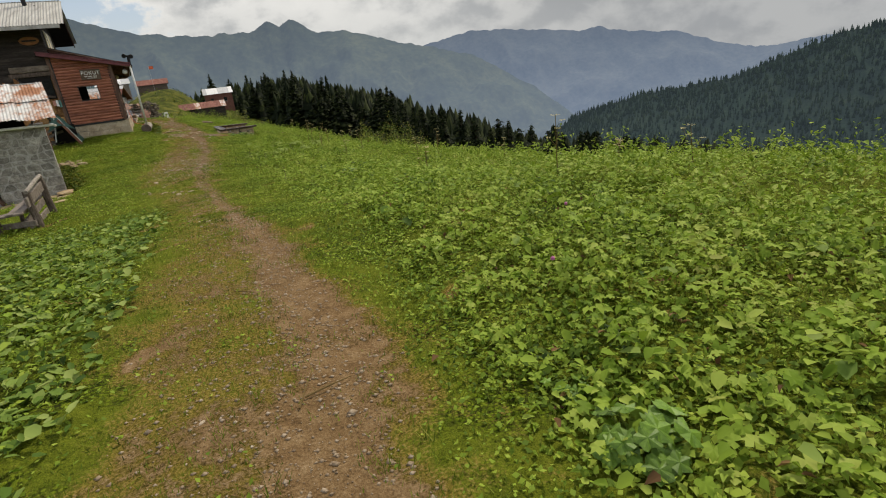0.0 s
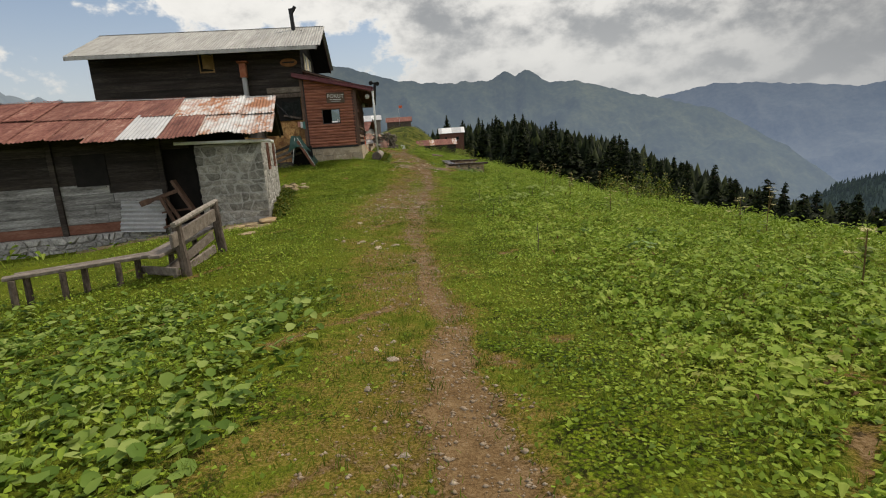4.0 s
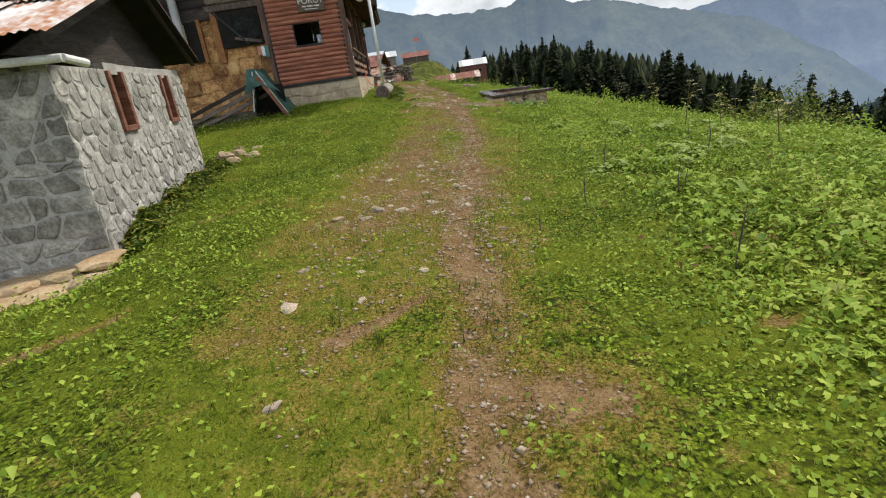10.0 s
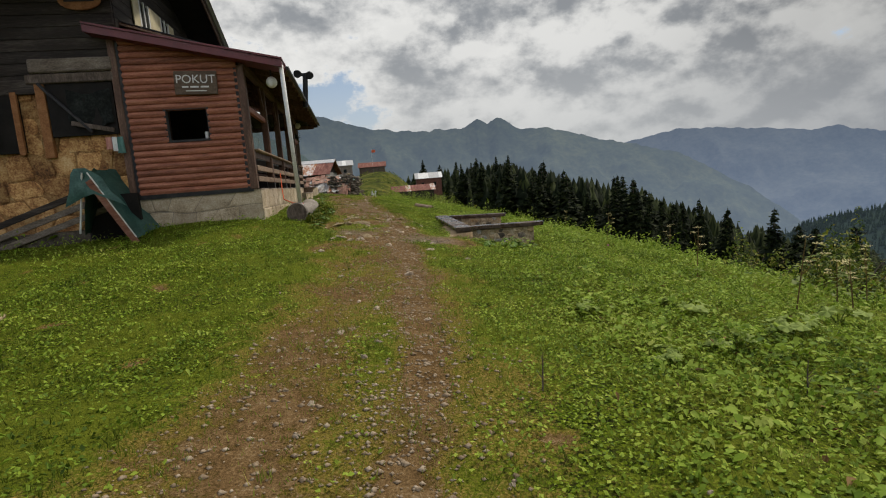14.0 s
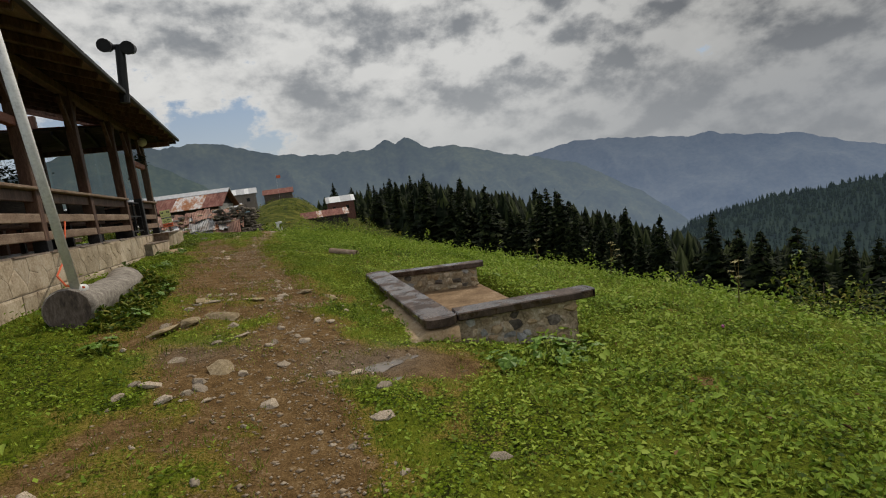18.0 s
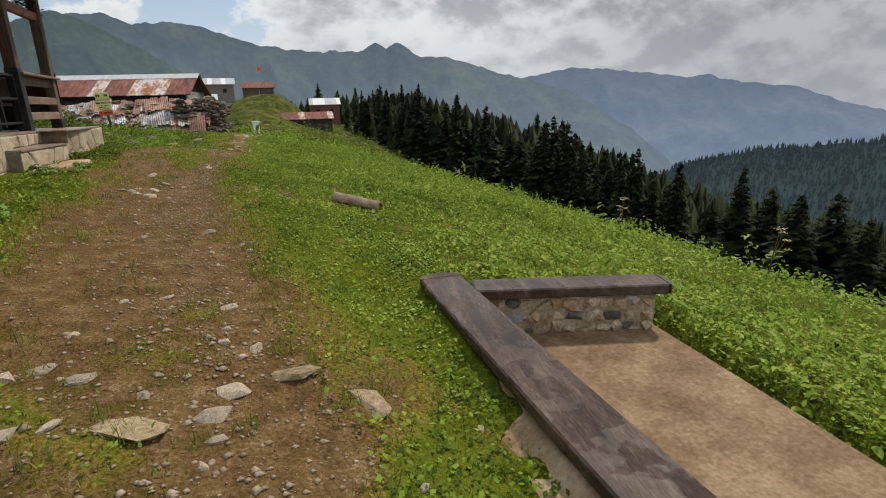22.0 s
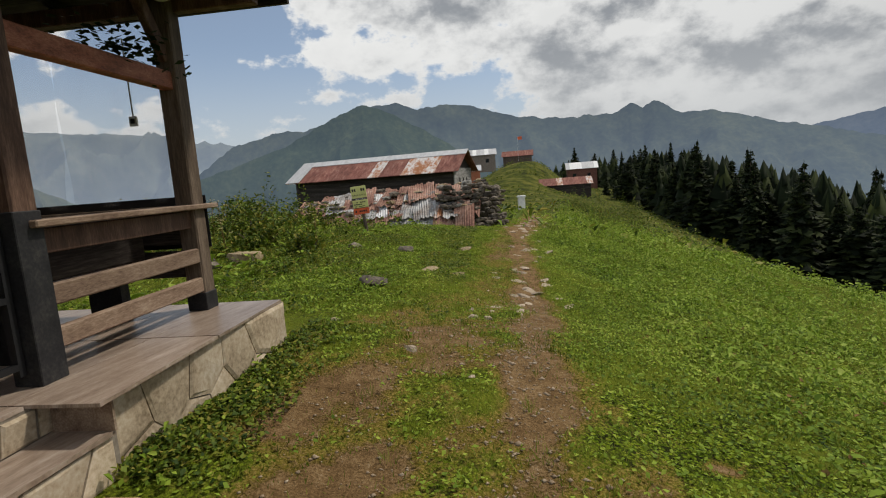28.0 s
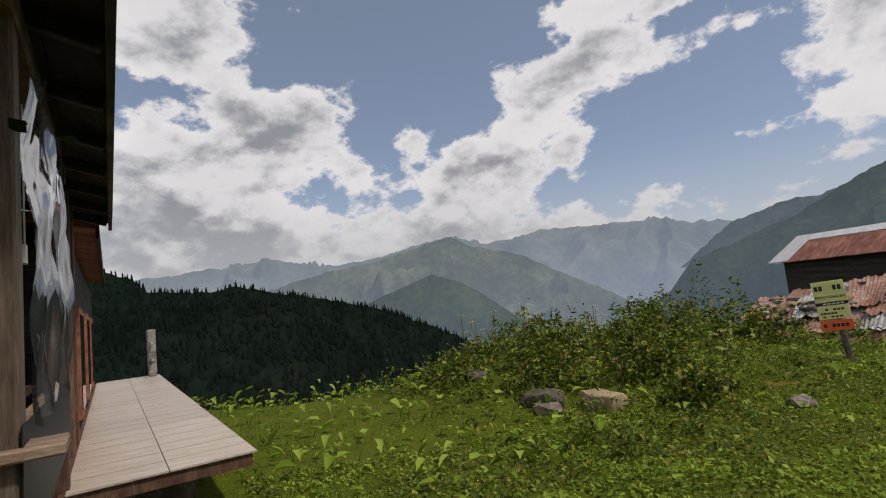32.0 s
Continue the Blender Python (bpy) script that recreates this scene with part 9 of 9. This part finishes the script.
for x, y, t in ((-13.2, 50.6, 1.5), (-14.6, 51.6, 1.3), (-12.0, 52.6, 1.2), (-13.9, 52.4, 1.35), (-11.4, 51.9, 0.9), (-15.6, 52.6, 1.2), (-9.8, 53.2, 0.8), (-12.9, 53.4, 1.1), (5.2, 40.5, 1.0), (4.6, 44.0, .9), (5.8, 36.8, .9)):
    umbel(x, y, t, int(x * 10))


# big-leaved plants close to the path
def rosette(x, y, r, n, seed, mat=None):
    rng_ = random.Random(seed)
    z = floor_at(x, y)
    p = thing("mallow_plant", "bright green clump of large lobed leaves", "plant", (x, y, z), "large-leaved clumps")
    for k in range(n):
        a = rng_.uniform(0, 6.28)
        l = r * rng_.uniform(.35, 1.0)
        c = Vector((x + math.cos(a) * l, y + math.sin(a) * l, z + r * rng_.uniform(.35, .8) * (1.15 - 0.5 * l / r)))
        s = r * rng_.uniform(.22, .38)
        tilt = Matrix.Rotation(rng_.uniform(.1, .7), 3, Vector((-math.sin(a), math.cos(a), 0)))
        bm = bmesh.new()
        mid = bm.verts.new(c)
        ring = []
        for i in range(20):
            t = 2 * math.pi * i / 20
            q = s * (1.0 if i % 4 < 2 else 0.72 if i % 4 == 2 else 0.8) * rng_.uniform(.9, 1.08)
            ring.append(bm.verts.new(c + tilt @ Vector((math.cos(t) * q, math.sin(t) * q, s * (0.1 * math.cos(t * 5) - 0.12)))))
        for i in range(20):
            bm.faces.new((mid, ring[i], ring[(i + 1) % 20]))
        part("leaf", bm, mat or M_BIGLEAF, p)
    for k in range(6):
        a = rng_.uniform(0, 6.28)
        bm = bmesh.new()
        rod(bm, (x, y, z - .02), (x + math.cos(a) * r * .5, y + math.sin(a) * r * .5, z + r * .5), .008, .005, 5)
        part("stem", bm, M_BUSH, p)


for x, y, r, n in ((1.5, 1.62, .25, 20), (1.5, 2.2, .14, 9), (0.55, 33.15, .28, 12), (0.1, 33.05, .22, 9), (1.0, 33.3, .24, 10), (-3.95, 36.6, .18, 10), (-4.0, 36.2, .15, 8), (-4.75, 39.0, .2, 10), (-4.9, 38.6, .16, 8), (-3.75, 33.9, .2, 10), (-3.95, 35.2, .2, 10), (2.9, 15.2, .25, 9), (2.6, 17.5, .22, 8), (-5.67, 42.0, .17, 13), (-5.5, 41.8, .14, 9), (-5.42, 42.62, .15, 12), (-5.34, 42.4, .12, 9), (-5.46, 42.9, .1, 8)):
    rosette(x, y, r, n, int(x * 100 + y * 7))
for x, y, r in ((2.02, 28.29, .3), (1.83, 26.82, .26), (2.87, 27.41, .3), (3.94, 28.11, .34), (3.91, 26.67, .3), (1.84, 23.65, .26), (1.95, 23.2, .24), (0.7, 22.6, .18), (0.4, 22.4, .14), (0.67, 28.09, .2), (0.96, 26.34, .18), (1.45, 22.5, .22), (2.84, 24.26, .3)):
    rosette(x, y, r, 13, int(x * 100 + y * 7), M_DOCK)

# low brush on the far meadow and the hill behind it
x, y = sample(26000, -60, 40, 62, 225, lambda x, y: np.clip(0.35 + 0.6 * np.sin(x * 0.31 + np.sin(y * 0.13)) * np.sin(y * 0.19 + x * 0.1), 0, 1))
leaves("hill_brush", x, y, vr.uniform(0.05, 0.45, len(x)), 0.42, M_BUSH, "low brush on the far hill", 0.9)

# a pink flower among the weeds
for x, y in ((2.35, 3.6), (2.9, 33.6), (3.6, 5.2)):
    z = floor_at(x, y)
    fl = thing("pink_flower", "small pink flower head above the weeds", "flower", (x, y, z), "pink flowers")
    bm = bmesh.new()
    rod(bm, (x, y, z), (x, y, z + 0.26), 0.004, 0.003, 5)
    part("stalk", bm, M_BUSH, fl)
    bm = bmesh.new()
    bmesh.ops.create_icosphere(bm, subdivisions=1, radius=0.022, matrix=Matrix.Translation((x, y, z + 0.27)))
    part("flower_head", bm, M_PINK, fl)


# dead stalks that stand in the meadow
drng = random.Random(17)
for x, y, tall in ((1.93, 18.54, .3), (1.12, 14.76, .5), (0.68, 19.16, .5), (1.08, 21.16, .3), (-0.61, 20.08, .22), (0.5, 22.46, .45), (1.02, 21.22, .35), (-0.03, 20.93, .3), (2.28, 23.58, .4), (3.0, 25.2, .5), (1.7, 25.6, .3), (2.3, 24.4, .35), (-0.36, 25.53, .3)):
    z = floor_at(x, y)
    dead = thing("dead_stalk", "thin dark dead stalk standing in the meadow", "plant", (x, y, z), "dead stalks in the meadow")
    bend = Vector((drng.uniform(-.12, .12), drng.uniform(-.08, .08), 1)) * tall
    mid = Vector((x, y, z)) + bend * 0.55 + Vector((drng.uniform(-.02, .02), 0, 0))
    one("stalk", M_OLDPOST, dead, rod, (x, y, z - 0.03), mid, 0.008, 0.006, 5)
    one("stalk_tip", M_OLDPOST, dead, rod, mid, Vector((x, y, z)) + bend, 0.006, 0.003, 5)
    for k in range(3):
        q = Vector((x, y, z)) + bend * drng.uniform(0.3, 0.8)
        one("side_twig", M_OLDPOST, dead, rod, q, q + Vector((drng.uniform(-.07, .07), drng.uniform(-.07, .07), 0.05)), 0.004, 0.002, 4)
# bleached sticks dropped along the footpath
for x0, y0, x1, y1 in ((-0.62, 7.49, -0.5, 7.85), (0.01, 7.31, 0.07, 7.05), (-0.29, 5.33, -0.1, 5.15), (-0.4, 13.96, -0.25, 14.31), (-0.25, 14.31, -0.1, 14.39), (-1.07, 14.27, -0.88, 14.14), (-1.53, 13.52, -1.35, 13.37), (-1.45, 20.52, -1.25, 20.6), (0.05, 2.9, 0.18, 3.3), (0.1, 3.0, 0.42, 3.1)):
    stick = thing("stick", "short bleached dry stick lying on the ground", "stick", (x0, y0, floor_at(x0, y0)), "sticks by the path")
    a, b = Vector((x0, y0, floor_at(x0, y0) + 0.018)), Vector((x1, y1, floor_at(x1, y1) + 0.022))
    mid = a.lerp(b, 0.5) + Vector((drng.uniform(-.02, .02), drng.uniform(-.02, .02), 0.008))
    one("stem", M_DRY, stick, rod, a, mid, 0.007, 0.006, 6)
    one("stem_end", M_DRY, stick, rod, mid, b, 0.006, 0.003, 6)
# torn roots in the gouge by the log
roots = thing("torn_roots", "pale roots torn bare in the turf", "roots", (-2.3, 41.3, floor_at(-2.3, 41.3)))
for k in range(9):
    f = k / 8
    x, y = -2.47 + 0.3 * f + drng.uniform(-.05, .05), 41.65 - 0.7 * f
    a = Vector((x, y, floor_at(x, y) + 0.01))
    x, y = x + drng.uniform(-.16, .16), y + drng.uniform(-.12, .12)
    one("root", M_OLDLOG if k % 2 else M_OLDPOST, roots, rod, a, (x, y, floor_at(x, y) + drng.uniform(0.005, 0.04)), 0.008, 0.004, 5)
